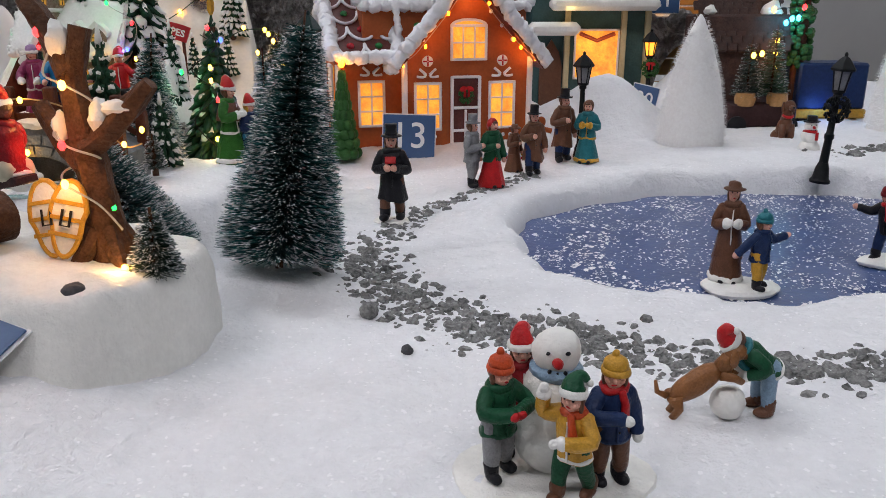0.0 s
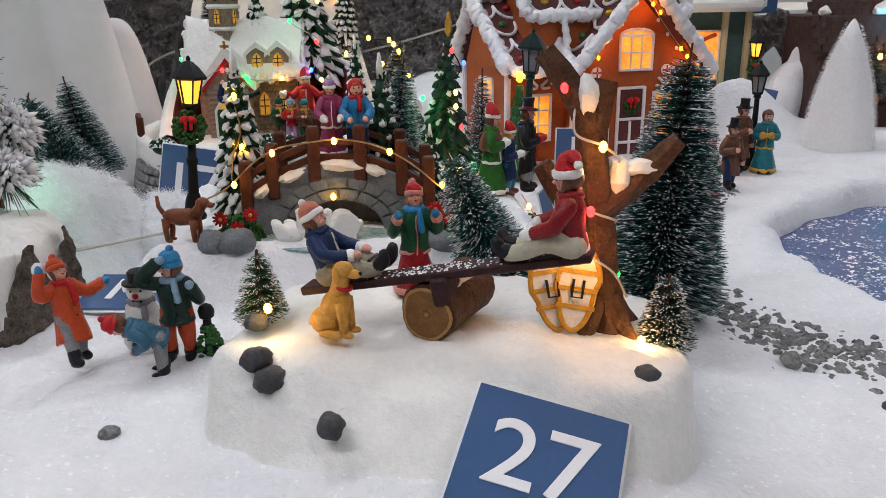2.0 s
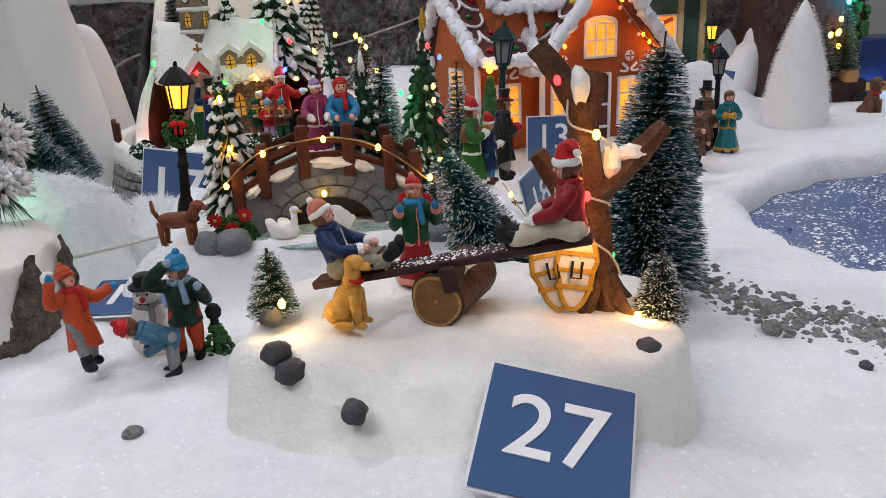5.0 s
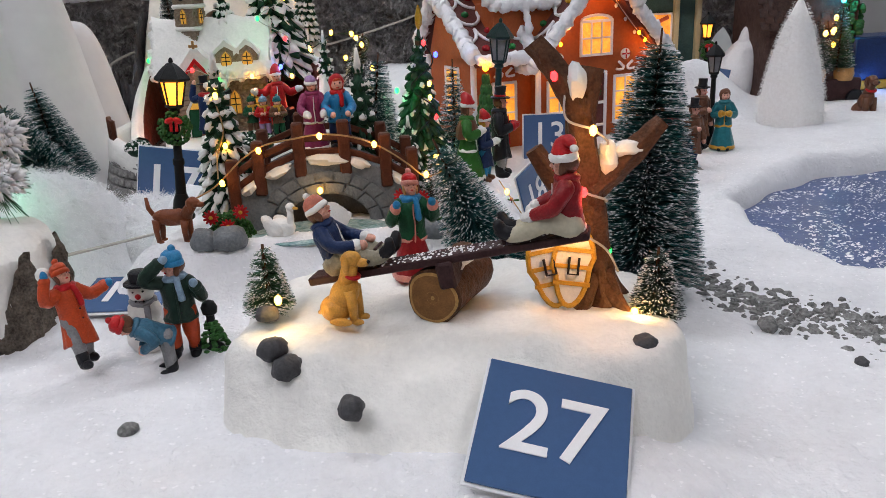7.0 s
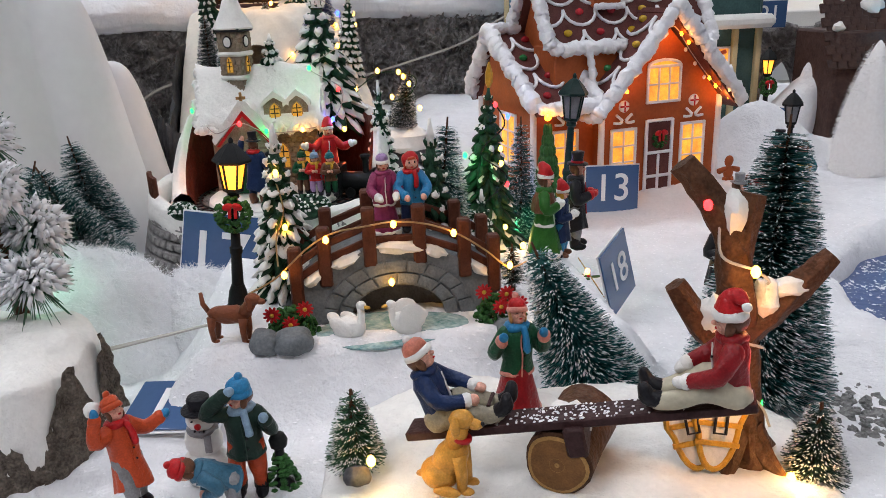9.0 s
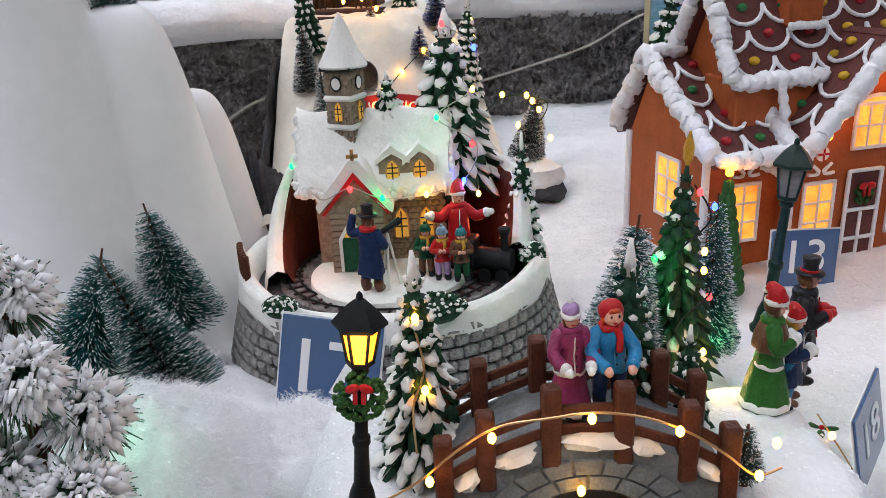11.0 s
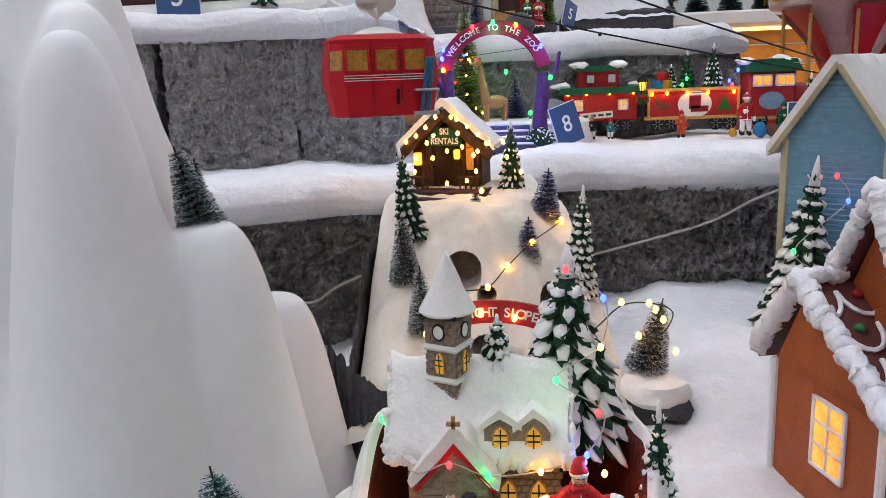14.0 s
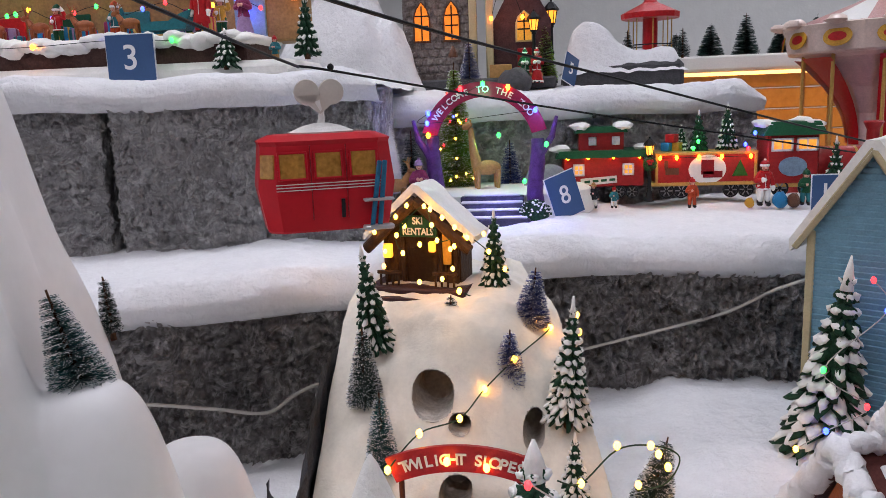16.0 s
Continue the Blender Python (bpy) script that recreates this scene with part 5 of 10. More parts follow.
def crag(u, v):
    a = -2.1 + 2.9 * u
    c, s = math.cos(a), math.sin(a)
    e = (abs(c) ** 3 + abs(s) ** 3) ** (-1 / 3)
    hgt = (0.018 + 0.03 * abs(math.sin(u * 13 + 0.6)) ** 1.6 + 0.012 * noise.noise(Vector((u * 17, 3, 0)))) * S(0, 0.12, u) * S(1, 0.8, u)
    q = e * (1.075 - 0.09 * v) + 0.045 * noise.noise(Vector((u * 45, v * 3, 5))) + 0.03 * noise.noise(Vector((u * 110, v * 9, 2)))
    return (0.072 * c * q, 0.055 * s * q, -0.004 + v * (hgt + 0.016))


g.grid(150, 24, crag)
part("rock_face", g, rough(mat("ribbed_stump_rock", (0.12, 0.095, 0.075), 0.75, 0.5, 160, 0.8, 300, speck=(0.26, 0.22, 0.18)), 300, 0.004, 5, 0.6), stump, "dark brown ribbed rock face", 0)


def frosted_pine(x, y, z, h, label):
    t = thing("frosted_pine", (x, y, z), label, "tree")
    part("trunk", Geo().tube(smooth_line([(0, 0, -0.004), (-0.002, 0, h * 0.25), (-0.006, 0, h * 0.6), (-0.008, 0, h * 0.95)], 3), [0.004 - 0.0003 * k for k in range(10)], 0, None, 8), BARK, t)
    rnd = random.Random(8)
    for k, (bx, by, bz, r) in enumerate(((0.012, -0.012, 0.026, 0.019), (-0.016, -0.008, 0.034, 0.02), (0.01, 0.008, 0.046, 0.02), (-0.012, 0.004, 0.062, 0.021), (0.004, -0.012, 0.072, 0.017), (-0.004, 0.006, 0.092, 0.017), (-0.008, -0.004, 0.108, 0.012))):
        part("limb", Geo().tube([(-0.003, 0, bz * 0.8), (bx * 0.6, by * 0.6, bz)], [0.0016, 0.0008], 0, None, 6), BARK, t)
        g = Geo()
        c = Vector((bx, by, bz))
        for _ in range(330):
            v = Vector((rnd.gauss(0, 1), rnd.gauss(0, 1), rnd.gauss(0.25, 0.7))).normalized()
            L = r * rnd.uniform(0.65, 1.1)
            p0, p1 = c + v * r * 0.08, c + v * L - Vector((0, 0, L * 0.18))
            w = v.orthogonal().normalized() * 0.0005
            g.add([p0 - w, p0 + w, p1 + w * 0.4, p1 - w * 0.4], [(0, 1, 2, 3)], 0)
            if v[2] > rnd.uniform(-1.0, -0.15):
                a, b = p0.lerp(p1, rnd.uniform(0.3, 0.55)), p0.lerp(p1, rnd.uniform(0.85, 1.03))
                e = rnd.uniform(0.0013, 0.0029)
                m, y = (a + b) / 2 + Vector((0, 0, 0.0005)), w.normalized() * e
                n = Vector((0, 0, e * 0.9))
                g.add([a, m + y, b, m - y, m + n, m - n * 0.5], [(0, 1, 4), (1, 2, 4), (2, 3, 4), (3, 0, 4), (1, 0, 5), (2, 1, 5), (3, 2, 5), (0, 3, 5)], 1)
        for _ in range(26):
            a = rnd.uniform(0, 6.283)
            v = Vector((math.cos(a) * 0.55, math.sin(a) * 0.55, -0.8))
            p1 = c + v * r * rnd.uniform(0.9, 1.5)
            w = v.orthogonal().normalized() * 0.0004
            g.add([c - w, c + w, p1 + w * 0.4, p1 - w * 0.4], [(0, 1, 2, 3)], 0)
        part("needle_tuft", g, [PINE_GREEN, FLAKE], t, sharp=0)
    return t


frosted_pine(-0.447, 0.498, 0.064, 0.115, "frosted pine with snow-laden needle tufts")
glow(-0.455, 0.545, 0.075, 0.012, (0.15, 1, 0.45), 0.01)

# ---- snowman group and the dog ----
grp = thing("figure_plate", (0.0425, 0.242, 0.003), "thin white cast plate under the snowman group", "plate")
part("plate", Geo().lathe([(0.034, -0.004), (0.036, -0.002), (0.034, 0.0018), (0.02, 0.0026)], 0, SC(1, 0.72, 1), 26, 0.03, 4), SNOW_RESIN, grp)
z0 = 0.0045
snowman(T(0.0435, 0.247, z0) @ RZ(-4), 0.0535, "toy snowman with blue scarf and red nose", PALE_BLUE, False)
figure("snowman_child", T(0.0245, 0.241, z0 + 0.001) @ RZ(30), 0.043, "toy child in green jumper and orange beanie holding snow", GREEN, GREY, "beanie", ORANGE, BLACK, None, "hug", "hug", gloves=RED, stride=0.04, group="snowman children")
figure("snowman_child", T(0.0325, 0.256, z0) @ RZ(8), 0.045, "toy child in dark red coat and santa hat", RED_DEEP, GREY, "santa", RED, BLACK, WHITE, "down", "front", group="snowman children")
figure("snowman_child", T(0.0485, 0.230, z0) @ RZ(-35) @ RX(6), 0.042, "toy child in ochre jacket hugging the snowman", YELLOW, GREEN, "santa", GREEN, BROWN, WHITE, "up", "hug", stride=0.1, nod=-14, gloves=WHITE, scarf=ORANGE, group="snowman children")
figure("snowman_child", T(0.061, 0.239, z0) @ RZ(10), 0.0445, "toy child in navy coat and ochre beanie", NAVY, BROWN, "beanie", YELLOW, BLACK, None, "hug", "down", turn=-25, gloves=WHITE, scarf=RED, group="snowman children")
dog(T(0.1025, 0.283, 0.0035) @ RZ(-2), 0.029, "brown toy dog leaping at a snowball", paint("dog_brown", (0.24, 0.10, 0.035)), None, "jump")
figure("playing_child", T(0.131, 0.288, 0.0035) @ RZ(-78), 0.044, "toy child in green coat and santa hat bending to a snowball", GREEN, PALE_BLUE, "santa", RED, BROWN, WHITE, "front", "front", bend=52, scarf=TEAL)
ob = part("snowball", Geo().ball((0, 0, 0), 0.0068, 0, None, 14, 9, None, 0.1, 4), SNOW_RESIN)
ob.matrix_basis = T(0.1155, 0.2835, 0.0095)
tagged(ob, "large white snowball between dog and child", "snowball")

# ---- pond people ----
pl = thing("figure_plate", (0.182, 0.455, -0.0075), "white cast snow plate on the pond", "plate")
part("plate", Geo().lathe([(0.021, 0), (0.022, 0.002), (0.02, 0.004), (0.012, 0.005)], 0, SC(1.05, 0.8, 1), 22, 0.05, 4), SNOW_RESIN, pl)
figure("strolling_woman", T(0.1755, 0.463, -0.0035) @ RZ(-12) @ SC(0.82, 0.85, 1), 0.062, "toy woman in long brown dress and wide hat carrying a child", BROWN, BROWN, "wide", BROWN, BLACK, WHITE, "front", "front", True, True)
figure("pond_child", T(0.1895, 0.449, -0.0035) @ RZ(35), 0.045, "toy child in blue coat and ochre trousers", NAVY, YELLOW, "beanie", TEAL, BLACK, None, "back", "out", stride=0.05)
pl = thing("figure_plate", (0.302, 0.505, -0.0075), "white cast snow plate on the pond", "plate")
part("plate", Geo().lathe([(0.02, 0), (0.021, 0.002), (0.019, 0.004), (0.01, 0.005)], 0, SC(1.1, 0.7, 1), 22, 0.05, 6), SNOW_RESIN, pl)
figure("skater", T(0.298, 0.507, -0.0035) @ RZ(-60) @ RX(12), 0.05, "dark-clothed toy skater with red hat", BLACK, NAVY, "beanie", RED_DEEP, BLACK, None, "out", "back", stride=0.14, scarf=RED)
for x, y, yaw, nm, lb, c, l, hat, hm, sk, h in (
    (-0.034, 0.583, 0, "carol_singer", "toy man in black tailcoat with red book and top hat", BLACK, BROWN, "top", BLACK, False, 0.068),
    (0.028, 0.690, 60, "stroller", "toy man in grey suit and hat", GREY, GREY, "top", GREY, False, 0.06),
    (0.046, 0.694, 30, "stroller", "toy woman in red skirt and green bodice", GREEN, RED, "hood", RED, True, 0.061),
    (0.087, 0.742, 10, "stroller", "toy man in dark coat and top hat walking", BROWN, NAVY, "top", BLACK, False, 0.062),
    (0.070, 0.752, 40, "stroller", "toy woman in brown dress beside the house", BROWN, BROWN, "wide", BROWN, True, 0.045),
    (0.123, 0.803, 20, "stroller", "toy man in long brown coat and top hat", BROWN, NAVY, "top", BLACK, False, 0.069),
    (0.147, 0.800, -20, "stroller", "toy woman in teal dress with yellow hem", TEAL, TEAL, "hood", BROWN, True, 0.063),
):
    figure(nm, T(x, y, ground_z(x, y) + 0.001) @ RZ(yaw), h, lb, c, l, hat, hm, BLACK, YELLOW if "teal" in lb else None, "front", "front" if "teal" in lb or "book" in lb else "down", sk, "coat" in lb or "tail" in lb, stride=0.09 if "walking" in lb else 0.04, group="strolling figures")
for x, y, r in ((-0.034, 0.583, 0.012), (0.136, 0.80, 0.021)):
    pl = thing("figure_plate", (x, y, ground_z(x, y) - 0.002), "white cast plate under toy figures", "plate")
    part("plate", Geo().lathe([(r, 0), (r * 1.05, 0.0015), (r * 0.95, 0.003), (r * 0.5, 0.0034)], 0, SC(1.1, 0.8, 1), 20, 0.06, 5), SNOW_RESIN, pl)
bk = part("song_book", Geo().box((0, 0, 0), (0.008, 0.002, 0.005), 0, None, 0.0004), RED)
bk.matrix_basis = T(-0.034, 0.5705, 0.049) @ RX(-30)
tagged(bk, "small red song book held by a toy man", "book")
brush_tree(-0.088, 0.434, 0.015, 0.150, 0.0365, "large dark teal bottle brush fir flecked with snow", (7.5, -9), PINE, 0.4, 5200, 21, width=0.0010, tip=0.0013, power=0.72)
# ---- street lamps ----
def street_lamp(m, h, label, lit=True, wreath=False, body=None, box=None, seed=0, wide=1.0):
    """A lamp post with a six-sided lantern; h is the whole height."""
    body = body or IRON
    t = thing("street_lamp", m, label, "street lamp", "toy street lamps")
    k = h / 0.1
    part("base", Geo().lathe([(0.0075 * k, 0), (0.0078 * k, 0.002 * k), (0.0062 * k, 0.004 * k), (0.005 * k, 0.012 * k), (0.0036 * k, 0.016 * k)], 0, None, 12), body, t)
    part("pole", Geo().lathe([(0.0034 * k, 0.015 * k), (0.0029 * k, 0.034 * k), (0.0036 * k, 0.035 * k), (0.0036 * k, 0.038 * k), (0.0027 * k, 0.039 * k), (0.0022 * k, 0.066 * k), (0.0034 * k, 0.067 * k), (0.003 * k, 0.07 * k)], 0, None, 12), body, t)
    q = k * wide
    if lit:
        part("glass", Geo().lathe([(0.0042 * q, 0.0715 * k), (0.0066 * q, 0.0865 * k), (0.006 * q, 0.087 * k)], 0, None, 6), LAMP_LIT, t, "glowing orange lantern glass", 20)
    else:
        part("glass", Geo().lathe([(0.0042 * q, 0.0715 * k), (0.0066 * q, 0.0865 * k), (0.006 * q, 0.087 * k)], 0, None, 6), GREY, t, "dim grey lantern glass", 20)
    part("lantern_floor", Geo().lathe([(0.003 * q, 0.069 * k), (0.0052 * q, 0.0705 * k), (0.005 * q, 0.072 * k)], 0, None, 6), body, t, "", 20)
    for i in range(6):
        a = math.pi * i / 3
        part("lantern_bar", Geo().tube([(0.0046 * q * math.cos(a), 0.0046 * q * math.sin(a), 0.0712 * k), (0.0072 * q * math.cos(a), 0.0072 * q * math.sin(a), 0.087 * k)], 0.0006 * k, 0, None, 5), body, t)
    part("roof", Geo().lathe([(0.0085 * q, 0.086 * k), (0.0098 * q, 0.0868 * k), (0.0098 * q, 0.088 * k), (0.006 * q, 0.093 * k), (0.0028 * q, 0.0962 * k), (0.0012 * q, 0.097 * k)], 0, None, 6), body, t, "", 20)
    part("finial", Geo().lathe([(0.0008 * k, 0.0965 * k), (0.0014 * k, 0.0975 * k), (0.0012 * k, 0.099 * k), (0.0004 * k, 0.1 * k)], 0, None, 8), body, t)
    if wreath:
        g = Geo()
        rnd = random.Random(seed)
        for i in range(170):
            a, b = rnd.uniform(0, 6.283), rnd.uniform(0, 6.283)
            R, r = 0.0072 * k, 0.0026 * k
            p = ((R + r * math.cos(b)) * math.cos(a), -0.0035 * k + r * math.sin(b) * 0.8, 0.058 * k + (R + r * math.cos(b)) * math.sin(a))
            g.ball(p, (0.0013 * k, 0.0011 * k, 0.0013 * k), 0, None, 5, 4)
        w = part("wreath", g, IRON if wreath == "dark" else LEAF, t, "black wreath" if wreath == "dark" else "green wreath", 60)
        g = Geo()
        for s in (-1, 1):
            g.ball((s * 0.0026 * k, -0.0065 * k, 0.063 * k), (0.003 * k, 0.001 * k, 0.002 * k), 0, None, 8, 6, RY(s * 25).to_3x3())
            g.box((s * 0.0016 * k, -0.0065 * k, 0.0595 * k), (0.0018 * k, 0.0008 * k, 0.006 * k), 0)
        if wreath != "dark":
            part("bow", g, RED, w, "red ribbon bow")
    return t


street_lamp(T(-0.343, 0.512, 0.054) @ RY(4), 0.094, "black street lamp with orange light, green wreath and red bow", True, True, None, None, 3, 1.08)
glow(-0.338, 0.500, 0.130, 0.006, (1, 0.5, 0.12))
street_lamp(T(-0.1155, 0.688, 0.034) @ RY(3.5), 0.118, "dark green street lamp with an unlit glass lantern", False, False, IRON_GREEN, None, 4)
street_lamp(T(0.1435, 0.82, 0.002), 0.110, "black street lamp behind a strolling couple", False, False)
street_lamp(T(0.338, 0.70, 0.005) @ RY(4), 0.113, "black street lamp with pale glass beside the pond", False, "dark", IRON, None, 6)

# ---- the bridge scene ----
XC, ZW = -0.257, 0.0435
br = thing("stone_bridge", T(XC, 0.51, ZW) @ SC(0.84, 1, 1), "grey stone arch bridge with brown wooden railings and snow", "bridge")
BRIDGE_STONE = mat("blue_grey_stone", (0.145, 0.16, 0.17), 0.6, 0.3, 120, 0.5, 400)


def deck(x):
    return 0.010 + 0.031 * max(0.0, math.cos(x * 20)) ** 0.9


outer = [(x, deck(x)) for x in np.linspace(-0.066, 0.066, 27)]
inner = [(0.031 * math.cos(a), 0.019 * math.sin(a)) for a in np.linspace(0, math.pi, 19)]
g = Geo()
g.prism([(-0.066, -0.004)] + [(float(x), float(z)) for x, z in outer] + [(0.066, -0.004), (0.031, -0.004)] + [(float(x), float(z)) for x, z in inner] + [(-0.031, -0.004)], 0.044, 0, T(0, 0.022, 0))
part("arch", g, BRIDGE_STONE, br)
# A dark panel closes the opening; the recess's shade is in its colour.
part("arch_shade", Geo().prism([(0.035 * math.cos(a), 0.027 * math.sin(a) - 0.003) for a in np.linspace(0, math.pi, 17)], 0.02, 0, T(0, 0.025, 0)), ROCK_DARK, br, "dark panel standing in for the shade inside the arch")
for row, (r0, r1, n) in enumerate(((0.0315, 0.0395, 8), (0.041, 0.05, 11))):
    for i in range(n):
        a0, a1 = math.pi * (i + 0.06) / n, math.pi * (i + 0.94) / n
        zk = 0.66
        poly = [(r0 * math.cos(a), r0 * zk * math.sin(a)) for a in np.linspace(a0, a1, 4)] + [(r1 * math.cos(a), r1 * zk * math.sin(a)) for a in np.linspace(a1, a0, 4)]
        part("stone", Geo().prism(poly, 0.003, 0, T(0, -0.0002, 0)), BRIDGE_STONE, br)
for side, yy in ((0, 0.002), (1, 0.042)):
    xsr = [-0.064, -0.045, -0.016, 0.016, 0.045, 0.064]
    for k, x in enumerate(xsr):
        z = deck(x)
        part("post", Geo().box((x, yy, z + 0.007), (0.0086, 0.0076, 0.033), 0, None, 0.0012), WOOD_RED, br)
    for hgt in (0.005, 0.0135):
        for i in range(5):
            a, b = xsr[i], xsr[i + 1]
            L = math.dist((a, deck(a)), (b, deck(b)))
            ang = math.degrees(math.atan2(deck(b) - deck(a), b - a))
            part("rail", Geo().box((0, 0, 0), (L, 0.0022, 0.0042), 0, T((a + b) / 2, yy + 0.0005, (deck(a) + deck(b)) / 2 + hgt) @ RY(-ang), 0.0006), WOOD_RED, br)
for x, w in ((-0.032, 0.009), (0.004, 0.014), (0.026, 0.007), (-0.053, 0.007), (0.054, 0.006)):
    z = deck(x)
    part("snow", Geo().ball((x, 0.002, z - 0.001), (w * 1.15, 0.006, 0.0034), 0, None, 12, 7, RY(math.degrees(math.atan2(deck(x - 0.004) - deck(x + 0.004), 0.008))).to_3x3(), 0.4, int(x * 999)), SNOW_RESIN, br)
bw = [(-0.336, 0.503, 0.066), (-0.321, 0.505, 0.073), (-0.304, 0.504, 0.088), (-0.29, 0.505, 0.0955), (-0.272, 0.504, 0.0985), (-0.256, 0.504, 0.1), (-0.238, 0.504, 0.097), (-0.222, 0.504, 0.09), (-0.208, 0.504, 0.08), (-0.196, 0.504, 0.07), (-0.186, 0.505, 0.072)]
string_lights("copper wire of warm fairy lights along the bridge railing", bw, [((-0.316, 0.502, 0.0755), WARM), ((-0.293, 0.501, 0.0935), WARM), ((-0.2575, 0.501, 0.0995), WARM), ((-0.226, 0.501, 0.0925), WARM), ((-0.196, 0.501, 0.072), WARM), ((-0.187, 0.509, 0.08), WARM)], WIRE_COPPER, 0.0005, 0.0019)
string_lights("single warm bulb set in the bridge arch", [(-0.26, 0.508, 0.068), (-0.26, 0.505, 0.067)], [((-0.26, 0.505, 0.066), WARM)], WIRE_COPPER, 0.0004, 0.0019)
glow(-0.2575, 0.494, 0.1, 0.003, (1, 0.55, 0.15))
glow(-0.26, 0.498, 0.064, 0.004, (1, 0.65, 0.3))
glow(-0.196, 0.495, 0.074, 0.003, (1, 0.55, 0.15))
glow(-0.3, 0.494, 0.088, 0.003, (1, 0.55, 0.15))

ICE = mat("teal_ice_water", (0.12, 0.36, 0.36), 0.15, 0.35, 60, 0.4, 200, speck=(0.6, 0.72, 0.72))
tagged(part("duck_pond", Geo().lathe([(0.001, 0.0435), (0.036, 0.0436), (0.037, 0.045), (0.03, 0.0456), (0.001, 0.0457)], 0, T(-0.262, 0.492, 0) @ SC(1.1, 0.62, 1), 36, 0.04, 3), ICE), "small teal frozen duck pond under the bridge", "pond")


def duck(m, s, label, upright=0):
    g = Geo()
    g.ball((0, 0, 0.3), (0.46, 0.27, 0.29), 0, None, 22, 14, RY(-12 - upright).to_3x3())
    g.ball((-0.42, 0, 0.46), (0.2, 0.13, 0.13), 0, None, 18, 12, RY(35).to_3x3())
    for t in (-1, 1):
        g.ball((-0.08, t * 0.22, 0.38 + upright * 0.006), (0.34, 0.06, 0.2 + upright * 0.006), 0, None, 18, 12, RY(20 + upright).to_3x3())
    g.tube(smooth_line([(0.28, 0, 0.4), (0.36, 0, 0.62), (0.36, 0, 0.86)], 3), [0.14, 0.12, 0.1, 0.09, 0.085, 0.09, 0.1], 0, None, 10)
    g.ball((0.38, 0, 0.92), (0.13, 0.11, 0.11), 0, None, 10, 8)
    g.ball((0.54, 0, 0.9), (0.1, 0.06, 0.04), 1, None, 8, 6)
    cast(g, s, 1.0, len(label))
    ob = part("toy_duck", g, [WHITE, YELLOW], None, "", 0)
    ob.matrix_basis = m
    return tagged(ob, label, "duck figurine", "white ducks")


duck(T(-0.284, 0.484, 0.044) @ RZ(-35), 0.022, "white toy duck with yellow bill on the ice")
duck(T(-0.2545, 0.483, 0.044) @ RZ(200), 0.021, "white toy duck raising its wings on the ice", 30)
rock("stone", -0.3265, 0.478, 0.0485, 0.0095, "smooth blue-grey cast stone beside the ice", BRIDGE_STONE, 3)
rock("stone", -0.312, 0.475, 0.0495, 0.0105, "smooth blue-grey cast stone beside the ice", BRIDGE_STONE, 5)
rock("stone", -0.199, 0.478, 0.043, 0.011, "smooth blue-grey cast stone beside the ice", BRIDGE_STONE, 9)


def flower_bush(x, y, z, flowers, label, seed):
    t = thing("flower_bush", (x, y, z), label, "bush", "flower bushes")
    rnd = random.Random(seed)
    g = Geo()
    for _ in range(320):
        v = Vector((rnd.gauss(0, 1), rnd.gauss(0, 1), abs(rnd.gauss(0, 1)))).normalized()
        p = Vector((v[0] * 0.014, v[1] * 0.008, v[2] * 0.017)) * rnd.uniform(0.7, 1.05)
        g.ball(p, (0.0016, 0.001, 0.0013), 0, None, 5, 4, RZ(rnd.uniform(0, 180)).to_3x3())
    part("leaves", g, LEAF, t, "", 60)
    for fx, fz in flowers:
        g = Geo()
        fy = -0.0085
        for i in range(11):
            a = 6.283 * i / 11
            g.ball((fx + 0.0026 * math.cos(a), fy, fz + 0.0026 * math.sin(a)), (0.0022, 0.0006, 0.0009), 0, None, 6, 4, RY(-math.degrees(a)).to_3x3())
        f = part("flower", g, RED, t, "dark red daisy flower")
        part("flower_heart", Geo().ball((fx, fy - 0.0006, fz), (0.0012, 0.0008, 0.0012), 0, None, 8, 6), YELLOW, f)
    return t


flower_bush(-0.314, 0.497, 0.042, ((-0.009, 0.017), (0.0, 0.011), (0.008, 0.019)), "green bush with three red daisies by the bridge", 2)
flower_bush(-0.203, 0.494, 0.042, ((-0.01, 0.022), (-0.001, 0.013), (0.002, 0.02), (0.009, 0.014)), "green bush with red daisies by the bridge", 5)
dog(T(-0.3445, 0.490, 0.046) @ RZ(-14), 0.027, "curly brown toy dog standing in the snow", paint("dog_rust", (0.2, 0.06, 0.025)), None, "stand")
figure("bridge_child", T(-0.2605, 0.530, 0.086) @ RZ(8), 0.0455, "toy child in magenta coat with white trim and lilac hat", MAGENTA, MAGENTA, "beanie", LILAC, BLACK, WHITE, "rest", "rest", True, group="bridge children")
figure("bridge_child", T(-0.245, 0.531, 0.086) @ RZ(4), 0.0455, "toy child in blue coat with red hood and scarf", BLUE, NAVY, "hood", RED, BLACK, None, "rest", "rest", scarf=RED, hair=ORANGE, group="bridge children")

# ---- trees and singers behind the bridge ----
zt = 0.043
t = resin_tree(-0.3195, 0.557, zt, 0.103, 0.022, "slim painted fir with snow pads and warm bulbs", 11, 0.92, (0, 4), 1)
string_lights("warm bulbs on wire running down a painted fir", [(-0.318, 0.552, 0.128), (-0.32, 0.546, 0.118), (-0.317, 0.542, 0.1), (-0.322, 0.538, 0.085), (-0.321, 0.522, 0.074)], [((-0.3195, 0.545, 0.121), WARM), ((-0.317, 0.542, 0.09), WARM)], WIRE_COPPER, 0.0005, 0.0019)
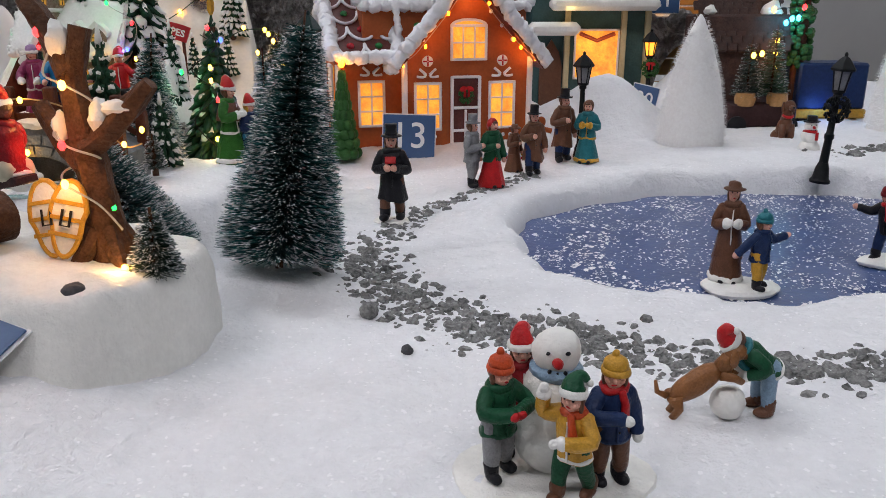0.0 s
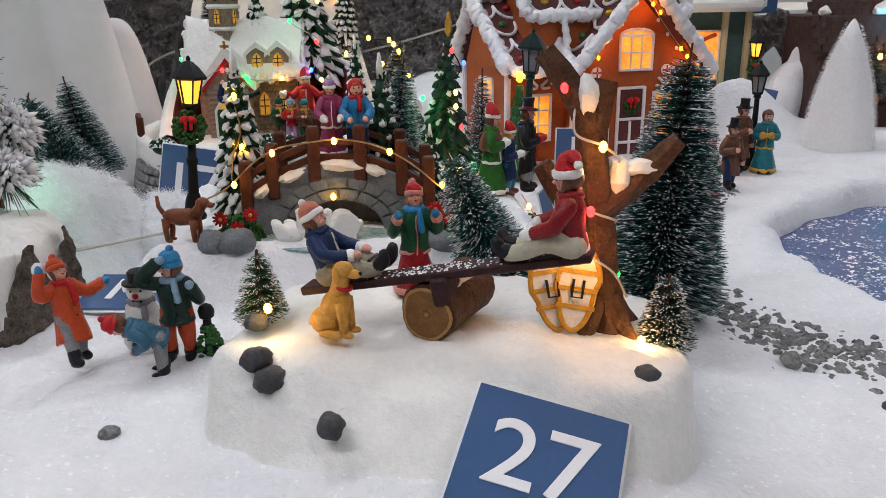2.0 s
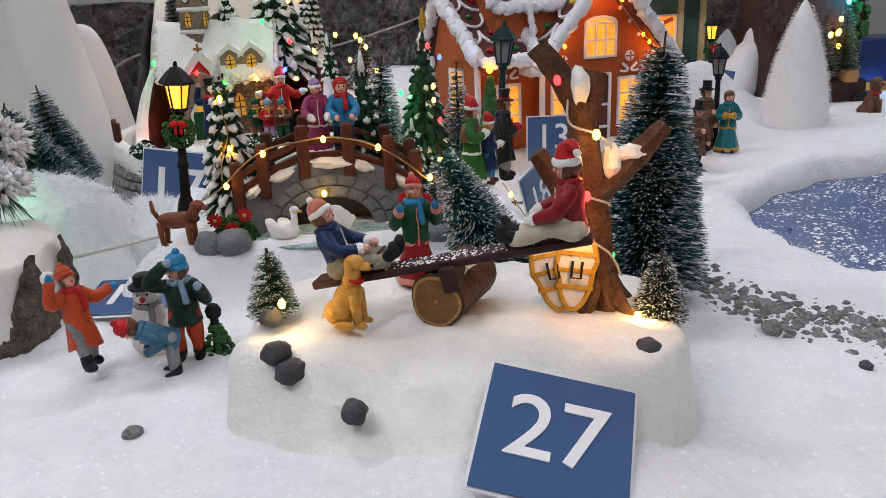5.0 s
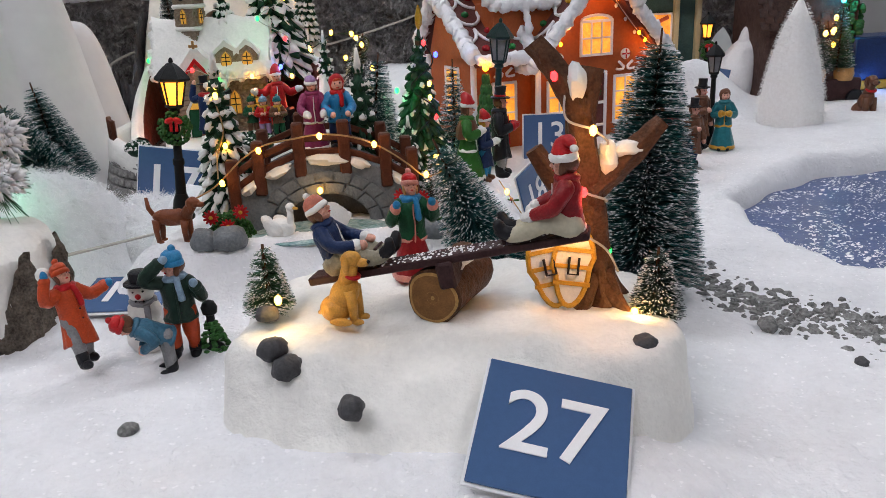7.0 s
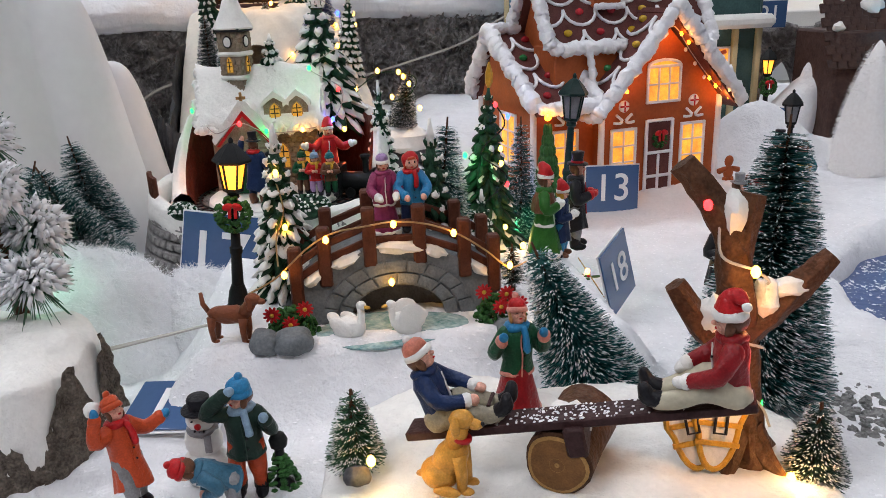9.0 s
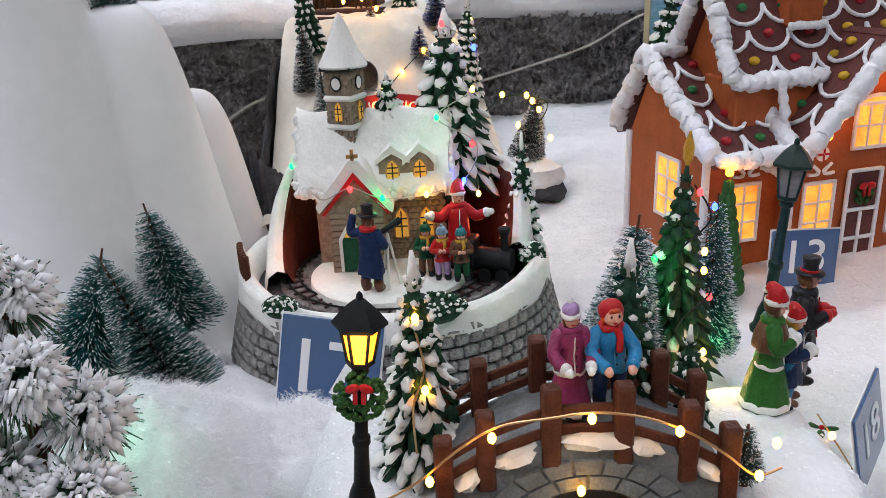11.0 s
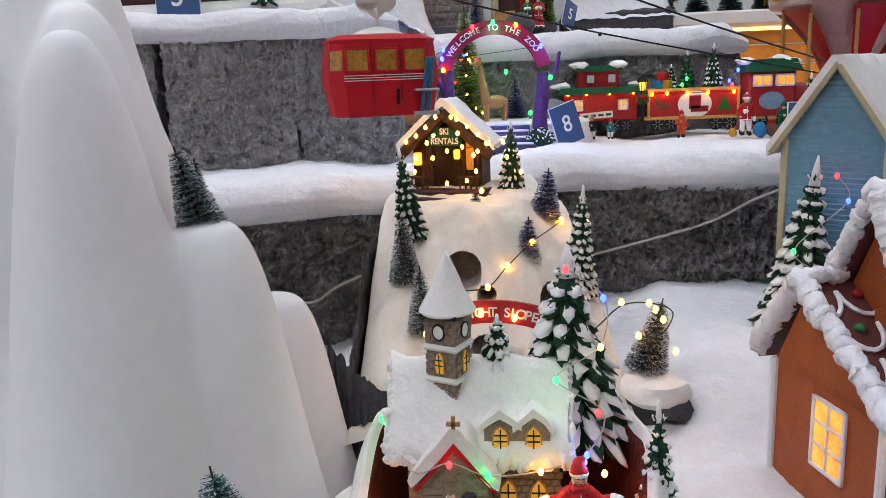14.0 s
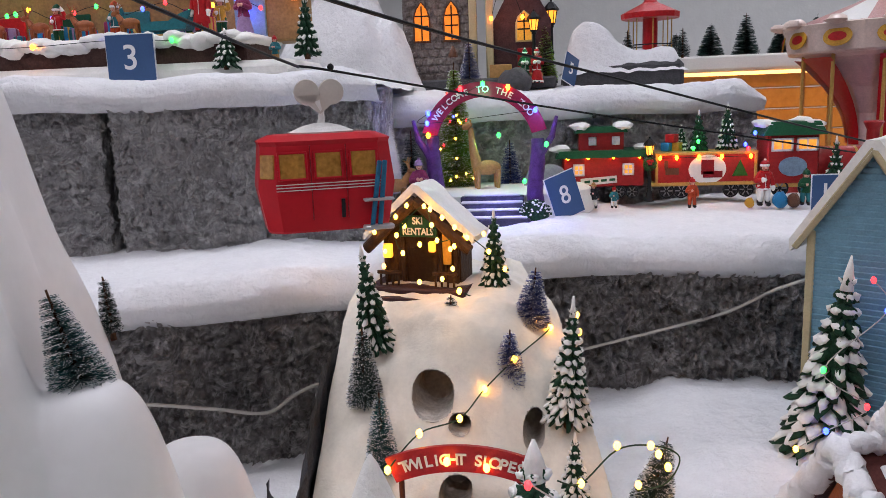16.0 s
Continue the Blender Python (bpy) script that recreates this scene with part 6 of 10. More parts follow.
brush_tree(-0.224, 0.615, 0.036, 0.107, 0.027, "teal bottle brush fir with frosted side", (6, 0), PINE, 0.95, 2600, 31, width=0.0009)
resin_tree(-0.2305, 0.562, zt, 0.099, 0.021, "painted fir with snowy tip behind the bridge", 9, 0.8, (0, 0), 2)
st = resin_tree(-0.1835, 0.655, 0.03, 0.122, 0.028, "dark green painted fir with star and coloured bulbs", 16, 0.4, (2, 0), 3, "painted resin firs", False)
part("star", Geo().lathe([(0.0008, 0.118), (0.0028, 0.122), (0.003, 0.128), (0.0006, 0.136)], 0, None, 5), YELLOW, st, "gold star top", 20)
string_lights("red, green and warm bulbs on the starred fir", [(-0.18, 0.64, 0.142), (-0.172, 0.636, 0.125), (-0.19, 0.629, 0.108), (-0.172, 0.628, 0.09), (-0.19, 0.625, 0.07), (-0.176, 0.626, 0.05)], [((-0.178, 0.637, 0.139), RED_LIT), ((-0.2, 0.634, 0.106), GREEN_LIT), ((-0.176, 0.63, 0.11), WARM), ((-0.176, 0.629, 0.1), WARM), ((-0.172, 0.63, 0.085), RED_LIT), ((-0.174, 0.627, 0.055), WARM), ((-0.169, 0.64, 0.13), BLUE_LIT)], WIRE_DARK, 0.0005, 0.0019)
glow(-0.172, 0.612, 0.052, 0.018, (1, 0.6, 0.2))
glow(-0.206, 0.63, 0.1, 0.02, (0.1, 1, 0.3))
glow(-0.142, 0.655, 0.095, 0.012, (0.2, 0.3, 1))
brush_tree(-0.149, 0.69, 0.02, 0.108, 0.0185, "slim frosted bottle brush fir lit green", (0, 0), PINE, 0.6, 1700, 32)
string_lights("green bulb at the foot of a frosted fir", [(-0.156, 0.668, 0.034), (-0.158, 0.66, 0.028)], [((-0.1575, 0.662, 0.032), GREEN_LIT)], WIRE_DARK, 0.0004, 0.0019)
glow(-0.156, 0.664, 0.044, 0.016, (0.1, 1, 0.35))
resin_tree(-0.1985, 0.577, zt, 0.052, 0.0125, "small painted fir with snow behind the bridge", 7, 0.85, (0, 0), 5)
brush_tree(-0.189, 0.53, 0.05, 0.026, 0.007, "tiny frosted fir at the bridge end", (0, 0), PINE_BLACK, 0.5, 420, 33, width=0.0006, tip=0.0007)
brush_tree(-0.159, 0.441, 0.012, 0.108, 0.029, "leaning dark teal bottle brush fir flecked with snow", (-23, 2), PINE, 0.4, 3600, 34, width=0.0009, tip=0.0012)
brush_tree(-0.481, 0.742, 0.030, 0.094, 0.029, "dark teal frosted bottle brush fir", (-9, 0), PINE, 0.4, 2400, 35)
brush_tree(-0.529, 0.68, 0.020, 0.104, 0.030, "dark teal frosted bottle brush fir", (20, 3), PINE, 0.4, 2400, 36)
brush_tree(-0.4475, 0.63, 0.038, 0.092, 0.027, "dark teal frosted bottle brush fir leaning over", (-28, -14), PINE, 0.4, 2400, 37)
figure("carol_singer", T(-0.1545, 0.594, zt) @ RZ(75), 0.06, "toy woman in green dress and santa hat singing", GRASS, GRASS, "santa", RED, BLACK, WHITE, "front", "front", True, cape=BROWN, group="carol singers")
figure("carol_singer", T(-0.141, 0.600, zt - 0.003) @ RZ(60), 0.05, "toy child in blue coat and santa hat singing", NAVY, BLUE, "santa", RED, BROWN, WHITE, "front", "front", False, True, hair=YELLOW, group="carol singers")
figure("carol_singer", T(-0.1235, 0.628, 0.036) @ RZ(70), 0.066, "toy man in black tailcoat and top hat singing", BLACK, GREY, "top", BLACK, BLACK, RED, "front", "front", False, True, group="carol singers")
number_card("blue number card propped in the snow", "18", T(-0.101, 0.585, 0.009) @ RZ(50) @ RY(-13) @ RX(-8), 0.042, 0.046)
number_card("blue number card leaning by the gingerbread house", "13", T(-0.0335, 0.816, 0.005) @ RZ(4) @ RX(-5) @ RY(2), 0.053, 0.044)
number_card("blue number card leaning on the stone base", "17", T(-0.379, 0.650, 0.010) @ RZ(-4) @ RX(-10) @ RY(8.5), 0.057, 0.060, 0.045, -0.003)
string_lights("cluster of warm bulbs in the snow beside the singers", [(-0.135, 0.58, 0.045), (-0.128, 0.571, 0.033), (-0.12, 0.57, 0.02)], [((-0.131, 0.572, 0.038), WARM)], WIRE_COPPER, 0.0004, 0.0019)
hol = thing("holly_sprig", (-0.122, 0.598, 0.022), "green holly sprig with red berries on the snow", "holly")
for a in (0, 2.2, 4.2):
    part("leaf", Geo().ball((0.005 * math.cos(a), 0.005 * math.sin(a), 0.002), (0.0042, 0.002, 0.0007), 0, None, 8, 5, RZ(math.degrees(a)).to_3x3()), LEAF, hol)
part("berry", Geo().ball((0, 0, 0.003), 0.0014, 0, None, 8, 6), RED, hol)

# ---- the church scene ----
CX, CY, CRX, CRY = -0.341, 0.772, 0.111, 0.105
cb = thing("church_diorama", (CX, CY, 0.0), "round stone-walled display base with snow rim and toy railway", "base")
WALL_STONE = rough(mat("grey_rubble_stone", (0.17, 0.16, 0.155), 0.6, 0.35, 130, 0.6, 400, speck=(0.32, 0.31, 0.30)), 260, 0.002, 3, 0.5, (0.5, 0.49, 0.47), 0.56, 0.68)
part("core", Geo().lathe([(1.03, 0.0), (0.99, 0.02), (0.92, 0.05), (0.88, 0.052)], 0, SC(CRX, CRY, 1), 64), ROCK_DARK, cb, "dark mortar core")
rnd = random.Random(12)
variants = []
for v in range(4):
    gw = (0.86, 0.9, 0.94, 0.98)[v] * 1.16 * math.pi * 0.104 / 40
    gg = Geo().box((0, 0, 0), (gw, 0.007, 0.0064), 0, None, 0.001)
    for p in gg.v:
        p += Vector((rnd.uniform(-0.0005, 0.0005), rnd.uniform(-0.0004, 0.0004), rnd.uniform(-0.0005, 0.0005)))
    variants.append(gg)
first = [None] * 4
for row in range(7):
    z = 0.005 + row * 0.0074
    k = 1.04 - 0.115 * z / 0.05
    n = 40
    for i in range(n):
        a = math.pi * (1.0 + 1.16 * ((i + 0.5 * (row % 2)) / n)) - 0.25
        if a > 2 * math.pi + 0.3:
            continue
        M = T(CRX * k * math.cos(a), CRY * k * math.sin(a), z) @ RZ(math.degrees(a) + 90) @ RX(-8)
        v = rnd.randrange(4)
        if first[v] is None:
            first[v] = part("stone", variants[v], WALL_STONE, cb)
            first[v].matrix_basis = M
        else:
            again(first[v], M, cb)
# snow rim, open in the middle


def rim(u, v):
    a = 2 * math.pi * u
    prof = [(0.99, 0.046), (1.02, 0.055), (1.0, 0.066), (0.955, 0.070), (0.915, 0.067), (0.89, 0.058), (0.885, 0.044)]
    k = v * 6
    i = min(int(k), 5)
    f = k - i
    r, z = (prof[i][q] * (1 - f) + prof[i + 1][q] * f for q in (0, 1))
    p = Vector((math.cos(a), math.sin(a), z * 10))
    w = noise.noise(p * 2.6) * 0.5 + noise.noise(p * 9) * 0.2
    drop = (noise.noise(Vector((math.cos(a) * 4, math.sin(a) * 4, 2))) - 0.1) * 0.016
    r *= 0.95
    return (CRX * r * math.cos(a) * (1 + 0.015 * w), CRY * r * math.sin(a) * (1 + 0.015 * w), z + 0.004 * w - 0.007 * S(-0.3, -0.9, math.sin(a)) + (drop if v < 0.25 else 0))


part("snow_rim", Geo().grid(120, 18, rim), SNOW_RESIN, cb, "snowy rim with drips", 0)
part("track_bed", Geo().lathe([(0.079, 0.0515), (0.079, 0.0535), (0.05, 0.054), (0.049, 0.0515)], 0, SC(1, 1.0, 1), 48), mat("track_bed", (0.05, 0.035, 0.03), 0.7, 0.5, 120, 0.6, 300, speck=(0.3, 0.28, 0.27)), cb)
for r in (0.0735, 0.0655):
    part("rail", Geo().tube([(r * math.cos(a), r * math.sin(a), 0.0555) for a in np.linspace(0, 2 * math.pi, 64)], 0.0008, 0, None, 5), IRON, cb)
sl = None
for i in range(44):
    a = 2 * math.pi * i / 44
    M = T(0.0695 * math.cos(a), 0.0695 * math.sin(a), 0.0545) @ RZ(math.degrees(a))
    if sl is None:
        sl = part("sleeper", Geo().box((0, 0, 0), (0.012, 0.0022, 0.0012), 0, None, 0.0003), WOOD_DARK, cb)
        sl.matrix_basis = M
    else:
        again(sl, M, cb)
part("turntable", Geo().lathe([(0.051, 0.052), (0.053, 0.054), (0.0525, 0.058), (0.049, 0.0605), (0.03, 0.0612), (0.002, 0.0615)], 0, T(-0.003, -0.018, 0), 40, 0.01, 3), SNOW_RESIN, cb, "snowy round stage")
# hollow hill behind the church


def shell(u, v, r0=1.0):
    a = -0.32 + (math.pi + 0.64) * u
    prof = [(0.80, 0.05), (0.82, 0.09), (0.86, 0.112), (0.93, 0.12), (1.0, 0.108), (1.03, 0.07), (1.05, 0.0)]
    k = v * 6
    i = min(int(k), 5)
    f = k - i
    r, z = (prof[i][q] * (1 - f) + prof[i + 1][q] * f for q in (0, 1))
    fall = S(-0.06, 0.12, u) * S(1.0, 0.79, u)
    w = noise.noise(Vector((math.cos(a) * 5, math.sin(a) * 5, z * 20)))
    r *= 0.94
    return (CRX * 0.86 * r * math.cos(a) + 0.004, CRY * r * math.sin(a), (z - 0.05) * (0.2 + 0.8 * fall) + 0.05 + 0.006 * w * (z > 0.06))


g = Geo().grid(90, 24, shell)
for q in range(len(g.f)):
    row = q // 90
    g.m[q] = 0 if row < 9 else 1
part("hollow_hill", g, [mat("dark_red_inside", (0.10, 0.02, 0.012), 0.45, 0.35, 60, 0.4, 200), SNOW_RESIN], cb, "hill with dark red hollow inside", 0)
for i in range(7):
    a = 3.32 + i * 0.05
    part("picket", Geo().box((CRX * 0.92 * math.cos(a), CRY * 0.92 * math.sin(a), 0.075), (0.0036, 0.0036, 0.017), 0, None, 0.0006), WOOD_RED, cb)


def shrub(x, y, z, rx, ry, rz, parent, seed):
    g = Geo()
    rnd = random.Random(seed)
    for _ in range(240):
        v = Vector((rnd.gauss(0, 1), rnd.gauss(0, 1), abs(rnd.gauss(0, 1)))).normalized()
        g.ball((x + v[0] * rx, y + v[1] * ry, z + v[2] * rz), (0.0015, 0.0013, 0.0011), 1 if rnd.random() < 0.35 else 0, None, 5, 4)
    g.ball((x, y, z), (rx * 0.9, ry * 0.9, rz * 0.9), 0, None, 12, 8)
    return part("bush", g, [RESIN_GREEN, SNOW_RESIN], parent, "snow-dusted green bush", 60)


shrub(0.027, -0.1, 0.066, 0.019, 0.008, 0.01, cb, 1)
shrub(0.092, -0.026, 0.066, 0.0085, 0.007, 0.011, cb, 2)
shrub(-0.063, -0.088, 0.066, 0.01, 0.007, 0.007, cb, 3)

BRICK = mat("buff_brick", (0.25, 0.17, 0.11), 0.6, 0.35, 260, 0.6, 500, speck=(0.36, 0.29, 0.22))
ch = thing("toy_church", (0, 0, 0), "buff brick toy church with snowy roof and clock tower", "church")
part("wall", Geo().box((-0.348, 0.795, 0.087), (0.086, 0.05, 0.064), 0, None, 0.001), BRICK, ch)
part("gable_wall", Geo().prism([(-0.018, 0), (0.018, 0), (0.018, 0.044), (0, 0.066), (-0.018, 0.044)], 0.03, 0, T(-0.362, 0.765, 0.06)), BRICK, ch)
# brick courses
bk = None
rnd = random.Random(3)
for row in range(13):
    z = 0.0625 + row * 0.0042
    for i in range(9):
        x = -0.345 + i * 0.0046 + (0.0023 if row % 2 else 0)
        M = T(x, 0.7695, z)
        if bk is None:
            bk = part("brick", Geo().box((0, 0, 0), (0.0042, 0.0016, 0.0038), 0, None, 0.0003), BRICK, ch)
            bk.matrix_basis = M
        else:
            again(bk, M, ch)
    for i in range(5):
        for s in (-1, 1):
            x = -0.362 + s * (0.0085 + i * 0.0046 * 0.5)
            if abs(x + 0.362) < 0.0175 and z < 0.104:
                again(bk, T(x, 0.7498, z), ch)


def slope_roof(name, poly, length, M, material, parent, label="", wob=0.0018):
    """A thick roof: an outline in x and z drawn along y, with soft lumps."""
    n = len(poly)
    per = []
    for i in range(n):
        a, b = poly[i], poly[(i + 1) % n]
        for k in range(6):
            per.append((a[0] + (b[0] - a[0]) * k / 6, a[1] + (b[1] - a[1]) * k / 6))
    m = len(per)
    vs, fs = [], []
    cols = 14
    for j in range(cols + 1):
        y = length * (j / cols - 0.5)
        for x, z in per:
            p = Vector((x, y, z))
            w = noise.noise(p * 90 + M.translation * 50) * wob
            vs.append(M @ Vector((x + w * 0.6, y + w * 0.6, z + w)))
    for j in range(cols):
        for i in range(m):
            k = (i + 1) % m
            fs.append((j * m + i, j * m + k, (j + 1) * m + k, (j + 1) * m + i))
    fs += [tuple(range(m - 1, -1, -1)), tuple(cols * m + i for i in range(m))]
    return part(name, Geo().add(vs, fs), material, parent, label, 55)


slope_roof("roof", [(-0.035, -0.002), (-0.036, 0.004), (-0.004, 0.048), (0.004, 0.048), (0.034, 0.004), (0.033, -0.002), (0, 0.036)], 0.1, T(-0.35, 0.796, 0.112) @ RZ(90), SNOW_RESIN, ch, "thick snow on the church roof", 0.005)
slope_roof("porch_roof", [(-0.024, -0.004), (-0.025, 0.002), (-0.003, 0.029), (0.003, 0.029), (0.025, 0.002), (0.024, -0.004), (0, 0.021)], 0.04, T(-0.362, 0.769, 0.106), SNOW_RESIN, ch, "snow on the porch gable", 0.003)
g = Geo()
rnd = random.Random(61)
for k in range(64):
    x = -0.4 + 0.1 * k / 63
    g.ball((x, 0.7625 + rnd.uniform(-0.002, 0.002), 0.1135 + rnd.uniform(-0.004, 0.001)), (rnd.uniform(0.0018, 0.004), rnd.uniform(0.002, 0.0035), rnd.uniform(0.0016, 0.0052)), 0, None, 10, 7, None, 0.3, k)
for x in (-0.4, -0.3):
    for k in range(26):
        f = k / 25
        g.ball((x + rnd.uniform(-0.002, 0.002), 0.796 - 0.033 * (1 - f), 0.115 + 0.044 * f), (rnd.uniform(0.0018, 0.0035), rnd.uniform(0.002, 0.003), rnd.uniform(0.002, 0.006)), 0, None, 10, 7, None, 0.3, k)
part("roof_snow", g, SNOW_RESIN, ch, "lumpy snow hanging over the eaves", 0)
part("barge_board", Geo().prism([(-0.0225, 0), (-0.02, 0), (0, 0.0235), (0.02, 0), (0.0225, 0), (0, 0.028)], 0.003, 0, T(-0.362, 0.7495, 0.101)), RED, ch)
part("cross", Geo().box((0, 0, 0.005), (0.0022, 0.0018, 0.012)).box((0, 0, 0.0065), (0.0075, 0.0018, 0.0024)), TAN, ch).location = (-0.362, 0.752, 0.132)
ARCH = [(-0.5, 0), (0.5, 0), (0.5, 0.62), (0.36, 0.85), (0, 1.05), (-0.36, 0.85), (-0.5, 0.62)]


def arch_window(parent, M, w, h, lit=None, rim=None):
    t = part("window", Geo().prism([(x * w * 1.25, z * h * 1.1 - h * 0.06) for x, z in ARCH], 0.0016, 0, M), rim or TAN, parent, "arched window surround")
    p = part("pane", Geo().prism([(x * w, z * h) for x, z in ARCH], 0.0012, 0, M @ T(0, -0.0009, 0)), lit or WINDOW_DIM, t, "yellow pane")
    g = Geo().box((0, -0.0017, h * 0.48), (w * 0.1, 0.0008, h * 0.95)).box((0, -0.0017, h * 0.4), (w * 0.95, 0.0008, w * 0.1)).box((0, -0.0017, h * 0.68), (w * 0.95, 0.0008, w * 0.1))
    part("glazing_bar", Geo().add([M @ v for v in g.v], g.f), BLACK, t)
    return t


part("door", Geo().prism([(x * 0.014, z * 0.03) for x, z in ARCH], 0.002, 0, T(-0.366, 0.749, 0.062)), GREEN, ch, "dark green door")
part("door_arch", Geo().prism([(-0.0085, 0), (-0.0065, 0), (-0.0065, 0.022), (0, 0.033), (0.0065, 0.022), (0.0065, 0), (0.0085, 0), (0.0085, 0.023), (0, 0.037), (-0.0085, 0.023)], 0.003, 0, T(-0.366, 0.7485, 0.062)), WHITE, ch)
part("fan_light", Geo().prism([(-0.005, 0), (0.005, 0), (0, 0.009)], 0.001, 0, T(-0.366, 0.7472, 0.086)), WINDOW_DIM, ch)
arch_window(ch, T(-0.334, 0.768, 0.078), 0.0085, 0.019)
arch_window(ch, T(-0.317, 0.768, 0.078), 0.0085, 0.019)
for dx in (-0.3375, -0.3195):
    part("dormer", Geo().prism([(-0.009, 0), (0.009, 0), (0.009, 0.013), (0, 0.021), (-0.009, 0.013)], 0.022, 0, T(dx, 0.776, 0.1165)), BRICK, ch)
    arch_window(ch, T(dx, 0.7645, 0.1185), 0.0075, 0.0125)
    slope_roof("dormer_roof", [(-0.011, 0.012), (-0.0115, 0.015), (0, 0.0255), (0.0115, 0.015), (0.011, 0.012), (0, 0.02)], 0.026, T(dx, 0.777, 0.1165), SNOW_RESIN, ch)
tw = thing("clock_tower", T(-0.367, 0.79, 0.141) @ RZ(-24) @ SC(0.76, 0.76, 0.92), "square brick clock tower with white snow spire", "tower")
for z0, hh, w in ((0, 0.012, 0.0225), (0.0125, 0.019, 0.0245), (0.034, 0.017, 0.0255)):
    part("storey", Geo().box((0, 0, z0 + hh / 2), (w, w, hh), 0, None, 0.0006), BRICK, tw)
for z0, w in ((0.0115, 0.0285), (0.032, 0.0295)):
    part("snow_ledge", Geo().box((0, 0, z0), (w, w, 0.0042), 0, None, 0.0018), SNOW_RESIN, tw)
bkt = None
for face in range(4):
    for row in range(11):
        z = 0.0022 + row * 0.0046
        if 0.009 < z < 0.0135 or 0.029 < z < 0.035:
            continue
        w = 0.0117 if z < 0.012 else (0.0127 if z < 0.032 else 0.0132)
        for i in range(4):
            x = -0.0085 + i * 0.0056 + (0.0014 if row % 2 else -0.0014)
            M = RZ(90 * face) @ T(x, -w, z)
            if bkt is None:
                bkt = part("brick", Geo().box((0, 0, 0), (0.005, 0.0012, 0.004), 0, None, 0.0003), BRICK, tw)
                bkt.matrix_basis = M
            else:
                again(bkt, M, tw)
    arch_window(tw, RZ(90 * face) @ T(0, -0.0133, 0.0165), 0.0062, 0.0125)
    M = RZ(90 * face) @ T(0, -0.0138, 0.0425) @ RX(90)
    c = part("clock_face", Geo().lathe([(0.0054, -0.0006), (0.0054, 0.0008), (0.0046, 0.001), (0.0044, 0.0006), (0.0001, 0.0006)], 0, M, 20), BLACK, tw, "round black clock")
    part("dial", Geo().lathe([(0.0042, 0.0004), (0.0042, 0.0009), (0.0015, 0.001), (0.0001, 0.001)], 0, M, 20), WHITE, c)
part("eave", Geo().box((0, 0, 0.0525), (0.031, 0.031, 0.003), 0, None, 0.001), BLACK, tw)
part("spire", Geo().lathe([(0.0205, 0.053), (0.0215, 0.0545), (0.019, 0.058), (0.0135, 0.066), (0.009, 0.076), (0.004, 0.086), (0.0008, 0.0905)], 0, None, 18, 0.02, 2), SNOW_RESIN, tw, "white snow spire")
resin_tree(-0.3395, 0.80, 0.146, 0.038, 0.0145, "small snowy fir on the church roof", 5, 0.9, (0, 0), 12)
resin_tree(-0.299, 0.812, 0.102, 0.118, 0.041, "big painted fir thick with snow beside the church", 10, 0.95, (0, 0), 14)
resin_tree(-0.2525, 0.768, 0.066, 0.078, 0.0135, "slim snowy painted fir beside the church", 9, 0.95, (0, 0), 15)
string_lights("coloured fairy lights on the church and its big fir", [(-0.405, 0.785, 0.128), (-0.385, 0.75, 0.112), (-0.364, 0.744, 0.12), (-0.344, 0.748, 0.111), (-0.316, 0.756, 0.11), (-0.291, 0.765, 0.116), (-0.282, 0.765, 0.14), (-0.307, 0.768, 0.158), (-0.283, 0.775, 0.174), (-0.28, 0.785, 0.198), (-0.3, 0.787, 0.214)],
              [((-0.364, 0.743, 0.1195), RED_LIT), ((-0.344, 0.746, 0.112), GREEN_LIT), ((-0.316, 0.754, 0.1105), WARM), ((-0.282, 0.757, 0.1085), WARM), ((-0.407, 0.785, 0.126), GREEN_LIT), ((-0.307, 0.766, 0.158), GREEN_LIT), ((-0.283, 0.773, 0.174), WARM), ((-0.291, 0.762, 0.1165), BLUE_LIT), ((-0.285, 0.764, 0.14), RED_LIT), ((-0.281, 0.782, 0.199), BLUE_LIT), ((-0.301, 0.785, 0.2145), RED_LIT)], WIRE_CLEAR, 0.0004, 0.0019)
glow(-0.344, 0.738, 0.112, 0.0025, (0.1, 1, 0.3))
glow(-0.307, 0.758, 0.158, 0.004, (0.1, 1, 0.3))
glow(-0.407, 0.775, 0.127, 0.004, (0.1, 1, 0.3))
glow(-0.291, 0.750, 0.117, 0.008, (0.2, 0.3, 1))
glow(-0.316, 0.745, 0.108, 0.005, (1, 0.55, 0.15))
glow(-0.404, 0.745, 0.088, 0.012, (1, 0.3, 0.12))
glow(-0.28, 0.762, 0.085, 0.009, (1, 0.2, 0.08))
figure("sailor", T(-0.352, 0.716, 0.0605) @ RZ(160), 0.054, "toy man in long navy coat looking through a telescope", NAVY, NAVY, "top", BLACK, BROWN, None, "front", "up", False, True, scarf=RED)
tel = thing("telescope", (-0.341, 0.722, 0.0605), "small black telescope on a white tripod", "telescope")
for a in (0.4, 2.5, 4.6):
    part("leg", Geo().tube([(0.007 * math.cos(a), 0.007 * math.sin(a), 0), (0, 0, 0.036)], 0.0008, 0, None, 6), WHITE, tel)
part("tube", Geo().tube([(-0.006, -0.004, 0.036), (0.008, 0.006, 0.042)], [0.0016, 0.0024], 0, None, 8), BLACK, tel)
figure("santa", T(-0.296, 0.752, 0.0605) @ RZ(5), 0.056, "toy figure in red santa coat with white beard", RED, RED, "santa", RED, BLACK, WHITE, "out", "out", False, True, hair=WHITE)
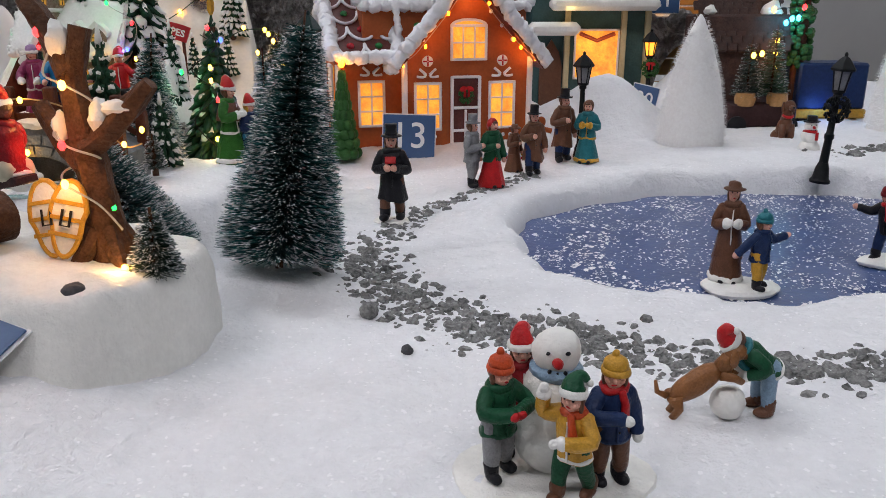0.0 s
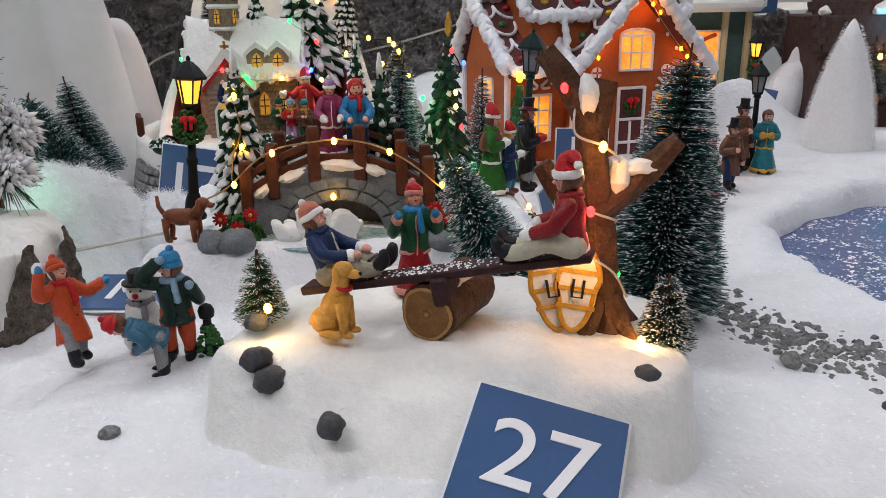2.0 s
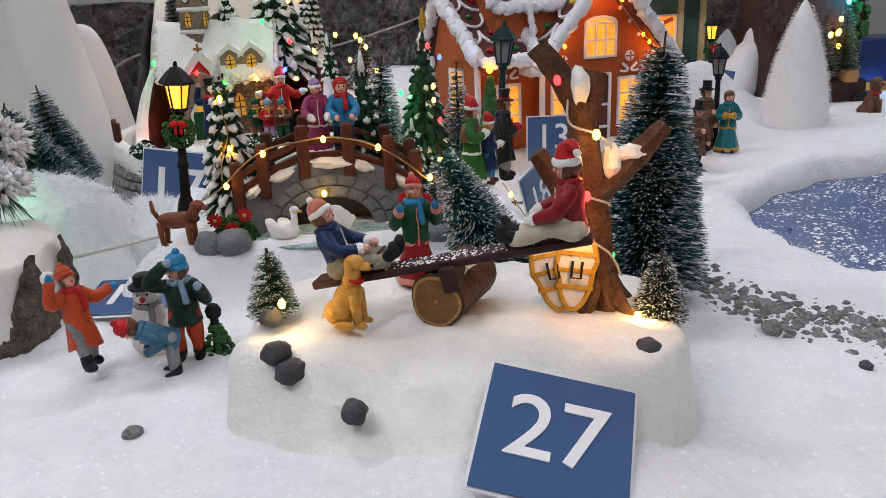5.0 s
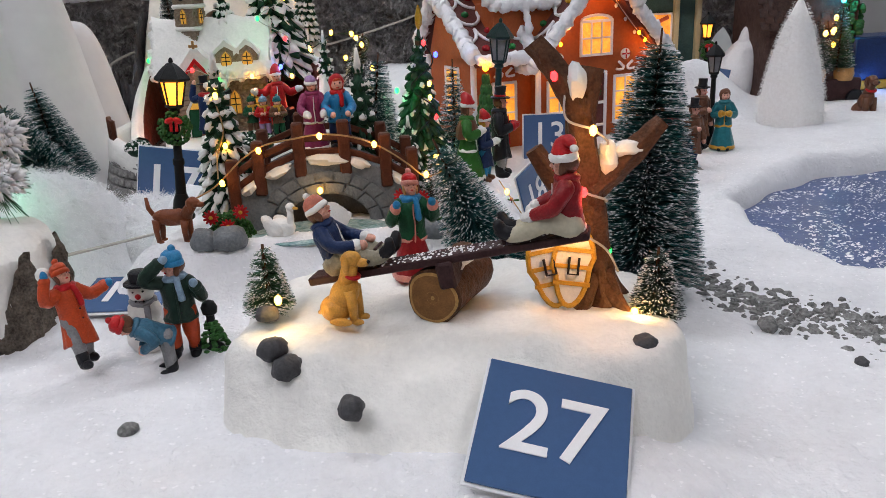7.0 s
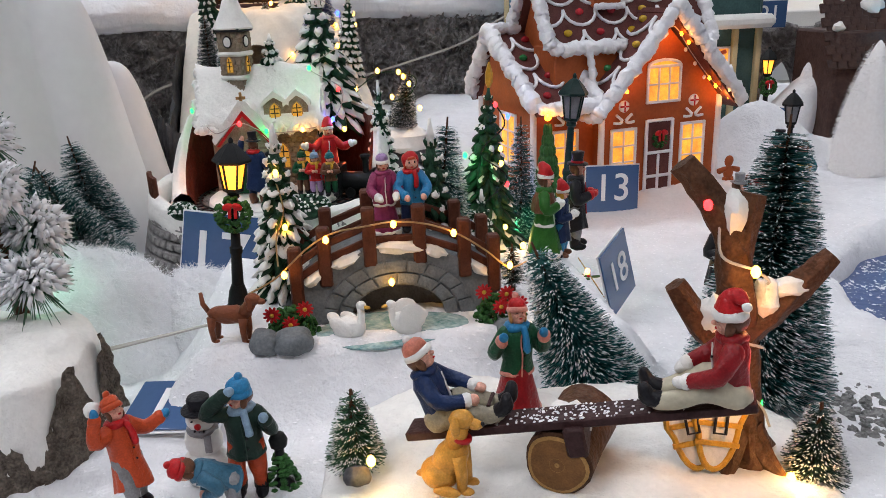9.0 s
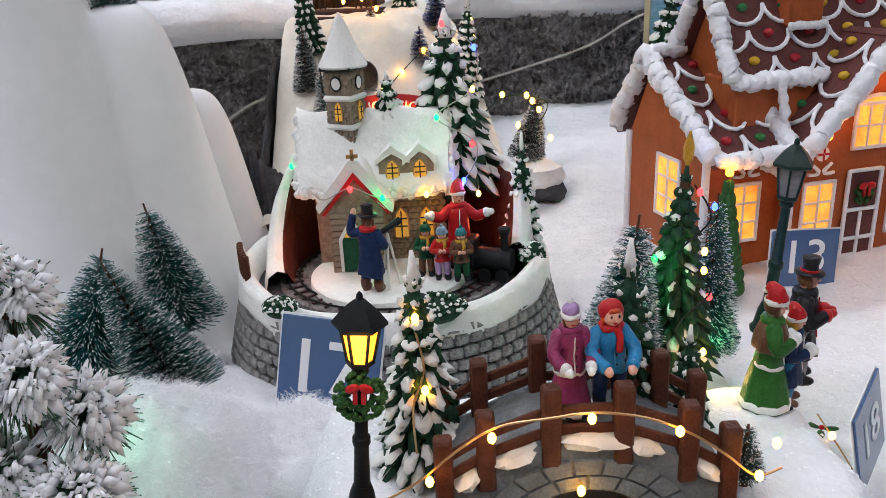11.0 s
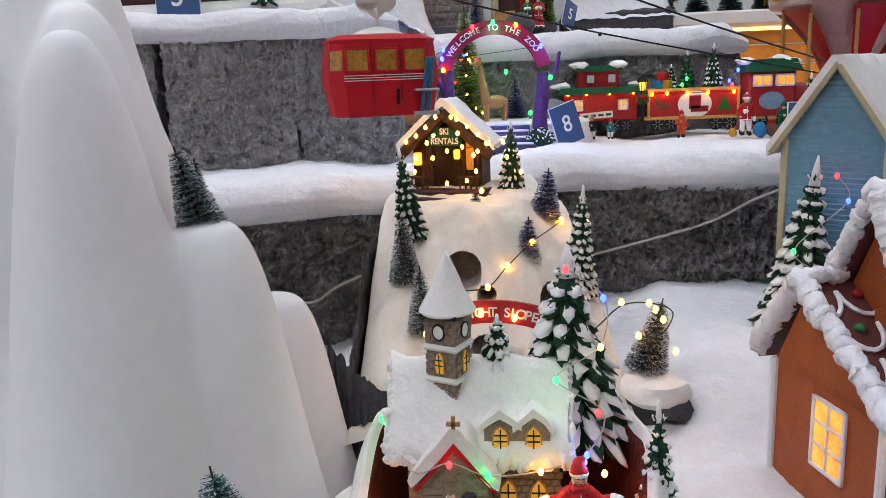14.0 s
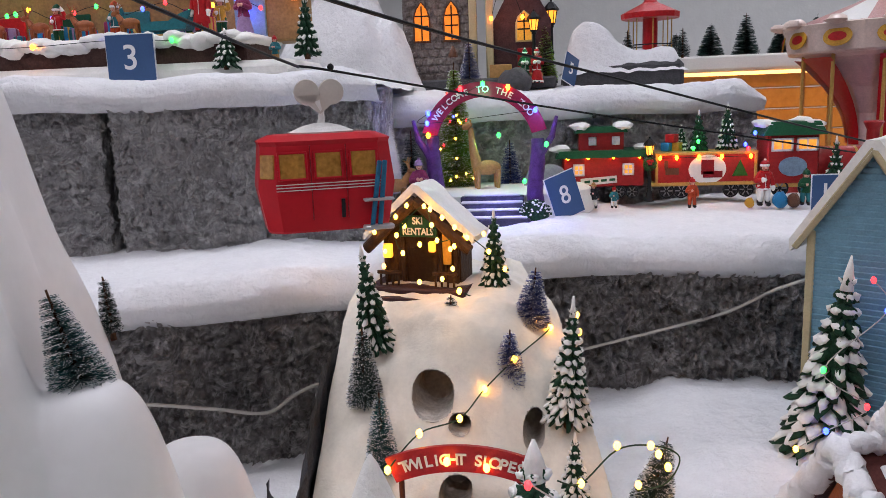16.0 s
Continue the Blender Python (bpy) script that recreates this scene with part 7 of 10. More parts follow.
for x, y, c, lg, hm in ((-0.318, 0.738, GREEN, BROWN, GREEN), (-0.3075, 0.731, RED, LILAC, PALE_BLUE), (-0.2955, 0.727, BROWN, GREEN, TEAL)):
    figure("small_child", T(x, y, 0.0605), 0.035, "tiny toy child standing before the santa figure", c, lg, "beanie", hm, BLACK, None, "front", "front", scarf=YELLOW, group="children round the santa")
eng = thing("toy_engine", T(-0.2745, 0.742, 0.055) @ RZ(70) @ SC(1.3), "black toy steam engine on the round track", "train")
part("boiler", Geo().tube([(0, 0, 0.01), (0, 0.02, 0.01)], 0.006, 0, T(0, -0.01, 0), 14), IRON, eng)
part("cab", Geo().box((0, 0.013, 0.012), (0.013, 0.009, 0.018), 0, None, 0.001), IRON, eng)
part("chimney", Geo().lathe([(0.002, 0.015), (0.002, 0.023), (0.0034, 0.026), (0.003, 0.027)], 0, T(0, -0.006, 0), 10), IRON, eng)
for x in (-0.006, 0.006):
    for y in (-0.006, 0.003, 0.012):
        part("wheel", Geo().lathe([(0.0034, -0.0007), (0.0034, 0.0007)], 0, T(x, y, 0.0036) @ RY(90), 12), IRON, eng)
# ---- gingerbread house ----
HM = T(-0.107, 0.836, 0.010) @ RZ(14)
gh = thing("gingerbread_house", HM, "red-brown gingerbread house with thick white icing and lit windows", "house")


def slab_quad(g, a, b, c, d, t, m=0):
    a, b, c, d = (Vector(p) for p in (a, b, c, d))
    n = (b - a).cross(d - a).normalized() * t
    g.add([a, b, c, d, a - n, b - n, c - n, d - n], [(0, 1, 2, 3), (7, 6, 5, 4), (1, 0, 4, 5), (2, 1, 5, 6), (3, 2, 6, 7), (0, 3, 7, 4)], m)
    return g


part("wall", Geo().box((0.1, 0.06, 0.048), (0.2, 0.118, 0.098), 0, None, 0.0015), GINGER, gh)
YP = Matrix(((0, 1, 0, 0), (-1, 0, 0, 0), (0, 0, 1, 0), (0, 0, 0, 1))).inverted()
part("wing_gable", Geo().prism([(0.001, 0.09), (0.119, 0.09), (0.086, 0.150)], 0.06, 0, T(0.03, 0, 0) @ YP), GINGER, gh)
part("main_gable", Geo().prism([(0.0, 0.09), (0.119, 0.09), (0.055, 0.212)], 0.165, 0, T(0.116, 0, 0) @ YP), GINGER, gh)
part("front_block", Geo().prism([(0.067, 0.0), (0.205, 0.0), (0.205, 0.096), (0.136, 0.167), (0.067, 0.096)], 0.07, 0, T(0, 0.023, 0)), GINGER, gh)
part("wing_roof", slab_quad(slab_quad(Geo(), (-0.004, -0.02, 0.094), (0.062, -0.02, 0.094), (0.062, 0.086, 0.160), (-0.004, 0.086, 0.160), 0.006), (0.062, 0.14, 0.092), (-0.004, 0.14, 0.092), (-0.004, 0.086, 0.160), (0.062, 0.086, 0.160), 0.006), CHOC, gh)
part("main_roof", slab_quad(slab_quad(Geo(), (0.026, 0.012, 0.146), (0.21, 0.012, 0.146), (0.21, 0.055, 0.224), (0.026, 0.055, 0.224), 0.006), (0.21, 0.132, 0.09), (0.026, 0.132, 0.09), (0.026, 0.055, 0.224), (0.21, 0.055, 0.224), 0.006), CHOC, gh)
part("front_roof", slab_quad(slab_quad(Geo(), (0.054, -0.03, 0.086), (0.136, -0.03, 0.180), (0.136, 0.05, 0.180), (0.054, 0.05, 0.086), 0.006), (0.136, -0.03, 0.180), (0.218, -0.03, 0.086), (0.218, 0.05, 0.086), (0.136, 0.05, 0.180), 0.006), CHOC, gh)


def icing(parent, pts, r, seed=0):
    """A thick piped bead of icing along pts."""
    g = Geo()
    line, rad = [], []
    for i in range(len(pts) - 1):
        a, b = Vector(pts[i]), Vector(pts[i + 1])
        n = max(4, int((b - a).length / (r * 0.3)))
        for k in range(n + (i == len(pts) - 2)):
            p = a.lerp(b, k / n)
            q = len(line)
            wob = noise.noise_vector(p * 160 + Vector((seed, 0, 0)))
            line.append(p + wob * r * 0.3)
            rad.append(r * (0.98 + 0.07 * abs(math.sin(q * 0.62 + seed)) + 0.3 * noise.noise(p * 210)))
    rad[0] *= 0.7
    rad[-1] *= 0.7
    g.tube(line, rad, 0, None, 12)
    for p in g.v:
        p += noise.noise_vector(p * 300) * r * 0.34
    return part("icing", g, ICING, parent, "piped white icing", 0)


icing(gh, [(-0.006, 0.138, 0.094), (-0.006, 0.086, 0.163), (-0.006, -0.02, 0.098)], 0.0078, 1)
icing(gh, [(-0.006, -0.022, 0.096), (0.062, -0.022, 0.096), (0.063, 0.02, 0.124)], 0.0062, 2)
icing(gh, [(-0.004, 0.086, 0.164), (0.03, 0.086, 0.164)], 0.0055, 3)
icing(gh, [(0.024, 0.134, 0.092), (0.024, 0.055, 0.228), (0.024, 0.008, 0.146)], 0.0066, 4)
icing(gh, [(0.024, 0.055, 0.228), (0.21, 0.055, 0.228)], 0.006, 5)
icing(gh, [(0.211, 0.055, 0.228), (0.211, 0.008, 0.146)], 0.006, 6)
icing(gh, [(0.052, -0.032, 0.087), (0.136, -0.032, 0.184), (0.220, -0.032, 0.087)], 0.0068, 7)
icing(gh, [(0.053, -0.03, 0.085), (0.053, 0.02, 0.085)], 0.006, 8)
icing(gh, [(0.024, 0.008, 0.146), (0.104, 0.008, 0.146)], 0.0062, 9)
icing(gh, [(0.168, 0.008, 0.146), (0.211, 0.008, 0.146)], 0.0055, 11)
icing(gh, [(0.064, 0.004, 0.142), (0.064, -0.006, 0.1)], 0.0035, 12)
part("upper_wall", Geo().box((0.118, 0.032, 0.113), (0.178, 0.044, 0.07), 0, None, 0.001), GINGER, gh)
part("chimney", Geo().box((0.095, 0.036, 0.212), (0.03, 0.024, 0.06), 0, None, 0.002), GINGER, gh)
icing(gh, [(0.078, 0.022, 0.183), (0.112, 0.022, 0.183)], 0.003, 13)
icing(gh, [(-0.002, 0.118, -0.002), (-0.002, 0.0, -0.002)], 0.004, 10)
CANDY = [paint("candy_red", (0.45, 0.02, 0.03), 0.25), paint("candy_yellow", (0.7, 0.45, 0.03), 0.25), paint("candy_blue", (0.05, 0.2, 0.5), 0.25), paint("candy_green", (0.03, 0.22, 0.06), 0.25)]
CANDY_FIRST = {}
crnd = random.Random(31)


def scallops(parent, o, ux, uy, w, h, cols, rows):
    """Rows of piped icing scallops with a sweet in each, on a roof plane."""
    o, ux, uy = Vector(o), Vector(ux).normalized(), Vector(uy).normalized()
    n = ux.cross(uy).normalized()
    g = Geo()
    cw, rh = w / cols, h / rows
    for r in range(rows):
        for c in range(-1, cols + 1):
            cx = (c + 0.5 + 0.5 * (r % 2)) * cw
            cz = (r + 0.75) * rh
            pts = []
            for k in range(9):
                a = math.pi + math.pi * k / 8
                x, z = cx + cw * 0.5 * math.cos(a), cz + rh * 0.75 * math.sin(a)
                if -0.002 < x < w + 0.002 and -0.002 < z < h + 0.002:
                    pts.append(o + ux * x + uy * z + n * 0.0012)
            if len(pts) > 2:
                g.tube(pts, 0.0017, 0, None, 6)
            if 0.15 * cw < cx < w - 0.15 * cw and cz - rh * 0.2 < h:
                m = CANDY[crnd.randrange(4)]
                M = T(*(o + ux * cx + uy * (cz - rh * 0.1) + n * 0.0008)) @ SC(0.0042)
                if m.name not in CANDY_FIRST:
                    CANDY_FIRST[m.name] = part("sweet", Geo().ball((0, 0, 0), (1, 1, 0.8), 0, None, 10, 7), m, parent)
                    CANDY_FIRST[m.name].matrix_basis = M
                else:
                    again(CANDY_FIRST[m.name], M, parent)
    return part("icing_lattice", g, ICING, parent, "thin piped icing scallops")


scallops(gh, (0.0, -0.0185, 0.0955), (1, 0, 0), (0, 0.106, 0.066), 0.058, 0.118, 2, 4)
scallops(gh, (0.03, 0.0125, 0.1475), (1, 0, 0), (0, 0.043, 0.078), 0.178, 0.086, 5, 4)
scallops(gh, (0.0555, 0.048, 0.0885), (0, -1, 0), (0.082, 0, 0.094), 0.076, 0.118, 2, 4)


def square_window(parent, M, w, h, nx, nz, arched=False, lit=None):
    """A white-framed window with glowing panes; its lower left corner at M."""
    fr = part("window", Geo().box((w / 2, 0, h / 2), (w, 0.0016, h), 0, M, 0.0004), lit or WINDOW_LIT, parent, "glowing amber window")
    g = Geo()
    t = 0.0028
    for x in [0] + [w * i / nx for i in range(1, nx)] + [w]:
        g.box((x, -0.0012, h / 2), (t if x in (0, w) else t * 0.6, 0.0024, h + t), 0, M, 0.0004)
    for z in [0] + [h * i / nz for i in range(1, nz)] + [h]:
        g.box((w / 2, -0.0012, z), (w + t, 0.0024, t if z in (0, h) else t * 0.6), 0, M, 0.0004)
    if arched:
        g.tube([M @ Vector((w / 2 - w / 2 * math.cos(a), -0.001, h + 0.006 * math.sin(a))) for a in np.linspace(0, math.pi, 9)], 0.0016, 0, None, 6)
        part("arch_pane", Geo().prism([(w / 2 - w / 2 * math.cos(a), h + 0.006 * math.sin(a)) for a in np.linspace(0, math.pi, 9)], 0.0014, 0, M), lit or WINDOW_LIT, fr)
    part("glazing", g, ICING, fr, "white icing glazing bars")
    return fr


FB = -0.0128
square_window(gh, T(0.022, -0.0002, 0.024), 0.026, 0.046, 2, 3)
square_window(gh, T(0.079, FB, 0.020), 0.027, 0.048, 2, 3)
square_window(gh, T(0.160, FB, 0.020), 0.027, 0.048, 2, 3)
square_window(gh, T(0.118, FB, 0.092), 0.037, 0.034, 3, 2, True)
square_window(gh, T(-0.0008, 0.066, 0.034) @ RZ(-90), 0.034, 0.05, 2, 3)
dr = part("door", Geo().box((0.1335, FB, 0.037), (0.032, 0.002, 0.074), 0, None, 0.0006), CHOC, gh, "brown door with white icing frame")
g = Geo()
for x in (0.1185, 0.1485):
    g.box((x, FB - 0.0015, 0.037), (0.0034, 0.003, 0.076), 0, None, 0.0008)
for z in (0.074, 0.042, 0.018, 0.001):
    g.box((0.1335, FB - 0.0015, z), (0.03, 0.003, 0.003), 0, None, 0.0008)
g.box((0.1335, FB - 0.0015, 0.02), (0.0026, 0.003, 0.04), 0, None, 0.0008)
part("door_icing", g, ICING, dr, "white icing door frame")
g = Geo()
rnd = random.Random(6)
for i in range(90):
    a, b = rnd.uniform(0, 6.283), rnd.uniform(0, 6.283)
    g.ball((0.1335 + (0.0062 + 0.002 * math.cos(b)) * math.cos(a), FB - 0.003 + 0.0015 * math.sin(b), 0.055 + (0.0062 + 0.002 * math.cos(b)) * math.sin(a)), 0.0012, 0, None, 5, 4)
w = part("wreath", g, LEAF, dr, "green door wreath")
g = Geo()
for s in (-1, 1):
    g.ball((0.1335 + s * 0.0038, FB - 0.0055, 0.062), (0.0042, 0.0012, 0.0028), 0, None, 8, 6, RY(s * 20).to_3x3())
    g.box((0.1335 + s * 0.0022, FB - 0.0055, 0.057), (0.0022, 0.001, 0.007), 0)
part("bow", g, RED, w, "red ribbon bow")
for x, y in ((0.068, FB), (0.2045, FB), (0.001, -0.0005), (-0.0012, 0.1175)):
    part("corner_icing", Geo().tube([(x, y, 0.0), (x, y, 0.05), (x, y, 0.094)], 0.0032, 0, None, 8), ICING, gh)
for cx, y, zc in ((0.035, -0.001, 0.079), (0.0925, FB, 0.077), (0.1735, FB, 0.077)):
    for s in (-1, 1):
        part("icing_scroll", Geo().tube([(cx + s * (0.0018 + 0.0068 * k / 10 + 0.005 * math.sin(k * 0.55)), y - 0.001, zc + 0.0075 * math.sin(k * 0.42) * (1 - k / 16)) for k in range(13)], 0.0014, 0, None, 6), ICING, gh)
for cx in (0.0925, 0.1735):
    c = part("peppermint", Geo().lathe([(0.0055, -0.001), (0.0058, 0.0005), (0.005, 0.0018), (0.0005, 0.002)], 0, T(cx, FB, 0.0905) @ RX(90), 18), WHITE, gh, "round peppermint sweet")
    for k in range(4):
        part("peppermint_stripe", Geo().box((0.0028, 0, 0.0019), (0.0046, 0.0016, 0.0008), 0, T(cx, FB, 0.0905) @ RX(90) @ RZ(90 * k)), RED, c)
for x, z in ((0.088, 0.112), (0.1, 0.126), (0.112, 0.14), (0.184, 0.112), (0.172, 0.126), (0.16, 0.14), (0.1, 0.012), (0.168, 0.012), (0.176, 0.012), (0.184, 0.012)):
    part("icing_dot", Geo().ball((x, FB - 0.0005, z), (0.0022, 0.0012, 0.0022), 0, None, 8, 6), ICING, gh)
ew = [HM @ Vector(p) for p in ((0.045, -0.022, 0.088), (0.072, -0.021, 0.094), (0.09, -0.022, 0.112), (0.112, -0.022, 0.138), (0.136, -0.022, 0.164), (0.16, -0.022, 0.138), (0.184, -0.022, 0.112), (0.21, -0.022, 0.09))]
AMBER = mat("amber_bulb", (1, 0.5, 0.1), 0.3, 0, emit=(1.0, 0.22, 0.004), power=26)
string_lights("amber fairy lights along the gingerbread gable", ew, [(HM @ Vector(p), AMBER) for p in ((0.064, -0.024, 0.088), (0.088, -0.024, 0.106), (0.112, -0.024, 0.138), (0.146, -0.024, 0.156), (0.155, -0.024, 0.148), (0.19, -0.024, 0.104), (0.207, -0.024, 0.092), (0.182, -0.024, 0.112))], WIRE_CLEAR, 0.0004, 0.0019)
for p, wt in (((0.06, -0.024, 0.084), 0.016), ((0.136, -0.03, 0.150), 0.016), ((0.2, -0.026, 0.094), 0.014), ((0.10, -0.028, 0.115), 0.008), ((0.012, -0.03, 0.082), 0.006)):
    q = HM @ Vector(p)
    glow(q[0], q[1], q[2], wt, (1, 0.36, 0.06))
gm = Geo()
gm.ball((0, 0, 0.029), (0.0055, 0.0022, 0.006), 0, None, 10, 8).ball((0, 0, 0.017), (0.006, 0.0022, 0.0085), 0, None, 10, 8)
for s in (-1, 1):
    gm.tube([(s * 0.004, 0, 0.021), (s * 0.012, 0, 0.019)], [0.0028, 0.003], 0, None, 8).tube([(s * 0.003, 0, 0.012), (s * 0.005, 0, 0.002)], [0.003, 0.0032], 0, None, 8)
ob = part("gingerbread_figure", gm, [GINGER])
ob.matrix_basis = T(0.108, 0.868, 0.006) @ RZ(10)
tagged(ob, "flat brown gingerbread shape beside the house", "gingerbread")
top = thing("topiary_tree", (-0.0985, 0.8085, 0.006), "glossy green tiered tree with a glowing star beside the house", "tree")
for k in range(9):
    z, r = 0.006 + k * 0.0095, 0.0165 * (1 - k / 10.5)
    g = Geo()
    for i in range(9):
        a = 6.283 * (i + 0.5 * (k % 2)) / 9
        g.ball((r * 0.7 * math.cos(a), r * 0.7 * math.sin(a), z), (r * 0.42, r * 0.42, 0.0065), 0, None, 8, 6)
    part("tier", g, LEAF, top, "", 60)
part("star", Geo().ball((0, 0, 0.094), 0.0032, 0, None, 8, 6), AMBER, top, "glowing amber star")
glow(-0.135, 0.79, 0.13, 0.01, (0.5, 0.55, 1))
glow(-0.0985, 0.80, 0.106, 0.006, (1, 0.45, 0.1))
cd = thing("sweet_pile", (0.068, 0.815, 0.004), "small heap of coloured sweets beside the door", "sweets")
crn = random.Random(2)
for i in range(26):
    M = T(crn.gauss(0, 0.007), crn.gauss(0, 0.004), crn.uniform(0.001, 0.009)) @ SC(0.0026)
    again(CANDY_FIRST[CANDY[i % 4].name], M, cd)

# ---- ski hill ----
BEFORE = set(bpy.data.objects)
def hill_z(x, y):
    z = 0.05 + 0.16 * S(0.955, 1.2, y) ** 0.85
    z = z - 0.4 * max(0.0, x + 0.318) - 6.0 * max(0.0, x + 0.222 + 0.3 * (y - 1.0))
    z = z - 6.0 * max(0.0, -0.462 - x) - 0.3 * max(0.0, -0.43 - x)
    z = z + 0.03 * math.exp(-((x + 0.35) / 0.05) ** 2 - ((y - 1.1) / 0.05) ** 2) - 0.012 * math.exp(-((x + 0.33) / 0.03) ** 2 - ((y - 1.02) / 0.04) ** 2)
    p = Vector((x, y, 0))
    return z + noise.noise(p * 30) * 0.006 + noise.noise(p * 80) * 0.002


CAVES = [(-0.373, 0.147, 0.017, 0.017), (-0.351, 0.129, 0.0085, 0.0075), (-0.294, 0.121, 0.0085, 0.0135), (-0.352, 0.088, 0.012, 0.01)]
hx0, hx1, hy0, hy1, hn, hm2 = -0.49, -0.17, 0.93, 1.33, 240, 280
hl = thing("ski_hill", (0, 0, 0), "cream-white snow hill with dark caves and grey rock side", "hill")
g = Geo()
g.grid(hn, hm2, lambda u, v: (hx0 + u * (hx1 - hx0), hy0 + v * (hy1 - hy0), 0.0))
for p in g.v:
    p[2] = max(-0.01, hill_z(p[0], p[1]))
kf = []
for f in g.f:
    c = (g.v[f[0]] + g.v[f[2]]) / 2
    hole = False
    for cx, cz, rx, rz in CAVES:
        if abs((c[0] - cx) / rx) ** 2.2 + abs((c[2] - cz) / rz) ** 2.2 < 1 and c[1] < 1.16:
            hole = True
    if not hole:
        kf.append(f)
for i in {i for f in kf for i in f}:
    p = g.v[i]
    for cx, cz, rx, rz in CAVES:
        d = abs((p[0] - cx) / rx) ** 2.2 + abs((p[2] - cz) / rz) ** 2.2
        if 0.05 < d < 1 and p[1] < 1.16:
            k = d ** (-1 / 2.2)
            p[0], p[2] = cx + (p[0] - cx) * k, cz + (p[2] - cz) * k
g.f, g.m = kf, [0] * len(kf)
HILL_SNOW = mat("cream_snow_resin", (0.71, 0.67, 0.58), 0.5, 0.07, 50, 0.3, 500)
part("snow", g, HILL_SNOW, hl, "", 0)
# Cave walls are coloured darker than the hill snow, adding to the shade inside.
CAVE_SHADE = mat("cave_shade_grey", (0.42, 0.38, 0.33), 0.6, 0.3, 60, 0.5, 200)


def hill_y(x, z):
    """The depth at which the hill reaches the height z."""
    a, b = 0.95, 1.25
    for _ in range(30):
        m = (a + b) / 2
        a, b = (m, b) if hill_z(x, m) < z else (a, m)
    return a


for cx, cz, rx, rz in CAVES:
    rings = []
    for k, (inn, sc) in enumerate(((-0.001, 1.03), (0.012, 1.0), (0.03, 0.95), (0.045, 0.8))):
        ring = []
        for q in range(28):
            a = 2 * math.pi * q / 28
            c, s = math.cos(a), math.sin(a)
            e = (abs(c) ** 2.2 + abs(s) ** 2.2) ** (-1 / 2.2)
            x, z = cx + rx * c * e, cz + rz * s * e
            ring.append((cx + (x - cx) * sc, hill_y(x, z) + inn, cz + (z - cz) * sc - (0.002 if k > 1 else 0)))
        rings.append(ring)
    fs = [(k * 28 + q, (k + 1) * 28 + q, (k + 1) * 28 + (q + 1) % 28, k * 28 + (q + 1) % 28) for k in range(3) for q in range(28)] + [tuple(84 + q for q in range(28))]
    part("cave", Geo().add([p for r in rings for p in r], fs), CAVE_SHADE, hl, "cave in the snow hill, greyed inside to deepen its shade", 50)


def rock_side(u, v):
    y = 0.965 + 0.28 * u
    top = 0.07 + 0.10 * S(0.96, 1.1, y)
    q = noise.noise(Vector((y * 70, v * 5, 1))) * 0.006 + noise.noise(Vector((y * 160, v * 20, 4))) * 0.003
    return (-0.466 - 0.012 * (1 - v) + q, y, -0.005 + v * top)


part("rock_side", Geo().grid(90, 30, rock_side), ROCK_DARK, hl, "dark grey ribbed rock side", 0)


def rock_front(u, v):
    x = -0.486 + 0.088 * u
    top = 0.112 - 0.062 * u + 0.012 * noise.noise(Vector((u * 14, 1, 0)))
    q = noise.noise(Vector((u * 26, v * 3, 5))) * 0.006 + noise.noise(Vector((u * 60, v * 10, 2))) * 0.003
    return (x, 0.962 + 0.02 * v - 0.012 * math.sin(u * 3) + q + 0.05 * max(0.0, 0.25 - u), -0.005 + v * top)


part("rock_front", Geo().grid(70, 30, rock_front), ROCK_DARK, hl, "dark grey rock foot", 0)

# arched sign
sg = thing("hill_sign", (-0.343, 0.985, 0.0), "arched red sign with raised white letters on the ski hill", "sign")
RS = 0.115
A0, A1 = radians(68), radians(113)
band = [(RS * math.cos(a), RS * math.sin(a)) for a in np.linspace(A0, A1, 21)] + [((RS + 0.019) * math.cos(a), (RS + 0.019) * math.sin(a)) for a in np.linspace(A1, A0, 21)]
part("board", Geo().prism(band, 0.003, 0, T(0, 0, 0.01)), paint("sign_red", (0.38, 0.02, 0.025)), sg)


def arc_text(parent, text, c, R, a0, a1, size, y, material):
    n = len(text)
    for i, chx in enumerate(text):
        if chx == " ":
            continue
        a = a0 + (a1 - a0) * (i + 0.5) / n
        cu = bpy.data.curves.new("letter", "FONT")
        cu.body, cu.align_x, cu.align_y, cu.size, cu.extrude, cu.offset = chx, "CENTER", "CENTER", size, 0.0004, size * 0.02
        cu.materials.append(material)
        ob = new("letter", cu)
        ob.parent = parent
        ob.matrix_basis = T(c[0] + R * math.cos(a), y, c[1] + R * math.sin(a)) @ RY(90 - math.degrees(a)) @ RX(90)


arc_text(sg, "TWILIGHT SLOPES", (0, 0.01), RS + 0.009, A1 - 0.06, A0 + 0.03, 0.0112, -0.002, WHITE)
for a in (A0 + 0.03, A1 - 0.03):
    part("post", Geo().tube([(RS * math.cos(a), 0.001, 0.05), (RS * math.cos(a), 0.001, RS * math.sin(a) + 0.014)], 0.002, 0, None, 8), WOOD_RED, sg)

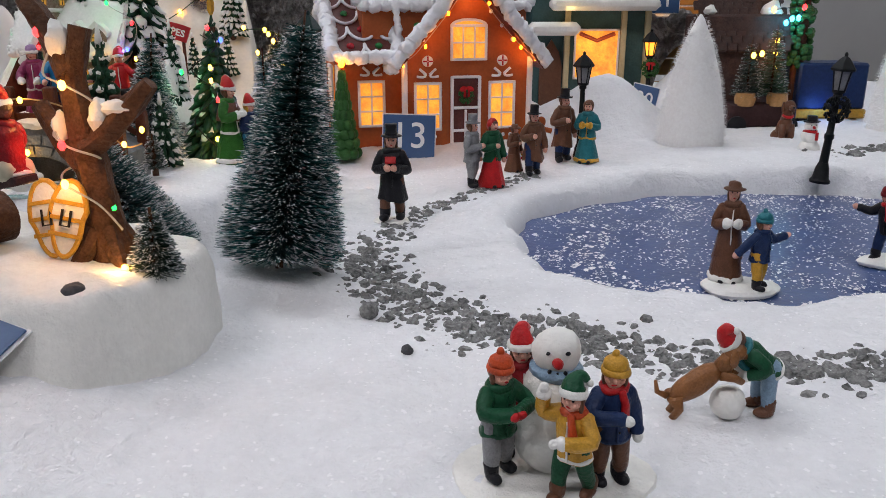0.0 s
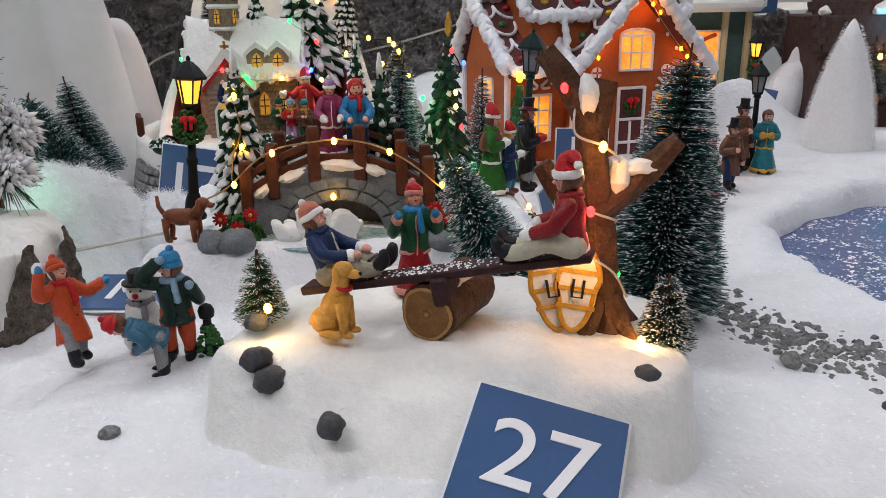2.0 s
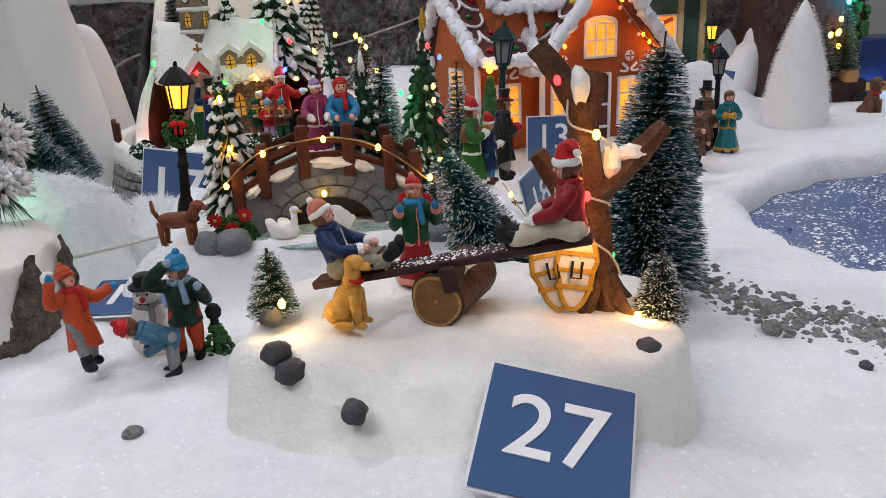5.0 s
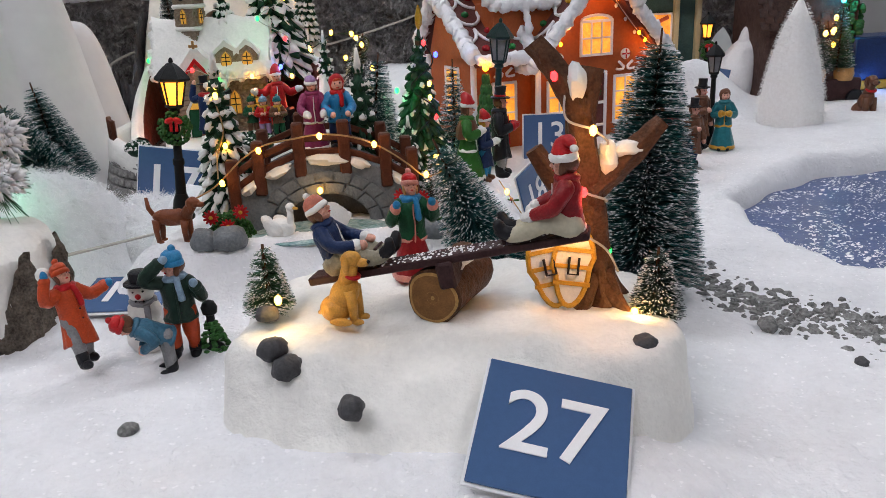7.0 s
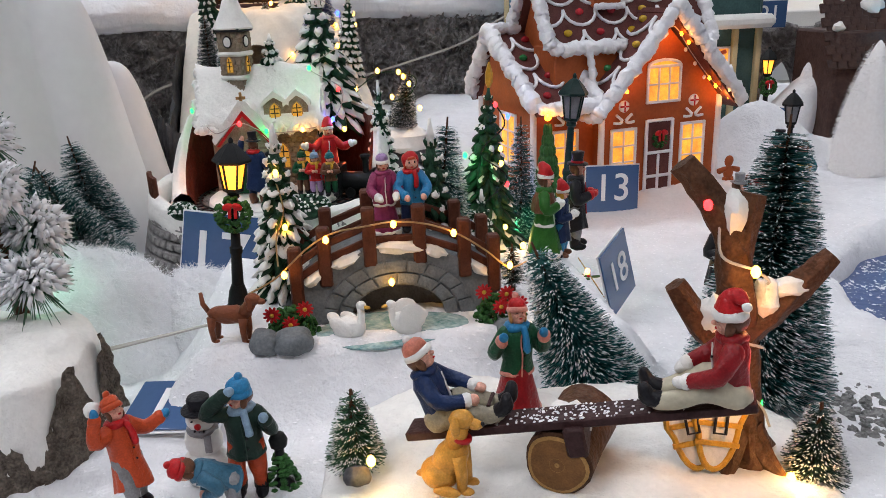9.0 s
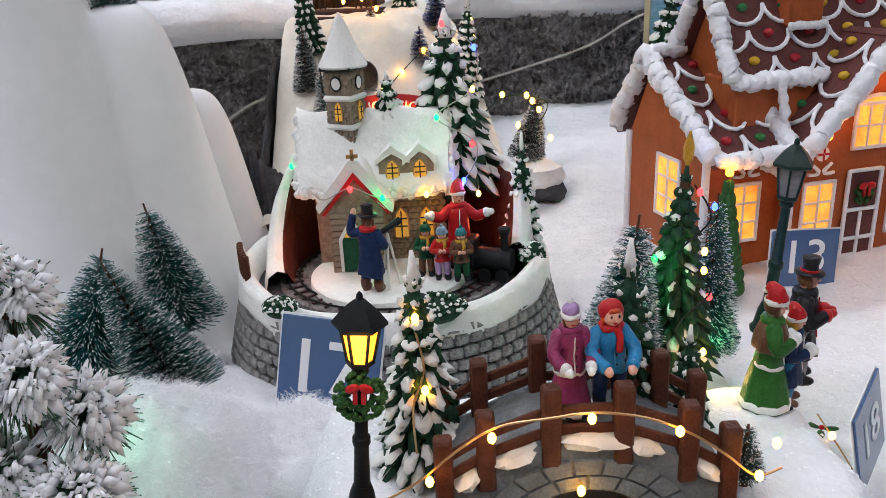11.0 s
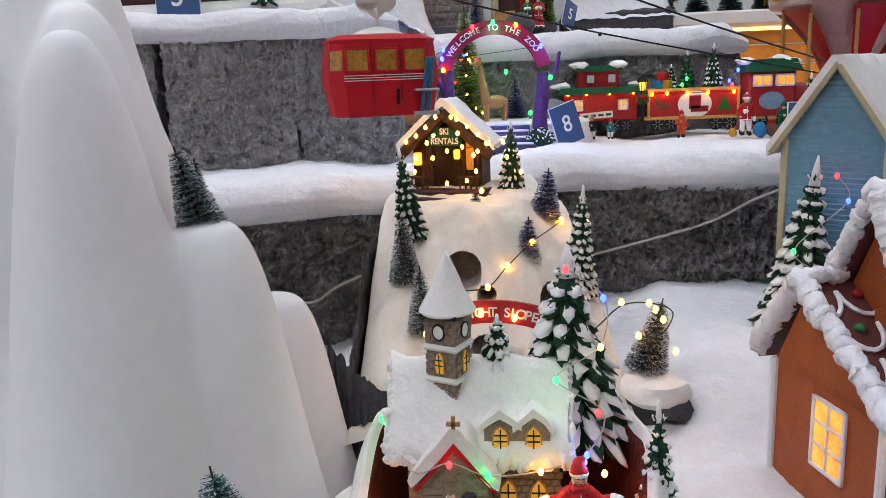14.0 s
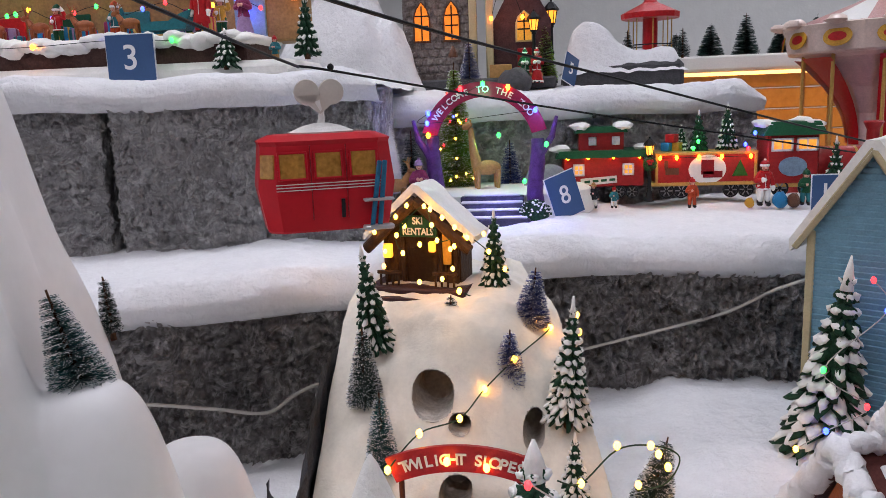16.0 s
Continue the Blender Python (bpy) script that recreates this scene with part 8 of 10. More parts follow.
# ski hut
SK = T(-0.397, 1.19, 0.203) @ RZ(-12) @ SC(0.9, 1.0, 1.1)
sk = thing("ski_hut", SK, "brown timber ski hut with snowy gable roof and lights", "hut")
part("floor", Geo().box((0, 0.02, 0.0), (0.108, 0.085, 0.012), 0, None, 0.002), WOOD_DARK, sk)
part("step", Geo().box((-0.008, -0.028, -0.003), (0.05, 0.014, 0.006), 0, None, 0.001), WOOD_DARK, sk)
HUT_TIMBER = mat("dark_hut_timber", (0.045, 0.022, 0.010), 0.55, 0.5, 160, 0.6, 300)
part("wall", Geo().prism([(-0.042, 0), (0.042, 0), (0.042, 0.038), (0, 0.068), (-0.042, 0.038)], 0.034, 0, T(0, 0.02, 0.006)), HUT_TIMBER, sk)
for x in (-0.0285, -0.0235, 0.0255, 0.0305):
    part("plank", Geo().box((x, 0.004, 0.026), (0.0042, 0.003, 0.038), 0, None, 0.0005), HUT_TIMBER, sk)
for s in (-1, 1):
    part("rail", Geo().box((s * 0.03, -0.012, 0.017), (0.026, 0.003, 0.003), 0, None, 0.0005), HUT_TIMBER, sk)
    for k in range(4):
        part("baluster", Geo().box((s * (0.02 + 0.0065 * k), -0.012, 0.0115), (0.002, 0.002, 0.011), 0, None, 0.0003), HUT_TIMBER, sk)
for x in (-0.038, -0.019, 0.021, 0.038):
    part("pillar", Geo().box((x, 0.002, 0.026), (0.005, 0.005, 0.042), 0, None, 0.001), HUT_TIMBER, sk)
part("opening", Geo().prism([(x * 0.03, z * 0.03) for x, z in ARCH], 0.003, 0, T(-0.001, 0.0045, 0.008)), mat("hut_opening", (0.10, 0.06, 0.025), 0.5, 0.4, 100), sk, "dim arched opening")
for s in (-1, 1):
    part("beam", Geo().tube([(0, -0.0085, 0.077), (s * 0.056, -0.0085, 0.036)], 0.0052, 0, None, 8), HUT_TIMBER, sk)
slope_roof("roof", [(-0.059, 0.037), (-0.06, 0.042), (-0.003, 0.0845), (0.003, 0.0845), (0.06, 0.042), (0.059, 0.037), (0, 0.078)], 0.046, T(0, 0.014, 0.006), SNOW_RESIN, sk, "snow on the hut roof")
bd = part("sign_board", Geo().box((0.0, -0.003, 0.055), (0.04, 0.003, 0.018), 0, None, 0.0006), GREEN, sk, "green sign board with white words")
for k, (wd, zz2) in enumerate((("SKI", 0.0595), ("RENTALS", 0.0505))):
    cu = bpy.data.curves.new("words", "FONT")
    cu.body, cu.align_x, cu.align_y, cu.size, cu.extrude, cu.offset = wd, "CENTER", "CENTER", 0.0082, 0.0003, 0.0002
    cu.materials.append(WHITE)
    ob = new("words", cu)
    ob.parent = bd
    ob.matrix_basis = T(0, -0.0049, zz2) @ RX(90)
part("board", Geo().box((0.029, -0.001, 0.036), (0.009, 0.002, 0.026), 0, None, 0.0005), YELLOW, sk, "yellow notice board")
part("lantern", Geo().box((-0.034, -0.004, 0.034), (0.009, 0.006, 0.012), 0, None, 0.001), LAMP_LIT, sk, "glowing yellow lantern")
part("lantern", Geo().box((0.014, -0.003, 0.038), (0.007, 0.005, 0.009), 0, None, 0.001), LAMP_LIT, sk, "glowing yellow lantern")
resin_tree(-0.329, 1.19, 0.205, 0.072, 0.0145, "snowy fir beside the ski hut", 9, 0.7, (0, 0), 41)
hb = [(-0.389, 1.17, 0.284), (-0.414, 1.165, 0.259), (-0.378, 1.165, 0.254), (-0.408, 1.16, 0.244), (-0.354, 1.175, 0.256), (-0.367, 1.17, 0.245), (-0.333, 1.172, 0.242), (-0.319, 1.172, 0.226), (-0.394, 1.158, 0.218), (-0.337, 1.172, 0.258)]
rnd = random.Random(77)
hb += [(-0.394 + s * k * 0.011, 1.168 - s * k * 0.004, 0.292 - k * 0.0085 + rnd.uniform(-0.002, 0.002)) for s in (-1, 1) for k in range(1, 5)] + [(-0.394 + dx, 1.168 - dx * 0.36, 0.2 + dz) for dx, dz in ((-0.036, 0.028), (-0.034, 0.042), (0.03, 0.03), (0.032, 0.05), (0.012, 0.068), (-0.014, 0.066), (0.0, 0.05), (0.02, 0.02))]
string_lights("warm fairy lights on green wire over the ski hut", [hb[i] for i in (3, 1, 0, 2, 4, 6, 7)], [(p, WARM) for p in hb], WIRE_GREEN, 0.0005, 0.0022)
hs = [(-0.359, 1.16, 0.209), (-0.325, 1.155, 0.195), (-0.291, 1.148, 0.186), (-0.28, 1.145, 0.18), (-0.309, 1.09, 0.17), (-0.332, 1.07, 0.152), (-0.349, 1.04, 0.140), (-0.373, 0.998, 0.146), (-0.393, 0.98, 0.127)]
string_lights("warm fairy lights on green wire down the ski hill", hs, [(p, WARM) for p in hs] + [((-0.295, 1.148, 0.187), WARM), ((-0.258, 1.135, 0.194), WARM), ((-0.256, 1.132, 0.18), WARM), ((-0.397, 0.976, 0.118), WARM), ((-0.352, 0.98, 0.134), WARM), ((-0.325, 0.98, 0.130), WARM)], WIRE_GREEN, 0.0006, 0.0028)
hr = [(-0.278, 0.97, 0.127), (-0.262, 0.985, 0.118), (-0.236, 1.01, 0.131), (-0.21, 1.02, 0.13), (-0.192, 1.02, 0.122), (-0.201, 1.015, 0.105), (-0.221, 1.015, 0.098)]
string_lights("warm fairy lights on green wire beside the ski hill", hr, [(p, WARM) for p in ((-0.262, 0.985, 0.118), (-0.236, 1.01, 0.134), (-0.212, 1.018, 0.131), (-0.207, 1.015, 0.126), (-0.201, 1.012, 0.118), (-0.221, 1.012, 0.104), (-0.19, 1.012, 0.09))], WIRE_GREEN, 0.0006, 0.0028)
for p in ((-0.395, 1.15, 0.25), (-0.35, 1.155, 0.25), (-0.394, 0.967, 0.122), (-0.29, 1.13, 0.19), (-0.35, 1.12, 0.215)):
    glow(p[0], p[1], p[2], 0.0035, (1, 0.5, 0.12))
glow(-0.36, 1.09, 0.2, 0.003, (1, 0.6, 0.2))
resin_tree(-0.425, 1.113, 0.166, 0.094, 0.018, "slim snowy fir on the ski hill", 11, 0.85, (-6, 0), 42)
brush_tree(-0.429, 1.077, 0.134, 0.07, 0.015, "dark frosted brush fir on the ski hill", (0, 0), PINE_BLACK, 0.5, 1300, 43)
brush_tree(-0.409, 1.037, 0.097, 0.068, 0.013, "dark teal frosted brush fir on the ski hill", (0, 0), PINE, 0.5, 1300, 44)
brush_tree(-0.364, 1.136, 0.183, 0.03, 0.01, "tiny dark brush fir below the ski hut", (0, 0), PINE_BLACK, 0.4, 600, 45, width=0.0007)
brush_tree(-0.297, 1.147, 0.18, 0.056, 0.0165, "blue bottle brush fir on the ski hill", (6, 0), PINE_BLUE, 0.35, 1500, 46)
brush_tree(-0.314, 1.092, 0.144, 0.053, 0.0145, "dark blue frosted brush fir with a bulb", (2, 0), PINE_BLUE, 0.5, 1200, 47)
resin_tree(-0.268, 1.08, 0.118, 0.104, 0.0195, "snowy painted fir on the ski hill", 12, 0.9, (3, 0), 48)
resin_tree(-0.264, 1.034, 0.074, 0.058, 0.013, "small snowy painted fir at the hill foot", 8, 0.9, (0, 0), 49)
resin_tree(-0.297, 1.0, 0.078, 0.05, 0.011, "small snowy painted fir at the hill foot", 8, 0.9, (0, 0), 50)
foot = thing("rock_plinth", (-0.205, 1.03, 0.04), "low dark rock with snow under a lit fir", "rock")
part("rock", Geo().ball((0, 0, -0.002), (0.031, 0.026, 0.02), 0, None, 16, 9, None, 0.4, 3), ROCK_DARK, foot)
part("snow", Geo().ball((-0.002, -0.002, 0.010), (0.033, 0.029, 0.017), 0, None, 16, 9, None, 0.3, 5), SNOW_RESIN, foot)
brush_tree(-0.212, 1.035, 0.062, 0.074, 0.019, "dark frosted brush fir wound with warm bulbs", (12, 0), PINE_BLACK, 0.5, 1700, 51)
moved(BEFORE, -0.008, 0, -0.004)

# ---- cable car ----
gd = thing("cable_car", T(-0.434, 0.985, 0.292) @ RZ(24) @ SC(0.92), "red toy cable car cabin with blue skis on its rack", "cable car")
CAR_RED = mat("red_plastic", (0.52, 0.010, 0.02), 0.42, 0.06, 60, 0.05, 300)


def cabin_ring(z, sx, sy, ch):
    return [(-sx + ch, -sy, z), (sx - ch, -sy, z), (sx, -sy + ch, z), (sx, sy - ch, z), (sx - ch, sy, z), (-sx + ch, sy, z), (-sx, sy - ch, z), (-sx, -sy + ch, z)]


rings = [cabin_ring(0, 0.041, 0.023, 0.009), cabin_ring(0.0015, 0.042, 0.024, 0.009), cabin_ring(0.031, 0.047, 0.028, 0.011), cabin_ring(0.059, 0.044, 0.025, 0.01), cabin_ring(0.062, 0.045, 0.026, 0.01), cabin_ring(0.066, 0.036, 0.018, 0.008)]
fs = [tuple(range(7, -1, -1)), tuple(40 + i for i in range(8))]
for k in range(5):
    fs += [(k * 8 + i, k * 8 + (i + 1) % 8, (k + 1) * 8 + (i + 1) % 8, (k + 1) * 8 + i) for i in range(8)]
part("body", Geo().add([p for r in rings for p in r], fs), CAR_RED, gd, "", 20)
AMBER_GLASS = mat("amber_glass", (0.42, 0.20, 0.035), 0.15, 0.4, 60, coat=0.5)
for x in (-0.0245, -0.0005, 0.0235):
    w = part("window", Geo().box((0, 0, 0), (0.017, 0.0016, 0.017), 0, T(x, -0.0268, 0.0455) @ RX(-6), 0.0005), AMBER_GLASS, gd, "amber cabin window")
    for q in (((0, -0.0007, 0.0088), (0.0195, 0.0012, 0.0015)), ((0, -0.0007, -0.0088), (0.0195, 0.0012, 0.0015)), ((0.0092, -0.0007, 0), (0.0015, 0.0012, 0.019)), ((-0.0092, -0.0007, 0), (0.0015, 0.0012, 0.019))):
        part("window_frame", Geo().box(q[0], q[1], 0, T(x, -0.0268, 0.0455) @ RX(-6), 0.0003), CAR_RED, w)
part("window", Geo().box((0, 0, 0), (0.012, 0.0016, 0.016), 0, T(-0.0405, -0.0212, 0.0455) @ RZ(-45) @ RX(-5), 0.0005), AMBER_GLASS, gd, "amber cabin window")
for z in (0.0295, 0.0315, 0.0335):
    part("stripe", Geo().box((0, -0.0282, z), (0.072, 0.0006, 0.0006), 0, None, 0.0001), WHITE, gd)
for x in (-0.0125, 0.0115):
    part("door_joint", Geo().box((x, -0.0277, 0.034), (0.0006, 0.001, 0.05), 0, None, 0.0001), RED_DEEP, gd)
cu = bpy.data.curves.new("number", "FONT")
cu.body, cu.align_x, cu.align_y, cu.size, cu.extrude, cu.offset = "1", "CENTER", "CENTER", 0.018, 0.0004, 0.0004
cu.materials.append(BLACK)
ob = new("number", cu)
ob.parent = gd
ob.matrix_basis = T(0.008, -0.0278, 0.015) @ RX(97)
rk = part("ski_rack", Geo().box((0.032, -0.031, 0.0205), (0.021, 0.006, 0.002), 0, None, 0.0006).box((0.031, -0.031, 0.0015), (0.021, 0.007, 0.0035), 0, None, 0.0008), mat("silver_plastic", (0.5, 0.5, 0.52), 0.3, 0.1, metal=0.4), gd, "silver ski rack")
for x, a in ((0.030, 9), (0.0345, 7)):
    part("ski", Geo().box((0, 0, 0), (0.0034, 0.0016, 0.046), 0, T(x, -0.032, 0.024) @ RY(a), 0.0006), paint("ski_blue", (0.02, 0.13, 0.24)), rk, "blue ski")
part("roof_mount", Geo().lathe([(0.02, 0.065), (0.021, 0.067), (0.012, 0.071), (0.004, 0.073)], 0, SC(1.1, 0.7, 1), 18), WHITE, gd, "white roof mount")
part("hanger", Geo().tube([(0, 0, 0.07), (0.001, 0, 0.08), (-0.002, 0, 0.088)], [0.003, 0.002, 0.003], 0, None, 8), WHITE, gd)
gw = Geo()
for s in (-1, 1):
    gw.lathe([(0.0085, -0.002), (0.009, 0), (0.0085, 0.002)], 0, T(s * 0.0085, 0, 0.094) @ RX(90), 18)
gw.prism([(-0.016, 0.092), (0.016, 0.092), (0, 0.079)], 0.004, 0)
part("pulley_cover", gw, mat("ivory_plastic", (0.6, 0.56, 0.5), 0.4, 0.06), gd, "ivory heart-shaped pulley cover")
cable = thing("cable", (-0.44, 0.7, 0.42), "two thin black cables carrying the cable car", "cable")
part("rope", Geo().tube(smooth_line([Vector(p) - Vector((-0.45, 0.7, 0.43)) for p in ((-0.47, 0.45, 0.455), (-0.455, 0.70, 0.428), (-0.452, 0.95, 0.4055), (-0.435, 0.99, 0.4015), (-0.263, 1.15, 0.366), (0.1, 1.35, 0.299), (0.5, 1.58, 0.225))]), 0.0009, 0, None, 6), WIRE_DARK, cable)
part("rope", Geo().tube(smooth_line([Vector(p) - Vector((-0.45, 0.7, 0.43)) for p in ((-0.48, 0.45, 0.452), (-0.397, 0.75, 0.422), (-0.258, 1.05, 0.393), (0.1, 1.35, 0.306), (0.5, 1.60, 0.225))]), 0.0009, 0, None, 6), WIRE_DARK, cable)
part("clamp", Geo().ball((0.016, 0.28, -0.0265), 0.0022, 0, None, 8, 6), WIRE_DARK, cable)
part("clamp", Geo().ball((0.19, 0.45, -0.066), 0.0018, 0, None, 8, 6), WIRE_DARK, cable)
wl = thing("wall_cable", (-0.6, 1.15, 0.08), "thin pale cable sagging along the stone wall", "cable")
part("cord", Geo().tube(smooth_line([Vector(p) - Vector((-0.6, 1.15, 0.08)) for p in ((-0.85, 1.065, 0.13), (-0.68, 1.12, 0.112), (-0.6, 1.145, 0.098), (-0.552, 1.16, 0.089), (-0.52, 1.18, 0.105), (-0.42, 1.225, 0.135))]), 0.0017, 0, None, 7), WIRE_CLEAR, wl)
part("cord", Geo().tube(smooth_line([Vector(p) - Vector((-0.6, 1.15, 0.08)) for p in ((-0.27, 1.335, 0.09), (-0.19, 1.345, 0.108), (-0.1, 1.34, 0.135), (-0.05, 1.325, 0.165), (0.0, 1.30, 0.19))]), 0.0017, 0, None, 7), WIRE_CLEAR, wl)
gc = thing("ground_cable", (-0.4, 0.51, 0.03), "pale twin cable lying on the snow", "cable")
for k in range(2):
    part("cord", Geo().tube([(-0.075, 0.008 + 0.004 * k, 0.003), (-0.02, 0.006 + 0.003 * k, 0.004), (0.04, 0.012, 0.013)], 0.0008, 0, None, 6), WIRE_CLEAR, gc)

# ---- blue house and its fir ----
BLUE_BOARD = mat("blue_clapboard", (0.17, 0.35, 0.46), 0.5, 0.15, 120, 0.3, 300)
CREAM = mat("cream_trim", (0.5, 0.44, 0.27), 0.5, 0.12, 120)
BM = T(-0.055, 1.212, 0.042) @ RZ(-36)
bh = thing("blue_house", BM, "blue clapboard toy house with cream trim and snowy roof", "house")
BW, EV, AP = 0.096, 0.204, 0.274
part("wall", Geo().prism([(0, 0), (BW, 0), (BW, EV), (BW / 2, AP), (0, EV)], 0.13, 0, T(0, 0.066, 0)), BLUE_BOARD, bh)
for k in range(51):
    z = 0.004 + k * 0.0053
    half = BW / 2 if z < EV - 0.002 else max(0.003, BW / 2 * (AP - z) / (AP - EV))
    part("board", Geo().box((0, 0, 0), (2 * half - 0.002, 0.003, 0.0058), 0, T(BW / 2, -0.0002, z) @ RX(14), 0.0006), BLUE_BOARD, bh)
for x in (0.0, BW):
    part("corner_post", Geo().box((x, 0.0, EV / 2), (0.007, 0.008, EV), 0, None, 0.001), CREAM, bh)
for s in (-1, 1):
    part("barge_board", Geo().tube([(BW / 2, -0.01, AP + 0.004), (BW / 2 + s * 0.060, -0.01, EV - 0.014)], 0.0042, 0, None, 6), CREAM, bh)
slope_roof("roof", [(-0.062, -0.018), (-0.064, -0.008), (-0.005, 0.081), (0.005, 0.081), (0.066, -0.01), (0.064, -0.019), (0, 0.072)], 0.155, T(BW / 2, 0.064, EV), SNOW_RESIN, bh, "thick snow on the roof")
dr = part("door", Geo().prism([(-0.016, 0), (0.016, 0), (0.016, 0.075), (0, 0.09), (-0.016, 0.075)], 0.003, 0, T(BW + 0.0015, 0.04, 0.085) @ RZ(90)), ORANGE, bh, "orange door")
part("door_frame", Geo().tube([(BW + 0.003, 0.021, 0.085), (BW + 0.003, 0.021, 0.165), (BW + 0.003, 0.059, 0.165), (BW + 0.003, 0.059, 0.085)], 0.003, 0, None, 6), CREAM, dr)
resin_tree(-0.055, 1.165, 0.042, 0.187, 0.042, "large snowy fir with coloured bulbs beside the blue house", 13, 0.9, (5, 0), 61)
bl = [((-0.022, 1.16, 0.212), RED_LIT), ((-0.015, 1.147, 0.189), BLUE_LIT), ((-0.069, 1.128, 0.145), GREEN_LIT), ((-0.037, 1.12, 0.117), RED_LIT), ((-0.069, 1.115, 0.098), BLUE_LIT), ((-0.09, 1.12, 0.08), WARM)]
string_lights("coloured fairy lights on the big snowy fir", [p for p, m in bl], bl, WIRE_CLEAR, 0.0005, 0.0026)
glow(-0.06, 1.09, 0.1, 0.004, (0.2, 0.3, 1))

brush_tree(-0.579, 0.962, 0.225, 0.042, 0.006, "small dark brush fir behind the white mountain ledge", (-4, 0), PINE_BLACK, 0.4, 900, 63)
brush_tree(-0.5305, 0.85, 0.226, 0.062, 0.016, "teal bottle brush fir on the white mountain", (-15, 0), PINE, 0.5, 1400, 62)

# ---- zoo scene on the lower terrace ----
BEFORE = set(bpy.data.objects)
ZZ = 0.219
VIOLET_ROCK = mat("slate_blue_steps", (0.06, 0.055, 0.10), 0.6, 0.3, 120, 0.4, 300)
zb = thing("zoo_diorama", (-0.345, 1.50, ZZ), "snow-covered slate base with four steps", "base")
part("platform", Geo().lathe([(0.12, -0.01), (0.125, 0.0), (0.122, 0.026), (0.115, 0.03), (0.02, 0.031)], 0, T(0, 0.075, 0) @ SC(1.12, 0.75, 1), 40, 0.015, 3), SNOW_RESIN, zb, "snow-covered platform")
for k in range(4):
    part("step", Geo().box((0.008, -0.052 + k * 0.012, -0.002 + k * 0.008), (0.098 - k * 0.006, 0.016, 0.01), 0, None, 0.0012), VIOLET_ROCK, zb, "slate blue step")
    part("step_snow", Geo().box((0.008, -0.0515 + k * 0.012, 0.0042 + k * 0.008), (0.09 - k * 0.006, 0.011, 0.003), 0, None, 0.0012), SNOW, zb)
ar = thing("zoo_arch", (-0.345, 1.487, ZZ), "purple tree-trunk arch with red lettered sign band", "arch")
PURPLE = mat("purple_bark", (0.10, 0.035, 0.17), 0.55, 0.4, 120, 0.7, 300)
for s, zt2 in ((-1, 0.105), (1, 0.098)):
    part("post", Geo().tube(smooth_line([(s * 0.066, 0, 0.0), (s * 0.062, 0, 0.03), (s * 0.066, 0, 0.07), (s * 0.066, 0, zt2)], 3), [0.014, 0.0125, 0.011, 0.0105, 0.010, 0.0098, 0.0095, 0.009, 0.008, 0.008], 0, None, 10), PURPLE, ar)
    part("branch_stub", Geo().tube([(s * 0.064, -0.002, 0.07), (s * 0.084, -0.004, 0.1), (s * 0.09, -0.004, 0.125)], [0.006, 0.004, 0.002], 0, None, 8), PURPLE, ar)
a0, a1 = radians(14), radians(166)
band = [(0.061 * math.cos(a), 0.061 * math.sin(a)) for a in np.linspace(a0, a1, 25)] + [(0.08 * math.cos(a), 0.08 * math.sin(a)) for a in np.linspace(a1, a0, 25)]
part("band", Geo().prism(band, 0.005, 0, T(0, -0.006, 0.09)), mat("crimson_sign", (0.30, 0.012, 0.05), 0.45, 0.25, 100), ar, "magenta red sign band")
arc_text(ar, "WELCOME TO THE ZOO", (0, 0.09), 0.0702, radians(150), radians(32), 0.0108, -0.0092, WHITE)
bz = [((-0.345, 1.475, 0.386), GREEN_LIT), ((-0.414, 1.475, 0.352), BLUE_LIT), ((-0.416, 1.475, 0.34), BLUE_LIT), ((-0.281, 1.475, 0.352), BLUE_LIT), ((-0.373, 1.476, 0.381), RED_LIT), ((-0.314, 1.476, 0.381), AMBER), ((-0.33, 1.54, 0.32), GREEN_LIT), ((-0.296, 1.50, 0.262), GREEN_LIT), ((-0.405, 1.46, 0.262), GREEN_LIT), ((-0.415, 1.475, 0.325), AMBER), ((-0.268, 1.475, 0.31), GREEN_LIT)]
string_lights("coloured bulbs on the zoo arch", [p for p, m in bz[:4]], bz, WIRE_DARK, 0.0004, 0.0032)
glow(-0.345, 1.46, 0.375, 0.044, (0.1, 1, 0.35))
glow(-0.42, 1.455, 0.345, 0.044, (0.25, 0.25, 1))
glow(-0.275, 1.455, 0.345, 0.0352, (0.3, 0.25, 1))
glow(-0.33, 1.44, 0.25, 0.07, (0.25, 0.25, 1))
glow(-0.27, 1.42, 0.245, 0.03, (0.3, 0.28, 1))
glow(-0.35, 1.545, 0.31, 0.02, (0.3, 1, 0.2))


